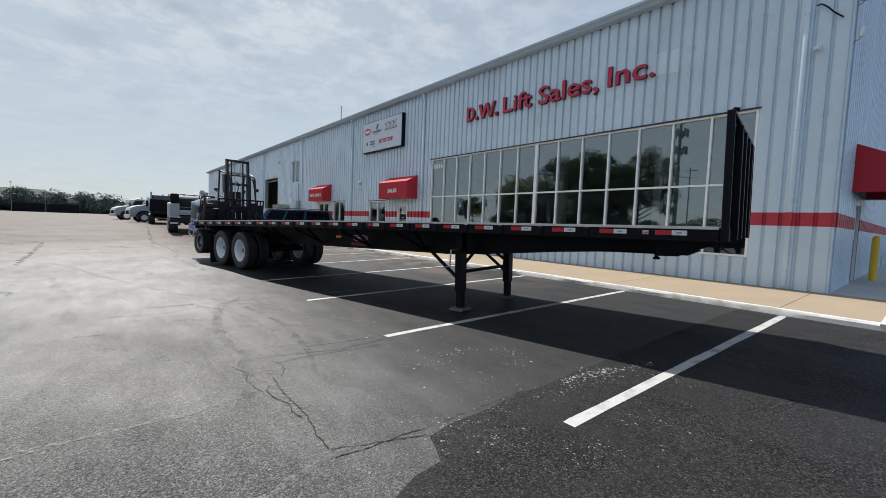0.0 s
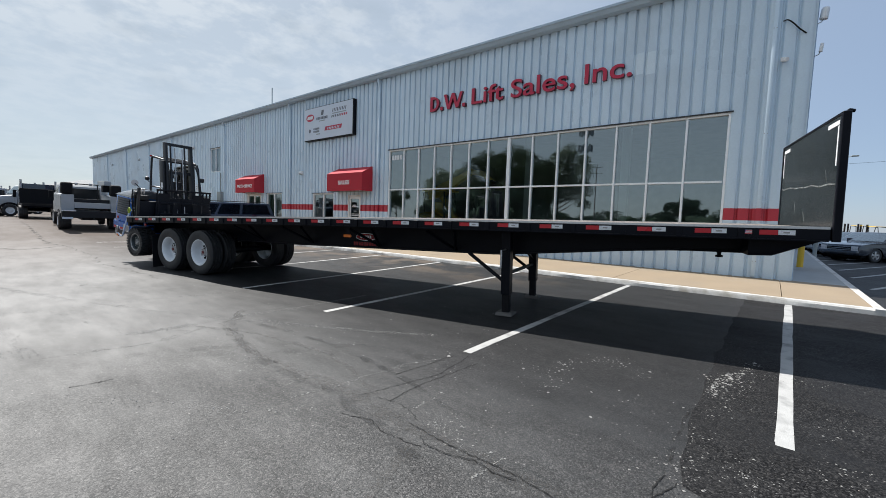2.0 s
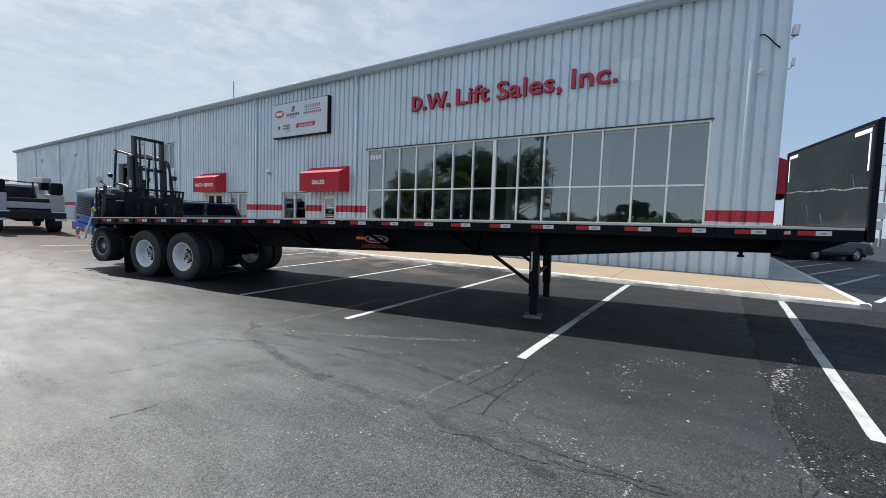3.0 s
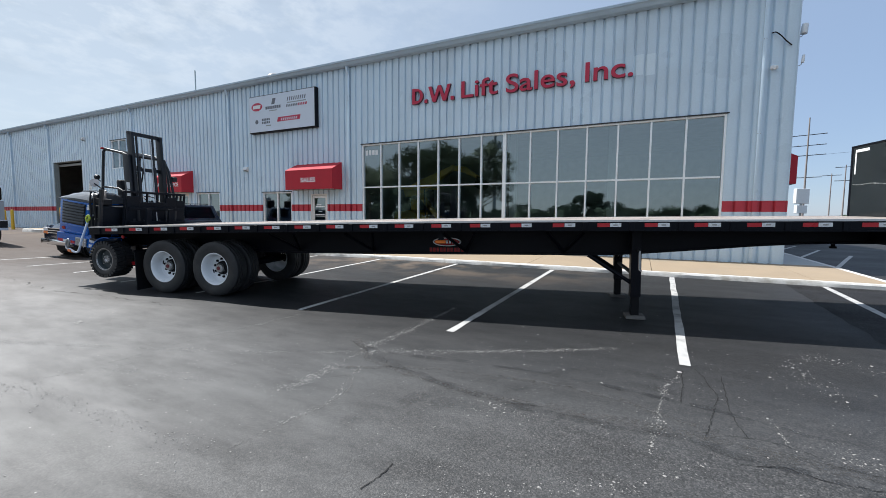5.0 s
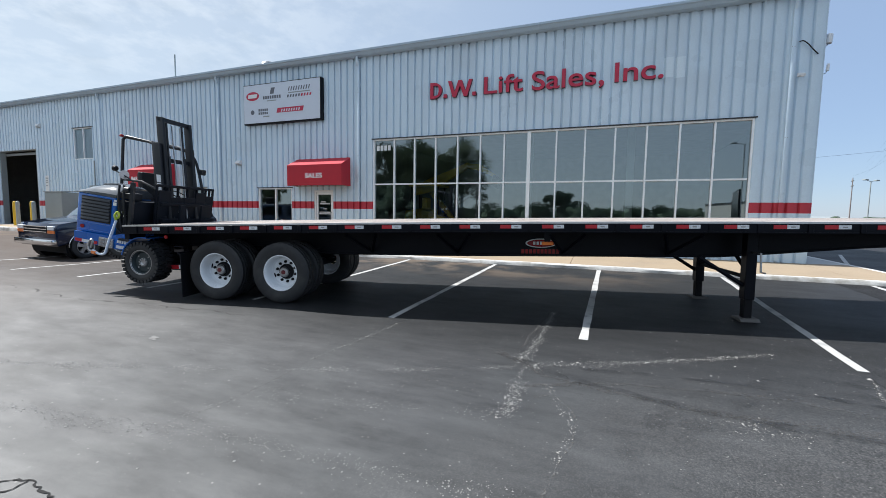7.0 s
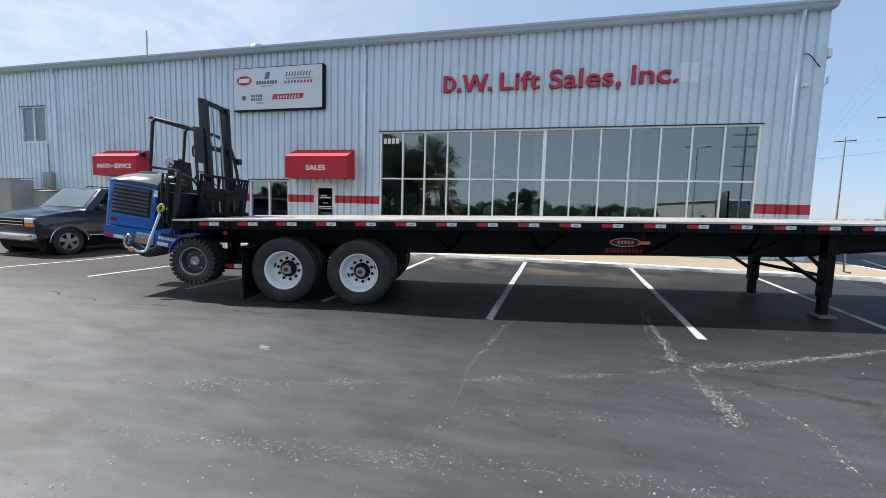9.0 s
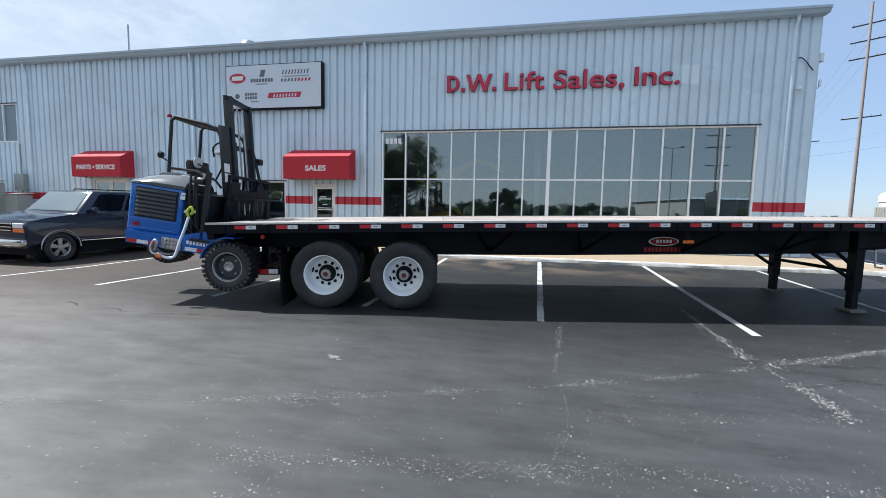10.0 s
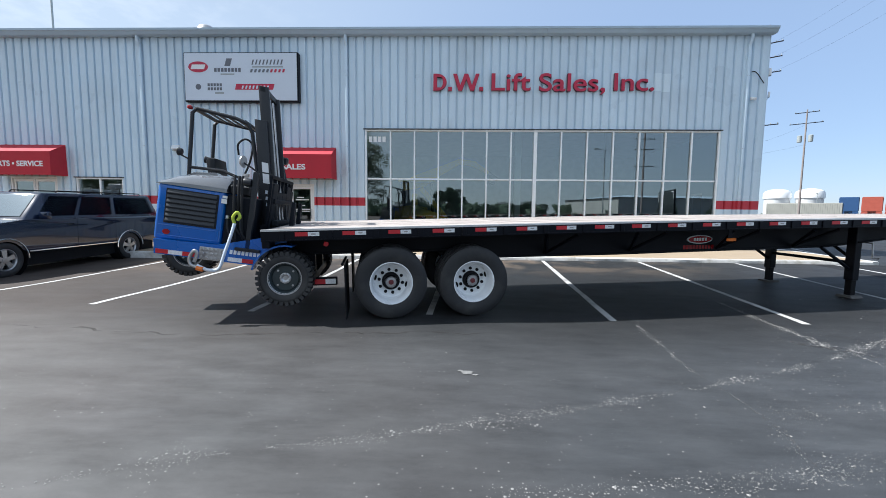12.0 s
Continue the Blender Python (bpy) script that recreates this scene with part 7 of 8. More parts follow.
def car(name, label, category, m, paint, L, W, H, wb, fo, r, hood, belt, cabin, pillars, top_in=0.14, chrome=False, rack=False, rim_mat=None, group=""):
    """A road car, nose to +y. cabin: y of windscreen foot, roof front, roof back, rear glass foot; pillars: shares along the side."""
    t = thing(name, label, category, m, group)
    y0, y1 = -L / 2, L / 2
    fa, ra = y1 - fo, y1 - fo - wb
    sill, R = 0.32 if H < 1.6 else 0.42, r * 1.2
    pts = [(y1 - 0.06, sill), (y1, sill + 0.12), (y1, hood - 0.18), (y1 - 0.10, hood - 0.05), (y1 - 0.5, hood + 0.01), (cabin[0], belt), (cabin[3], belt), (y0 + 0.06, belt - 0.06), (y0, belt - 0.25), (y0, sill + 0.12), (y0 + 0.06, sill)]
    for c in (ra, fa):
        pts += [(c + R * math.cos(a), r + R * math.sin(a)) for a in np.linspace(math.pi + 0.05, -0.05, 13) if r + R * math.sin(a) > sill - 0.02]
    b = bmesh.new()
    prism(b, pts, "x", -W / 2, W / 2, 0.06 if chrome else 0.04)
    body = part("body", b, paint, t)
    hb, ht = W / 2 - 0.05, W / 2 - 0.05 - top_in
    lo = [(-hb, cabin[0], belt - .01), (hb, cabin[0], belt - .01), (hb, cabin[3], belt - .01), (-hb, cabin[3], belt - .01)]
    hi = [(-ht, cabin[1], H), (ht, cabin[1], H), (ht, cabin[2], H), (-ht, cabin[2], H)]
    b = bmesh.new()
    vl, vh = [b.verts.new(p) for p in lo], [b.verts.new(p) for p in hi]
    b.faces.new(vh)
    for i in range(4):
        b.faces.new((vl[i], vl[(i + 1) % 4], vh[(i + 1) % 4], vh[i]))
    bmesh.ops.bevel(b, geom=[e for e in b.edges if not e.is_boundary], offset=0.05, segments=2, affect="EDGES", profile=0.5)
    part("cabin", b, paint, t)
    def pane(q, mx, my, nm):
        b = bmesh.new()
        face_pane(b, *q, mx, my, 0.012)
        part(nm, b, M_SCREENGLASS if nm == "windscreen" else M_CARGLASS, t)
    pane((lo[1], lo[0], hi[0], hi[1]), 0.07, 0.10, "windscreen")
    pane((lo[3], lo[2], hi[2], hi[3]), 0.10, 0.14, "rear_window")
    mixp = lambda p, q, s: tuple(p[i] + (q[i] - p[i]) * s for i in range(3))
    for side in (0, 1):
        lf, lb, hf, hbk = (lo[0], lo[3], hi[0], hi[3]) if side == 0 else (lo[1], lo[2], hi[1], hi[2])
        for s0, s1 in zip(pillars, pillars[1:]):
            q = (mixp(lf, lb, s0), mixp(lf, lb, s1), mixp(hf, hbk, s1), mixp(hf, hbk, s0))
            if side == 0:
                q = (q[1], q[0], q[3], q[2])
            pane((q[1], q[0], q[3], q[2]), 0.05, 0.12, "side_window")
        sx = -1 if side == 0 else 1
        for s in pillars[1:-1]:
            y = lf[1] + (lb[1] - lf[1]) * s
            b = bmesh.new()
            box(b, min(sx * (W / 2 + .002), sx * (W / 2 + .02)), max(sx * (W / 2 + .002), sx * (W / 2 + .02)), y + 0.10, y + 0.26, belt - 0.16, belt - 0.13, 0.004)
            part("door_handle", b, M_BLACKM, t)
            b = bmesh.new()
            box(b, min(sx * (W / 2 - .01), sx * (W / 2 + .0015)), max(sx * (W / 2 - .01), sx * (W / 2 + .0015)), y - 0.004, y + 0.004, sill + 0.08, belt - 0.04)
            part("door_gap", b, M_BLACKM, t)
        b = bmesh.new()
        box(b, min(sx * (W / 2 - .02), sx * (W / 2 + .2)), max(sx * (W / 2 - .02), sx * (W / 2 + .2)), cabin[0] - 0.42, cabin[0] - 0.30, belt + 0.0, belt + 0.17, 0.03, 2)
        part("door_mirror", b, paint, t)
        b = bmesh.new()
        box(b, min(sx * W / 2, sx * (W / 2 + .012)), max(sx * W / 2, sx * (W / 2 + .012)), ra + R + .02, fa - R - .02, sill + 0.10, sill + 0.125, 0.004)
        part("side_moulding", b, M_CHROME if chrome else M_BLACKM, t)
        if chrome:
            for c in (ra, fa):
                b = bmesh.new()
                tube(b, [(sx * (W / 2 + .004), c + R * math.cos(a), r + R * math.sin(a)) for a in np.linspace(math.pi * 1.0, 0, 17)], 0.014, 6)
                part("arch_trim", b, M_CHROME, t)
        for c in (ra, fa):
            alloy(t, Matrix.Translation((sx * (W / 2 - 0.13), c, r)) @ Matrix.Rotation(radians(0 if sx < 0 else 180), 4, "Z"), r, 0.24, rim_mat or M_STEEL)
            b = bmesh.new()
            lathe(b, [(R * 0.99, 0), (R * 0.99, sx * -0.30), (0.05, sx * -0.30)], (sx * (W / 2 - 0.02), c, r), (1, 0, 0), 24)
            part("wheel_well", b, M_BLACKM, t)
    # nose and tail
    b = bmesh.new()
    box(b, -W * 0.30, W * 0.30, y1 - 0.02, y1 + 0.02, hood - 0.33, hood - 0.13, 0.01)
    gr = part("grille", b, M_BLACKM, t)
    for z in np.linspace(hood - 0.31, hood - 0.15, 3):
        b = bmesh.new()
        box(b, -W * 0.30, W * 0.30, y1 + 0.021, y1 + 0.032, z, z + 0.022)
        part("grille_bar", b, M_CHROME if chrome else M_STEEL, gr)
    for sx in (-1, 1):
        b = bmesh.new()
        box(b, min(sx * W * .31, sx * W * .47), max(sx * W * .31, sx * W * .47), y1 - 0.06, y1 + 0.016, hood - 0.24, hood - 0.12, 0.012)
        part("headlight", b, M_TAPEW, t)
        b = bmesh.new()
        box(b, min(sx * W * .31, sx * W * .48), max(sx * W * .31, sx * W * .48), y1 - 0.08, y1 + 0.013, hood - 0.34, hood - 0.25, 0.01)
        part("indicator", b, M_ORANGE if chrome else M_TAPEW, t)
        b = bmesh.new()
        box(b, min(sx * W * .38, sx * W * .485), max(sx * W * .38, sx * W * .485), y0 - 0.012, y0 + 0.1, belt - 0.42, belt - 0.12, 0.01)
        part("tail_light", b, M_REDLENS, t)
    for yy, s in ((y1, 1), (y0, -1)):
        b = bmesh.new()
        box(b, -W / 2 + .01, W / 2 - .01, yy + (-0.04 if s > 0 else -0.10), yy + (0.10 if s > 0 else 0.04), sill + 0.05, sill + 0.22, 0.03, 2)
        part("bumper", b, M_CHROME if chrome else paint, t)
    b = bmesh.new()
    box(b, -W / 2 + 0.12, W / 2 - 0.12, y0 + 0.3, y1 - 0.3, 0.20, sill + 0.05)
    part("underbody", b, M_BLACKM, t)
    b = bmesh.new()
    for sx in (-0.4, 0.4):
        box(b, sx - 0.24, sx + 0.24, cabin[1] - 1.05, cabin[1] - 0.9, belt - 0.5, belt + 0.32, 0.06, 2)
        box(b, sx - 0.24, sx + 0.24, cabin[1] - 1.0, cabin[1] - 0.45, belt - 0.5, belt - 0.3, 0.06, 2)
    part("seats", b, M_BLACKM, t)
    if rack:
        for sx in (-0.6, 0.6):
            b = bmesh.new()
            tube(b, [(sx, cabin[1] - 0.5, H + .005), (sx, cabin[1] - 0.55, H + .05), (sx, cabin[2] + 0.2, H + .05), (sx, cabin[2] + 0.15, H + .005)], 0.015, 6)
            part("roof_rail", b, M_BLACKM, t)
    return t


def on_land(x, y, heading, lift=0.0):
    """A pose on the ground; heading: degrees from +y, counter-clockwise. It leans with the slope."""
    a = radians(heading)
    f, s = Vector((-math.sin(a), math.cos(a))), Vector((math.cos(a), math.sin(a)))
    fz, sz = land(x + f.x, y + f.y) - land(x - f.x, y - f.y), land(x + s.x, y + s.y) - land(x - s.x, y - s.y)
    return Matrix.Translation((x, y, land(x, y) + lift)) @ Matrix.Rotation(a, 4, "Z") @ Matrix.Rotation(math.atan(fz / 2), 4, "X") @ Matrix.Rotation(-math.atan(sz / 2), 4, "Y")


SUV_ARGS = dict(L=5.47, W=1.95, H=1.87, wb=3.37, fo=0.77, r=0.385, hood=1.15, belt=1.255, cabin=(1.52, 0.92, -2.46, -2.66), pillars=(0.05, 0.30, 0.58, 0.97), top_in=0.16)
car("suv", "dark navy full-size estate SUV parked in a stall", "car", on_land(7.62, 23.05, 90), M_NAVY, chrome=True, rack=True, **SUV_ARGS)
SEDAN = dict(L=4.85, W=1.83, H=1.46, wb=2.80, fo=0.95, r=0.335, hood=0.86, belt=0.96, cabin=(1.02, 0.25, -1.15, -1.95), pillars=(0.10, 0.46, 0.90), top_in=0.22)
for i, (paint_, shade_) in enumerate(((M_GREYCAR, "dark grey"), (M_SILVERCAR, "silver"), (M_SILVERCAR, "silver"), (M_NAVY, "dark blue"), (M_SILVERCAR, "silver"))):
    car("sedan", f"{shade_} sedan parked in the south lot", "car", on_land(29.0 + 2.9 * i, -2.4 + 0.12 * i, 44), paint_, group="cars in the south lot", **SEDAN)


def truck_wheels(t, xs, ys, r=0.48, rim_mat=None):
    for y, dual in ys:
        for sx in (-1, 1):
            m = Matrix.Translation((sx * xs, y, r)) @ Matrix.Rotation(radians(0 if sx < 0 else 180), 4, "Z")
            ty = part("tyre", tyre_bm(r * 0.57, r, 0.27 if not dual else 0.5, 28), M_TYRE, t, m=m)
            b = bmesh.new()
            w = 0.13 if not dual else 0.24
            lathe(b, [(r * 0.58, -w), (r * 0.54, -w * 0.95), (r * 0.5, -w * 0.5), (r * 0.28, -w * 0.45), (r * 0.26, -w * 0.95), (0, -w)], (0, 0, 0), (1, 0, 0), 24)
            part("rim", b, rim_mat or M_RIM, ty)


def service_truck(m):
    """White utility truck with side lockers and a crane, nose to +y; the tail is at y = 0."""
    t = thing("service_truck", "white utility service truck with black lockers and a crane", "truck", m)
    truck_wheels(t, 1.0, ((1.3, True), (5.0, False)), 0.42)
    b = bmesh.new()
    box(b, -0.45, 0.45, 0.1, 6.2, 0.55, 0.80)
    part("chassis", b, M_BLACKM, t)
    for sx in (-1, 1):
        q = (min(sx * 0.72, sx * 1.2), max(sx * 0.72, sx * 1.2))
        b = bmesh.new()
        prism(b, [(0.25, 0.85), (0.75, 0.85), (0.82, 0.98), (1.3, 1.05), (1.78, 0.98), (1.85, 0.85), (3.4, 0.85), (3.4, 1.80), (0.25, 1.80)], "x", *q, 0.015)
        lk = part("side_locker", b, M_TRUCKWHITE, t)
        for y in (0.30, 1.0, 1.9, 2.65):
            b = bmesh.new()
            x = sx * 1.203
            box(b, min(x, x + sx * .012), max(x, x + sx * .012), y, y + 0.62, 1.12, 1.74, 0.004)
            part("locker_door", b, M_TRUCKWHITE, lk)
        b = bmesh.new()
        box(b, q[0], q[1], 0.235, 0.248, 1.0, 1.72, 0.004)
        part("locker_end", b, M_TRUCKWHITE, lk)
        b = bmesh.new()
        box(b, q[0] + .14, q[1] - .14, 0.215, 0.234, 0.92, 1.0, 0.006)
        part("tail_light", b, M_REDLENS, lk)
        b = bmesh.new()
        box(b, sx * 0.96 - 0.22, sx * 0.96 + 0.22, 0.3, 0.95, 1.802, 2.40, 0.10, 3)
        part("tool_box", b, M_BLACKM, t, "black tool box")
    b = bmesh.new()
    box(b, -0.715, 0.715, 0.3, 3.4, 1.08, 1.14)
    part("load_floor", b, M_BLACKM, t)
    b = bmesh.new()
    box(b, -0.715, 0.715, 0.25, 0.30, 1.14, 1.42, 0.01)
    part("tailgate", b, M_TRUCKWHITE, t)
    b = bmesh.new()
    box(b, -1.2, 1.2, -0.1, 0.2, 0.66, 1.02, 0.02)
    bp = part("rear_bumper", b, M_MACHINE, t)
    for x in (-1.0, 1.0):
        b = bmesh.new()
        box(b, x - 0.2, x + 0.2, -0.115, -0.102, 0.60, 0.70, 0.01)
        part("bumper_panel", b, M_SIGNFACE, bp)
    b = bmesh.new()
    tube(b, [(0.8, 2.6, 1.80), (0.8, 2.6, 2.45)], 0.14, 12)
    box(b, 0.55, 0.85, 0.9, 2.9, 2.35, 2.60, 0.02)
    part("crane", b, M_TRUCKWHITE, t)
    b = bmesh.new()
    box(b, 0.50, 0.95, 1.0, 1.4, 2.0, 2.36, 0.03)
    part("winch", b, M_BLACKM, t)
    b = bmesh.new()
    box(b, -0.70, 0.70, 0.42, 0.50, 1.14, 1.60, 0.01)
    part("tool_rack", b, M_MACHINE, t)
    for x in (-0.62, 0.62):
        b = bmesh.new()
        tube(b, [(x, 3.38, 1.1), (x, 3.38, 2.36)], 0.03, 8)
        part("rack_post", b, M_MACHINE, t)
    b = bmesh.new()
    tube(b, [(-0.66, 3.38, 2.36), (0.66, 3.38, 2.36)], 0.03, 8)
    part("rack_bar", b, M_MACHINE, t)
    for x in (-0.3, 0.3):
        b = bmesh.new()
        box(b, x - 0.07, x + 0.07, 3.30, 3.37, 2.30, 2.42, 0.02)
        part("work_lamp", b, M_STEEL, t)
    for x in (-0.95, 0.95):
        b = bmesh.new()
        box(b, x - 0.27, x + 0.27, -0.125, -0.104, 0.985, 1.03, 0.006)
        part("bumper_strip", b, M_WHITE, bp)
    b = bmesh.new()
    tube(b, [(0.0, -0.08, 0.62), (0.0, -0.30, 0.62)], 0.045, 10)
    part("tow_hitch", b, M_MACHINE, bp)
    # cab and bonnet
    b = bmesh.new()
    prism(b, [(3.5, 0.7), (5.4, 0.7), (6.5, 0.72), (6.5, 1.30), (5.35, 1.50), (4.85, 2.25), (3.6, 2.28), (3.5, 2.2)], "x", -1.0, 1.0, 0.05)
    part("cab", b, M_TRUCKWHITE, t)
    b = bmesh.new()
    box(b, -0.72, 0.72, 3.475, 3.497, 1.55, 2.10, 0.01)
    part("rear_window", b, M_DARKPANE, t)
    for sx in (-1, 1):
        b = bmesh.new()
        prism(b, [(3.75, 1.5), (5.1, 1.5), (4.75, 2.12), (3.75, 2.12)], "x", min(sx * 1.0, sx * 1.012), max(sx * 1.0, sx * 1.012))
        part("side_window", b, M_DARKPANE, t)
        b = bmesh.new()
        box(b, sx * 1.2 - 0.1, sx * 1.2 + 0.1, 5.0, 5.1, 1.5, 1.9, 0.02)
        tube(b, [(sx * 0.98, 5.05, 1.6), (sx * 1.15, 5.05, 1.65)], 0.015, 6)
        part("door_mirror", b, M_BLACKM, t)


def day_cab(m, label="white conventional day-cab truck with a dark flat body", paint=M_TRUCKWHITE):
    """Truck, nose to +y, front bumper at y = 0."""
    t = thing("truck", label, "truck", m, "parked trucks")
    truck_wheels(t, 1.0, ((-1.15, False), (-5.6, True)), 0.50)
    b = bmesh.new()
    prism(b, [(0, 0.55), (0.05, 1.22), (-0.12, 1.50), (-0.6, 1.70), (-1.9, 1.90), (-1.9, 0.85), (-1.72, 0.85)] + [(-1.15 - 0.6 * math.cos(a), 0.5 + 0.6 * math.sin(a)) for a in np.linspace(0.55, math.pi - 0.55, 9)] + [(-0.58, 0.55)], "x", -1.0, 1.0, 0.05)
    part("bonnet", b, paint, t)
    b = bmesh.new()
    prism(b, [(-1.9, 0.85), (-1.9, 1.90), (-2.45, 2.66), (-2.75, 2.78), (-3.6, 2.75), (-3.65, 0.85)], "x", -1.08, 1.08, 0.06)
    cab = part("cab", b, paint, t, m=Matrix.Translation((0, 0.42, 0)))
    b = bmesh.new()
    face_pane(b, (1.0, -1.9, 1.92), (-1.0, -1.9, 1.92), (-0.92, -2.45, 2.64), (0.92, -2.45, 2.64), 0.05, 0.05, 0.02)
    part("windscreen", b, M_SCREENGLASS, cab)
    for sx in (-1, 1):
        b = bmesh.new()
        prism(b, [(-2.12, 1.80), (-2.50, 2.50), (-3.30, 2.55), (-3.30, 1.72), (-2.6, 1.72)], "x", min(sx * 1.08, sx * 1.095), max(sx * 1.08, sx * 1.095))
        part("side_window", b, M_DARKPANE, cab)
        b = bmesh.new()
        box(b, sx * 1.3 - 0.1, sx * 1.3 + 0.1, -1.9, -1.8, 1.65, 2.25, 0.02)
        tube(b, [(sx * 1.05, -1.9, 2.2), (sx * 1.28, -1.86, 2.2)], 0.015, 6)
        part("door_mirror", b, M_BLACKM, cab)
        b = bmesh.new()
        box(b, sx * 0.95 - 0.25, sx * 0.95 + 0.25, -3.5, -2.1, 0.5, 0.84, 0.04)
        part("fuel_tank", b, M_STEEL, t)
    for sx in (-1, 1):
        b = bmesh.new()
        for a, c in zip(np.linspace(0.2, math.pi - 0.2, 10), np.linspace(0.2, math.pi - 0.2, 10)[1:]):
            prism(b, [(-1.15 + r_ * math.cos(w), 0.5 + r_ * math.sin(w)) for r_, w in ((0.57, a), (0.70, a), (0.70, c), (0.57, c))], "x", min(sx * 0.98, sx * 1.10), max(sx * 0.98, sx * 1.10))
        part("wheel_arch", b, M_BLACKM, t)
        b = bmesh.new()
        for y in (-2.06, -3.36):
            box(b, min(sx * 1.08, sx * 1.0835), max(sx * 1.08, sx * 1.0835), y - 0.012, y + 0.012, 0.95, 1.72)
        box(b, min(sx * 1.08, sx * 1.0835), max(sx * 1.08, sx * 1.0835), -3.36, -2.06, 0.93, 0.95)
        part("door_gap", b, M_BLACKM, cab)
        b = bmesh.new()
        box(b, min(sx * 1.08, sx * 1.10), max(sx * 1.08, sx * 1.10), -3.26, -3.06, 1.52, 1.57, 0.006)
        part("door_handle", b, M_BLACKM, cab)
        b = bmesh.new()
        tube(b, [(sx * 1.0, -3.42, 0.7), (sx * 1.0, -3.42, 3.05)], 0.07, 10)
        part("exhaust_stack", b, M_STEEL, t)
        b = bmesh.new()
        box(b, min(sx * 0.62, sx * 0.97), max(sx * 0.62, sx * 0.97), -0.10, 0.055, 0.95, 1.15, 0.02)
        part("headlight", b, M_TAPEW, t)
        b = bmesh.new()
        for k in range(2):
            box(b, min(sx * 0.85, sx * 1.12), max(sx * 0.85, sx * 1.12), -2.9, -2.2, 0.42 + k * 0.28, 0.46 + k * 0.28, 0.004)
        part("step", b, M_STEEL, t)
    b = bmesh.new()
    box(b, -0.55, 0.55, -0.02, 0.062, 0.75, 1.18, 0.02)
    part("grille", b, M_BLACKM, t)
    b = bmesh.new()
    box(b, -1.1, 1.1, -7.4, -3.35, 0.95, 1.15, 0.01)
    box(b, -1.1, 1.1, -3.62, -3.52, 1.15, 2.35, 0.01)
    part("flat_body", b, M_BLACKM, t)
    b = bmesh.new()
    box(b, -1.15, 1.15, -0.05, 0.12, 0.45, 0.80, 0.03)
    part("bumper", b, M_CHROME, t)
    return t


service_truck(on_land(4.25, 28.9, -3))
day_cab(on_land(1.8, 53.5, 100))
day_cab(on_land(0.67, 67.0, 104))
day_cab(on_land(4.6, 51.8, -3), "dark flatbed truck parked with its tail to the yard", M_NAVY)


def yard_machine(m, label="yellow counterbalance forklift with a dark mast"):
    t = thing("yard_forklift", label, "forklift", m, "yellow machines")
    for sx in (-0.5, 0.5):
        for y, r in ((-0.7, 0.26), (0.7, 0.34)):
            part("tyre", tyre_bm(r * 0.5, r, 0.24, 22), M_TYRE, t, m=Matrix.Translation((sx, y, r)))
    b = bmesh.new()
    prism(b, [(-1.25, 0.4), (0.9, 0.3), (0.9, 0.7), (0.2, 0.8), (-0.1, 1.15), (-1.15, 1.2), (-1.3, 0.9)], "x", -0.55, 0.55, 0.05)
    part("body", b, M_YELLOW, t)
    for sx in (-0.5, 0.5):
        b = bmesh.new()
        tube(b, [(sx, -0.75, 1.15), (sx, -0.6, 2.15), (sx, 0.35, 2.2), (sx, 0.7, 0.75)], 0.035, 6)
        part("guard_post", b, M_BLACKM, t)
        b = bmesh.new()
        box(b, sx * 0.8 - 0.05, sx * 0.8 + 0.05, 1.02, 1.16, 0.15, 2.4)
        part("mast_channel", b, M_BLACKM, t)
        b = bmesh.new()
        prism(b, [(1.17, 0.8), (1.22, 0.8), (1.22, 0.2), (2.2, 0.16), (2.2, 0.13), (1.17, 0.13)], "x", sx * 0.6 - 0.05, sx * 0.6 + 0.05)
        part("fork", b, M_BLACKM, t)
    b = bmesh.new()
    box(b, -0.5, 0.5, -0.6, 0.35, 2.18, 2.24, 0.02)
    part("roof", b, M_YELLOW, t)
    return t


for x, y, h in ((55.5, 1.2, 60), (58.0, -0.2, 75), (57.0, -1.7, 20), (60.0, -3.2, 110), (59.0, -5.0, 60), (62.0, -6.6, 30)):
    yard_machine(on_land(x, y, h))


for x, y in ((24.5, 1.15), (25.0, 0.35)):
    b = bmesh.new()
    tube(b, [(0, 0, 0), (0, 0, 1.02)], 0.08, 14)
    lathe(b, [(0.08, 1.02), (0.06, 1.06), (0, 1.075)], (0, 0, 0), (0, 0, 1), 14)
    solid("guard_post", b, M_GREYBOX, "short grey steel guard post at the lot edge", "bollard", m=Matrix.Translation((x, y, land(x, y))), group="grey guard posts")


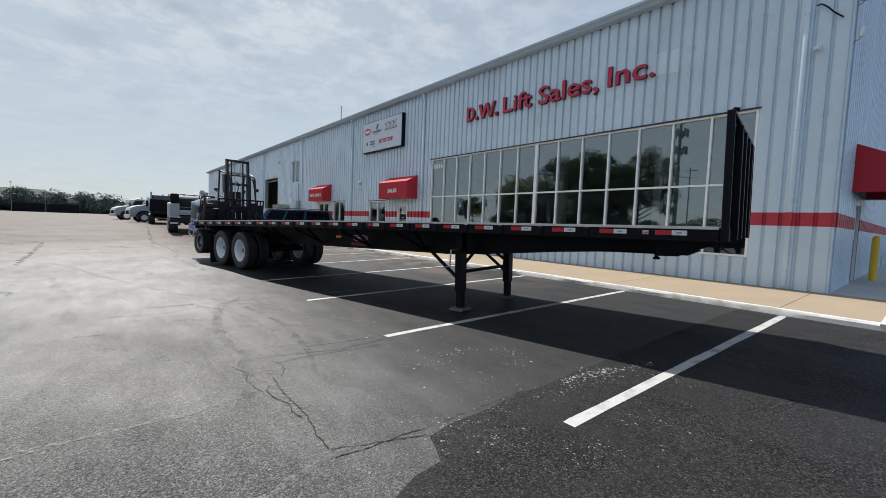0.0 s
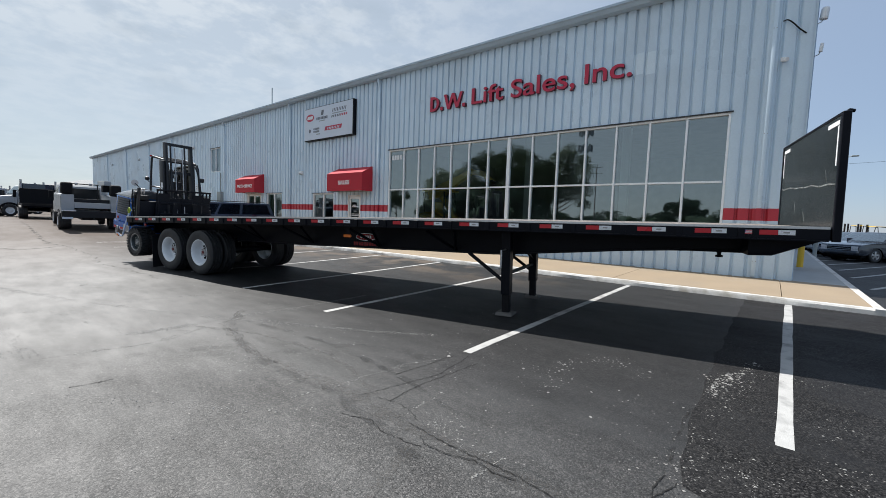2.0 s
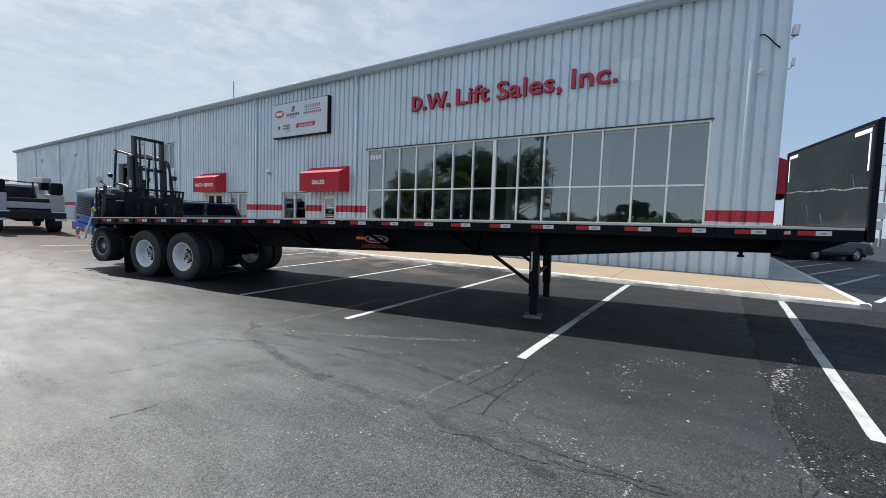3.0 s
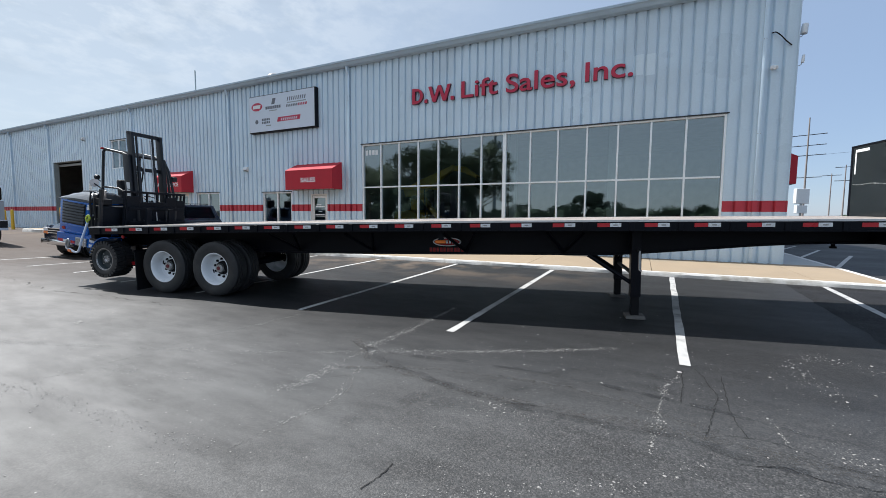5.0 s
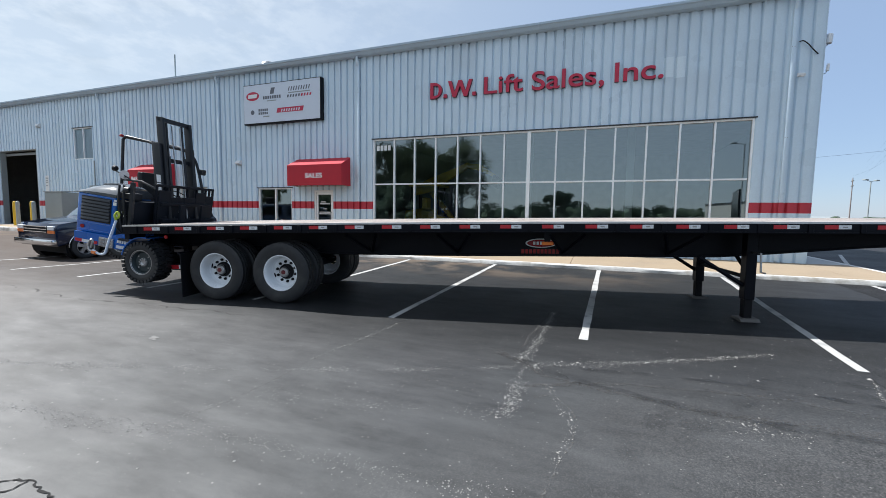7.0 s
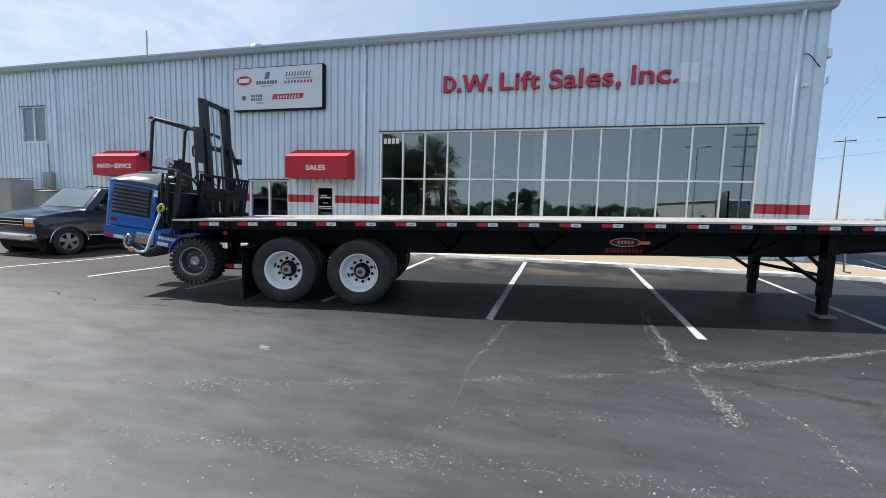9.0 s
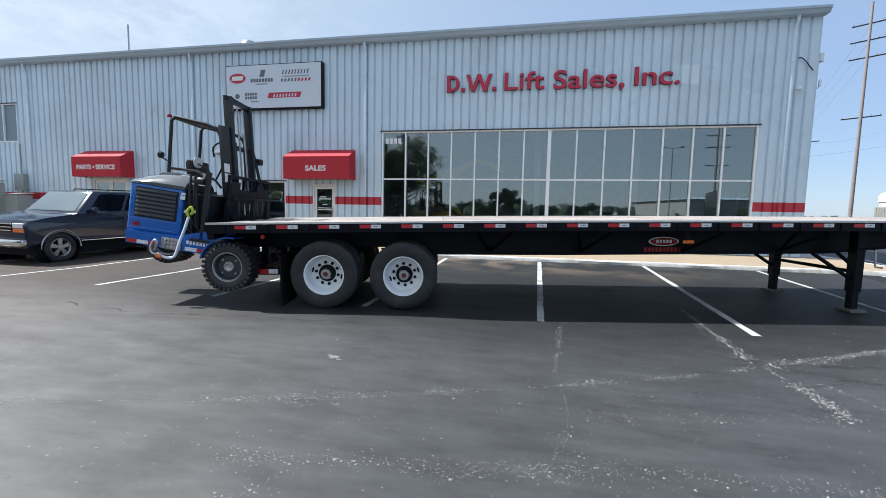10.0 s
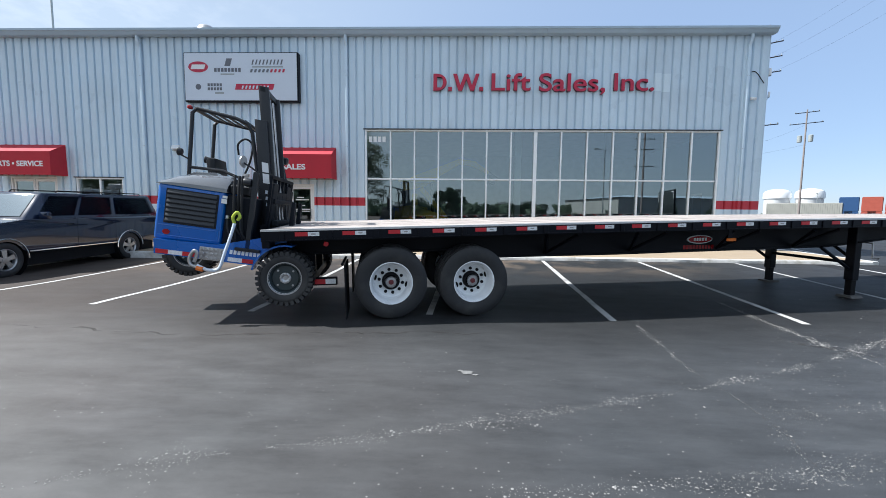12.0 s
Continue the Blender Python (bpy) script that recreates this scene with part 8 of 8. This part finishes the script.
def mini_excavator(m):
    """Yellow tracked machine with a raised boom that reaches to -y, in the showroom."""
    t = thing("mini_excavator", "yellow mini excavator with raised boom behind the shopfront glass", "excavator", m)
    for x in (-0.62, 0.62):
        b = bmesh.new()
        prism(b, [(-1.0, 0.10), (-0.85, 0.0), (0.85, 0.0), (1.0, 0.10), (1.0, 0.34), (0.85, 0.44), (-0.85, 0.44), (-1.0, 0.34)], "x", x - 0.17, x + 0.17, 0.03)
        part("track", b, M_BLACKM, t)
    b = bmesh.new()
    prism(b, [(-0.85, 0.5), (0.95, 0.5), (1.05, 0.7), (1.0, 1.25), (0.3, 1.35), (-0.3, 1.05), (-0.85, 0.95)], "x", -0.75, 0.75, 0.06)
    body = part("body", b, M_YELLOW, t)
    b = bmesh.new()
    box(b, -0.752, -0.74, -0.1, 0.35, 0.62, 0.95, 0.01)
    part("side_panel", b, M_BLACKM, body)
    for x, y in ((-0.6, -0.3), (0.1, -0.3), (-0.6, 0.75), (0.1, 0.75)):
        b = bmesh.new()
        tube(b, [(x, y, 1.0), (x, y + 0.05, 2.15)], 0.03, 8)
        part("canopy_post", b, M_BLACKM, t)
    b = bmesh.new()
    box(b, -0.68, 0.18, -0.42, 0.9, 2.14, 2.22, 0.03)
    part("canopy", b, M_YELLOW, t)
    b = bmesh.new()
    box(b, -0.45, 0.0, 0.25, 0.45, 1.2, 1.75, 0.04)
    box(b, -0.45, 0.0, -0.1, 0.3, 1.15, 1.28, 0.04)
    part("seat", b, M_YELLOW, t)
    b = bmesh.new()
    prism(b, [(0.75, 1.85), (0.85, 2.15), (0.2, 2.45), (-0.65, 2.75), (-1.3, 3.02), (-1.28, 2.82), (-0.6, 2.42), (0.0, 2.0)], "x", -0.35, -0.12, 0.02)
    boom = part("boom", b, M_YELLOW, t)
    b = bmesh.new()
    prism(b, [(-0.85, 0.95), (-0.65, 0.95), (0.2, 1.9), (0.05, 2.0)], "x", -0.32, -0.15, 0.01)
    part("boom_foot", b, M_YELLOW, boom)
    b = bmesh.new()
    prism(b, [(-1.2, 3.0), (-1.3, 2.80), (-1.75, 2.72), (-2.3, 2.45), (-2.32, 2.55), (-1.8, 2.92)], "x", -0.33, -0.14, 0.015)
    part("dipper_arm", b, M_YELLOW, boom)
    b = bmesh.new()
    prism(b, [(-2.3, 2.55), (-2.2, 2.2), (-2.45, 2.05), (-2.65, 2.3)], "x", -0.5, 0.05, 0.02)
    part("bucket", b, M_BLACKM, boom)
    return t


mini_excavator(Matrix.Translation((14.05, 13.65, 0.34)) @ Matrix.Scale(1.12, 4))


# ---- surroundings ----
def utility_pole(x, y, h, arms, label, drum=False, turn=0.0, group="utility poles"):
    t = thing("utility_pole", label, "pole", Matrix.Translation((x, y, land(x, y))) @ Matrix.Rotation(radians(turn), 4, "Z"), group)
    b = bmesh.new()
    tube(b, [(0, 0, -0.3), (0, 0, h)], 0.14 * (h / 12) ** 0.4, 14, 0.075 * (h / 12) ** 0.4)
    part("post", b, M_POLEWOOD, t)
    for z, w in arms:
        w *= 0.62
        b = bmesh.new()
        box(b, -w / 2, w / 2, -0.045, 0.045, z - 0.05, z + 0.05, 0.01)
        arm = part("crossarm", b, M_BLACKM, t)
        for s in (-0.47, -0.25, 0.25, 0.47):
            b = bmesh.new()
            lathe(b, [(0.02, 0.06), (0.05, 0.10), (0.03, 0.14), (0.05, 0.18), (0.0, 0.22)], (s * w, 0, z), (0, 0, 1), 8)
            part("insulator", b, M_GREYBOX, arm)
    if drum:
        for s in (-0.62, 0.62):
            b = bmesh.new()
            lathe(b, [(0.0, 0), (0.29, 0.0), (0.29, 0.9), (0.22, 0.97), (0.0, 1.0)], (s, -0.1, drum), (0, 0, 1), 16)
            part("transformer", b, M_GREYBOX, t)
    return t


W_ = "tall weathered wooden utility pole with crossarms"
utility_pole(43.40, -20.75, 21.6, ((19.7, 4.0), (18.2, 4.0), (16.65, 4.0), (11.15, 4.4)), W_, turn=52)
utility_pole(59.2, -38.3, 16.8, ((16.4, 4.4), (14.85, 6.0)), "wooden utility pole with two transformers and crossarms", 12.2, turn=50)
utility_pole(61.85, -27.5, 12.5, ((12.0, 3.4),), W_, turn=58)
utility_pole(104.0, -41.0, 10.3, ((9.6, 2.6), (8.6, 2.6)), W_, turn=-12)
utility_pole(99.5, -28.7, 11.7, ((11.3, 4.6), (8.8, 4.6)), W_, turn=70)
utility_pole(107.6, -29.3, 10.9, ((10.5, 4.6),), W_, turn=70)
utility_pole(85.3, -19.0, 18.1, ((15.3, 7.4), (13.6, 7.4), (12.0, 7.4), (8.4, 6.4)), W_, turn=70)
utility_pole(-33.0, -14.6, 17.0, ((12.4, 4.6), (10.9, 4.6), (8.5, 4.6)), W_, turn=90)
utility_pole(-80.0, 37.6, 16.5, ((15.7, 5.0), (14.2, 5.0)), W_, turn=70)


def wire(points, sag, r=0.01):
    b = bmesh.new()
    for p, q in zip(points, points[1:]):
        p, q = Vector(p), Vector(q)
        tube(b, [p + (q - p) * s - Vector((0, 0, sag * 4 * s * (1 - s))) for s in np.linspace(0, 1, 13)], r, 5)
    solid("overhead_wire", b, M_BLACKM, "thin dark overhead wire between the poles", "wire", group="overhead wires")


for z in (19.7, 18.2, 16.65):
    wire([(14.0, -20.0, z + 4), (43.36, -20.75, z), (140.0, -60.0, z - 2)], 1.2, 0.005)
wire([(30.0, SOUTH_Y, 5.2), (59.2, -38.3, 12.0)], 0.6, 0.007)
wire([(59.2, -38.3, 14.9), (61.85, -27.5, 12.0), (104.0, -41.0, 10.9)], 0.9, 0.006)

t_ = thing("street_lamp", "tall street lamp with two heads", "lamp", Matrix.Translation((-38.0, -10.8, 0)), "street lamps")
b = bmesh.new()
tube(b, [(0, 0, 0), (0, 0, 11.6)], 0.10, 10, 0.06)
tube(b, [(0, -1.2, 11.75), (0, 0, 11.55), (0, 1.2, 11.75)], 0.04, 6)
part("post", b, M_GREYBOX, t_)
for s in (-1.3, 1.3):
    b = bmesh.new()
    box(b, -0.2, 0.2, s - 0.35, s + 0.35, 11.68, 11.85, 0.04)
    part("lamp_head", b, M_GREYBOX, t_)
copy_thing(t_, Matrix.Translation((-18.9, 150.1, 0)) @ Matrix.Scale(0.66, 4))
copy_thing(t_, Matrix.Translation((-12.7, 150.1, 0)) @ Matrix.Scale(0.54, 4))
copy_thing(t_, Matrix.Translation((75.0, -4.5, 0)))
copy_thing(t_, Matrix.Translation((70.0, -27.5, -4.5)) @ Matrix.Rotation(radians(40), 4, "Z"))
copy_thing(t_, Matrix.Translation((120.0, -93.0, -3.5)) @ Matrix.Rotation(radians(40), 4, "Z"))

t_ = thing("cell_tower", "slim steel mast with stacked antenna panels", "mast", Matrix.Translation((-105.0, 50.0, 0)))
b = bmesh.new()
tube(b, [(0, 0, 0), (0, 0, 36)], 0.7, 12, 0.4)
part("post", b, M_GREYBOX, t_)
for z in (24.5, 29.5, 34.0):
    for i in range(6):
        a = math.pi * i / 3
        b = bmesh.new()
        box(b, 1.9 * math.cos(a) - 0.25, 1.9 * math.cos(a) + 0.25, 1.9 * math.sin(a) - 0.25, 1.9 * math.sin(a) + 0.25, z, z + 2.2)
        tube(b, [(0, 0, z + 1), (1.8 * math.cos(a), 1.8 * math.sin(a), z + 1)], 0.08, 6)
        part("antenna_panel", b, M_GREYBOX, t_)

for x, y in ((183.9, -130.3), (177.1, -138.8)):
    t_ = thing("storage_tank", "large white round storage tank with a domed roof", "tank", Matrix.Translation((x, y, 0)), "storage tanks")
    b = bmesh.new()
    lathe(b, [(4.6, 0), (4.6, 9.2), (4.7, 9.4)], (0, 0, 0), (0, 0, 1), 40)
    part("shell", b, M_WHITE, t_)
    b = bmesh.new()
    lathe(b, [(5.0, 9.4), (5.0, 11.4), (4.5, 12.5), (3.0, 13.2), (1.2, 13.5), (0, 13.6)], (0, 0, 0), (0, 0, 1), 40)
    part("dome", b, M_WHITE, t_)


def box_body(name, label, cat, x, y, turn, L, W, H, lift, material, ribs, group=""):
    t = thing(name, label, cat, Matrix.Translation((x, y, 0)) @ Matrix.Rotation(radians(turn), 4, "Z"), group)
    b = bmesh.new()
    box(b, -L / 2, L / 2, -W / 2, W / 2, lift, lift + H, 0.04)
    part("body", b, material, t)
    b = bmesh.new()
    for i in range(ribs):
        x_ = -L / 2 + L * (i + 0.5) / ribs
        for s in (-1, 1):
            box(b, x_ - L / ribs * 0.25, x_ + L / ribs * 0.25, min(s * W / 2, s * (W / 2 + .04)), max(s * W / 2, s * (W / 2 + .04)), lift + 0.15, lift + H - 0.15)
    tagged(part("side_rib", b, material, t), kind="stuff")
    if lift > 0.5:
        for x_ in (-L / 2 + 1.2, -L / 2 + 2.5, L / 2 - 2.5):
            for s in (-1, 1):
                part("tyre", tyre_bm(0.28, 0.5, 0.3, 18), M_TYRE, t, m=Matrix.Translation((x_, s * (W / 2 - 0.2), 0.5)) @ Matrix.Rotation(radians(90), 4, "Z"))
        b = bmesh.new()
        box(b, -L / 2, L / 2, -0.5, 0.5, lift - 0.4, lift)
        part("chassis", b, M_BLACKM, t)
    return t


M_CONTB = mat("blue_container", (0.02, 0.065, 0.17), 0.5, var=0.12, bump=0.05)
M_CONTR = mat("red_container", (0.33, 0.07, 0.045), 0.5, var=0.15, bump=0.05)
M_BOXVAN = mat("grey_box_trailer", (0.33, 0.33, 0.30), 0.5, var=0.08, bump=0.03)
v_ = box_body("box_trailer", "long grey box trailer parked far across the yard", "trailer", 74.3, -51.3, 50.4, 10.4, 2.6, 2.9, 1.1, M_BOXVAN, 34)
b = bmesh.new()
box(b, -2.6, 0.2, -1.36, -1.345, 2.9, 3.5)
part("plain_badge", b, M_STRIPE, v_)
for m_, n_, az in ((M_CONTB, "blue", -43.0), (M_CONTR, "red", -44.6), (M_CONTR, "red", -46.2)):
    for k in range(2):
        box_body("shipping_container", f"stacked {n_} corrugated steel shipping container", "container", -2.8 + 102 * math.cos(radians(az)), 12.4 + 102 * math.sin(radians(az)), az, 6.1, 2.44, 2.45, 2.47 * k + 0.05, m_, 14, "shipping containers")
t_ = thing("roadside_sign", "white boxed roadside sign on a post", "sign", Matrix.Translation((70.9, -14.75, 0)) @ Matrix.Rotation(radians(-62), 4, "Z"))
b = bmesh.new()
tube(b, [(0, 0, 0), (0, 0, 4.0)], 0.14, 10)
part("post", b, M_GREYBOX, t_)
for z0, z1, w in ((3.85, 5.9, 0.95), (2.5, 3.6, 0.75)):
    b = bmesh.new()
    box(b, -w, w, -0.25, 0.25, z0, z1, 0.04)
    part("panel", b, M_WHITE, t_)


def building(name, label, x, y, turn, L, W, H, ridge, wall_m, roof_m):
    t = thing(name, label, "building", Matrix.Translation((x, y, 0)) @ Matrix.Rotation(radians(turn), 4, "Z"))
    b = bmesh.new()
    box(b, -L / 2, L / 2, -W / 2, W / 2, 0, H)
    part("wall", b, wall_m, t)
    b = bmesh.new()
    o = 0.4
    lo = [b.verts.new((sx * (L / 2 + o), sy * (W / 2 + o), H)) for sx, sy in ((-1, -1), (1, -1), (1, 1), (-1, 1))]
    hi = [b.verts.new((sx * (L / 2 - W * 0.35), 0, ridge)) for sx in (-1, 1)]
    for f in ((lo[0], lo[1], hi[1], hi[0]), (lo[2], lo[3], hi[0], hi[1]), (lo[1], lo[2], hi[1]), (lo[3], lo[0], hi[0]), (lo[3], lo[2], lo[1], lo[0])):
        b.faces.new(f)
    part("roof", b, roof_m, t)
    for i in range(int(L / 6)):
        b = bmesh.new()
        x_ = -L / 2 + 3 + i * 6
        box(b, x_ - 1.5, x_ + 1.5, -W / 2 - 0.03, -W / 2 + 0.01, 0.3, H * 0.6)
        part("door", b, M_GREYBOX, t)
    return t


building("warehouse", "long low grey warehouse with a pale roof", 33.0, 128.0, 5, 46.0, 30.0, 4.6, 7.6, M_CLAD, mat("weathered_roof", (0.19, 0.20, 0.21), 0.7, var=0.15, bump=0.05, spec=0.2))
building("warehouse", "long low industrial building with a dark green roof behind trees", -36.0, 205.0, 4, 50.0, 20.0, 4.6, 8.0, M_GREYBOX, mat("dark_roof", (0.06, 0.075, 0.065), 0.8, var=0.15, bump=0.05, spec=0.1))
building("warehouse", "low tan industrial building far off", -70.0, -42.0, 80, 50.0, 24.0, 5.0, 6.0, M_BLIND, M_TRIM)
building("warehouse", "low white industrial building far off", 200.0, -74.0, 60, 26.0, 14.0, 2.6, 3.6, M_SIGNFACE, M_GREYBOX)


# ---- trees ----
def leaf_cloud(bm, rnd, centre, radius, n, size):
    c = Vector(centre)
    for _ in range(n):
        d = Vector((rnd.gauss(0, 1), rnd.gauss(0, 1), rnd.gauss(0, 1))).normalized()
        p = c + Vector((d.x * radius[0], d.y * radius[1], d.z * radius[2])) * (rnd.uniform(0.25, 1.0) ** 0.6)
        u = Vector((rnd.gauss(0, 1), rnd.gauss(0, 1), rnd.gauss(0, 0.6))).normalized()
        v = u.orthogonal().normalized()
        s = size * rnd.uniform(0.6, 1.4)
        bm.faces.new([bm.verts.new(p + u * s * a + v * s * 0.6 * e) for a, e in ((-1, 0), (0, -1), (1, 0), (0, 1))])


def tree(seed, h, spread, label="broad-leaved tree with a ragged green crown", leaves=M_LEAF, thick=340):
    rnd = random.Random(seed)
    t = thing("tree", label, "tree", group="trees across the road")
    b = bmesh.new()
    top = Vector((rnd.uniform(-.4, .4), rnd.uniform(-.4, .4), h * 0.78))
    tube(b, [(0, 0, -0.2), (0.05, 0, h * 0.25), (*top.xy * 0.5, h * 0.5), top], 0.022 * h, 9, 0.05)
    tips = [top]
    for i in range(15):
        z = h * rnd.uniform(0.22, 0.72)
        a = rnd.uniform(0, 6.28)
        out = spread * rnd.uniform(0.55, 1.0) * (1.05 - 0.45 * z / h)
        tip = Vector((out * math.cos(a), out * math.sin(a), z + h * rnd.uniform(0.08, 0.24)))
        tube(b, [(0, 0, z), tip * 0.5 + Vector((0, 0, z * 0.45)), tip], 0.008 * h, 6, 0.02)
        tips.append(tip)
    part("trunk", b, M_BARK, t)
    b = bmesh.new()
    for tip in tips:
        for _ in range(3):
            c = tip + Vector((rnd.gauss(0, 1), rnd.gauss(0, 1), rnd.gauss(0, 0.8))) * spread * 0.24
            s = spread * rnd.uniform(0.20, 0.36)
            leaf_cloud(b, rnd, c, (s, s, s * 0.8), thick, 0.12)
    me = mesh_of("crown", b, leaves)
    for p in me.polygons:
        p.use_smooth = False
    ob = new("crown", me)
    ob.parent = t
    return t


big, mid, small = tree(1, 13.5, 4.6), tree(2, 10.5, 4.2), tree(3, 6.0, 3.0, "small rounded green tree", M_LEAF2, 330)
big.matrix_basis = Matrix.Translation((-32.0, 33.0, 0))
mid.matrix_basis = Matrix.Translation((-33.0, 29.0, 0))
small.matrix_basis = Matrix.Translation((-55.0, 14.0, 0))
for k, (src, x, y) in enumerate(((big, -34, 39.5), (mid, -31, 44.5), (big, -37, 29.0), (mid, -35, 50), (mid, -36, 35.5), (small, -30, 31), (small, -30, 37), (small, -31, 42),
        (small, -48, 6), (small, -52, 0.5), (small, -60, 18), (small, -48, -7), (small, -58, -20), (small, -50, -27), (small, -46, -34), (mid, -60, -46), (small, -44, 10), (small, -47, 62), (small, -60, 75), (mid, -66, 95), (small, -30, 110))):
    copy_thing(src, Matrix.Translation((x, y, 0)) @ Matrix.Rotation(k * 1.3, 4, "Z") @ Matrix.Scale(0.52 if x < -43 and y < 60 else 1.0, 4))


def woods(label, rows, seed, leaves=M_LEAF2):
    rnd = random.Random(seed)
    b = bmesh.new()
    for x, y, h in rows:
        for _ in range(4):
            s = h * rnd.uniform(0.22, 0.42)
            c = (x + rnd.gauss(0, h * 0.35), y + rnd.gauss(0, h * 0.35), rnd.uniform(0.25, 0.7) * h)
            leaf_cloud(b, rnd, c, (s * 1.3, s * 1.3, s), 620, 0.22)
        core = [b.verts.new(Vector((x, y, h * 0.30)) + Vector((math.cos(a) * math.cos(e) * 0.55, math.sin(a) * math.cos(e) * 0.55, math.sin(e) * 0.42)) * h * rnd.uniform(0.7, 1.1)) for e in (-0.7, -0.1, 0.5, 1.1) for a in np.linspace(0, 5.59, 9)]
        for i in range(3):
            for j in range(9):
                b.faces.new((core[i * 9 + j], core[i * 9 + (j + 1) % 9], core[i * 9 + 9 + (j + 1) % 9], core[i * 9 + 9 + j]))
        b.faces.new(core[27:])
        leaf_cloud(b, rnd, (x, y, h * 0.22), (h * 0.7, h * 0.7, h * 0.28), 480, 0.22)
    me = mesh_of("far_woods", b, leaves)
    for p in me.polygons:
        p.use_smooth = False
    tagged(new("far_woods", me), label, "trees", "", "stuff")


rr_ = random.Random(77)
woods("distant belt of green trees along the lot edge", [(-60 + i * 1.9 + rr_.gauss(0, 2), 168 + rr_.gauss(0, 7) - i * 0.2, rr_.uniform(4.6, 8.6) * (1.30 if i < 14 else 0.85)) for i in range(36)], 5, M_LEAF3)
woods("distant belt of green trees across the road", [(-95 + rr_.gauss(0, 5), -90 + i * 4.4, rr_.uniform(4.0, 7.0)) for i in range(46)], 6)
woods("distant low trees beyond the yard", [(150 + i * 2 + rr_.gauss(0, 6), -40 - i * 5.2, rr_.uniform(2.0, 3.8)) for i in range(34)], 7)
woods("clump of green trees beyond the yellow machines", [(84 + rr_.gauss(0, 3), 8.0 - i * 1.1, rr_.uniform(3.4, 4.8) * (1 - 0.03 * i)) for i in range(14)], 8)
for x, y in ((-9, 150), (-16, 152), (-24, 149), (-31, 151)):
    box_body("box_trailer", "dark parked trailer at the far edge of the lot", "trailer", x, y, 0, 6.0, 2.5, 2.6, 0.1, M_BLACKM, 6, "far dark trailers")
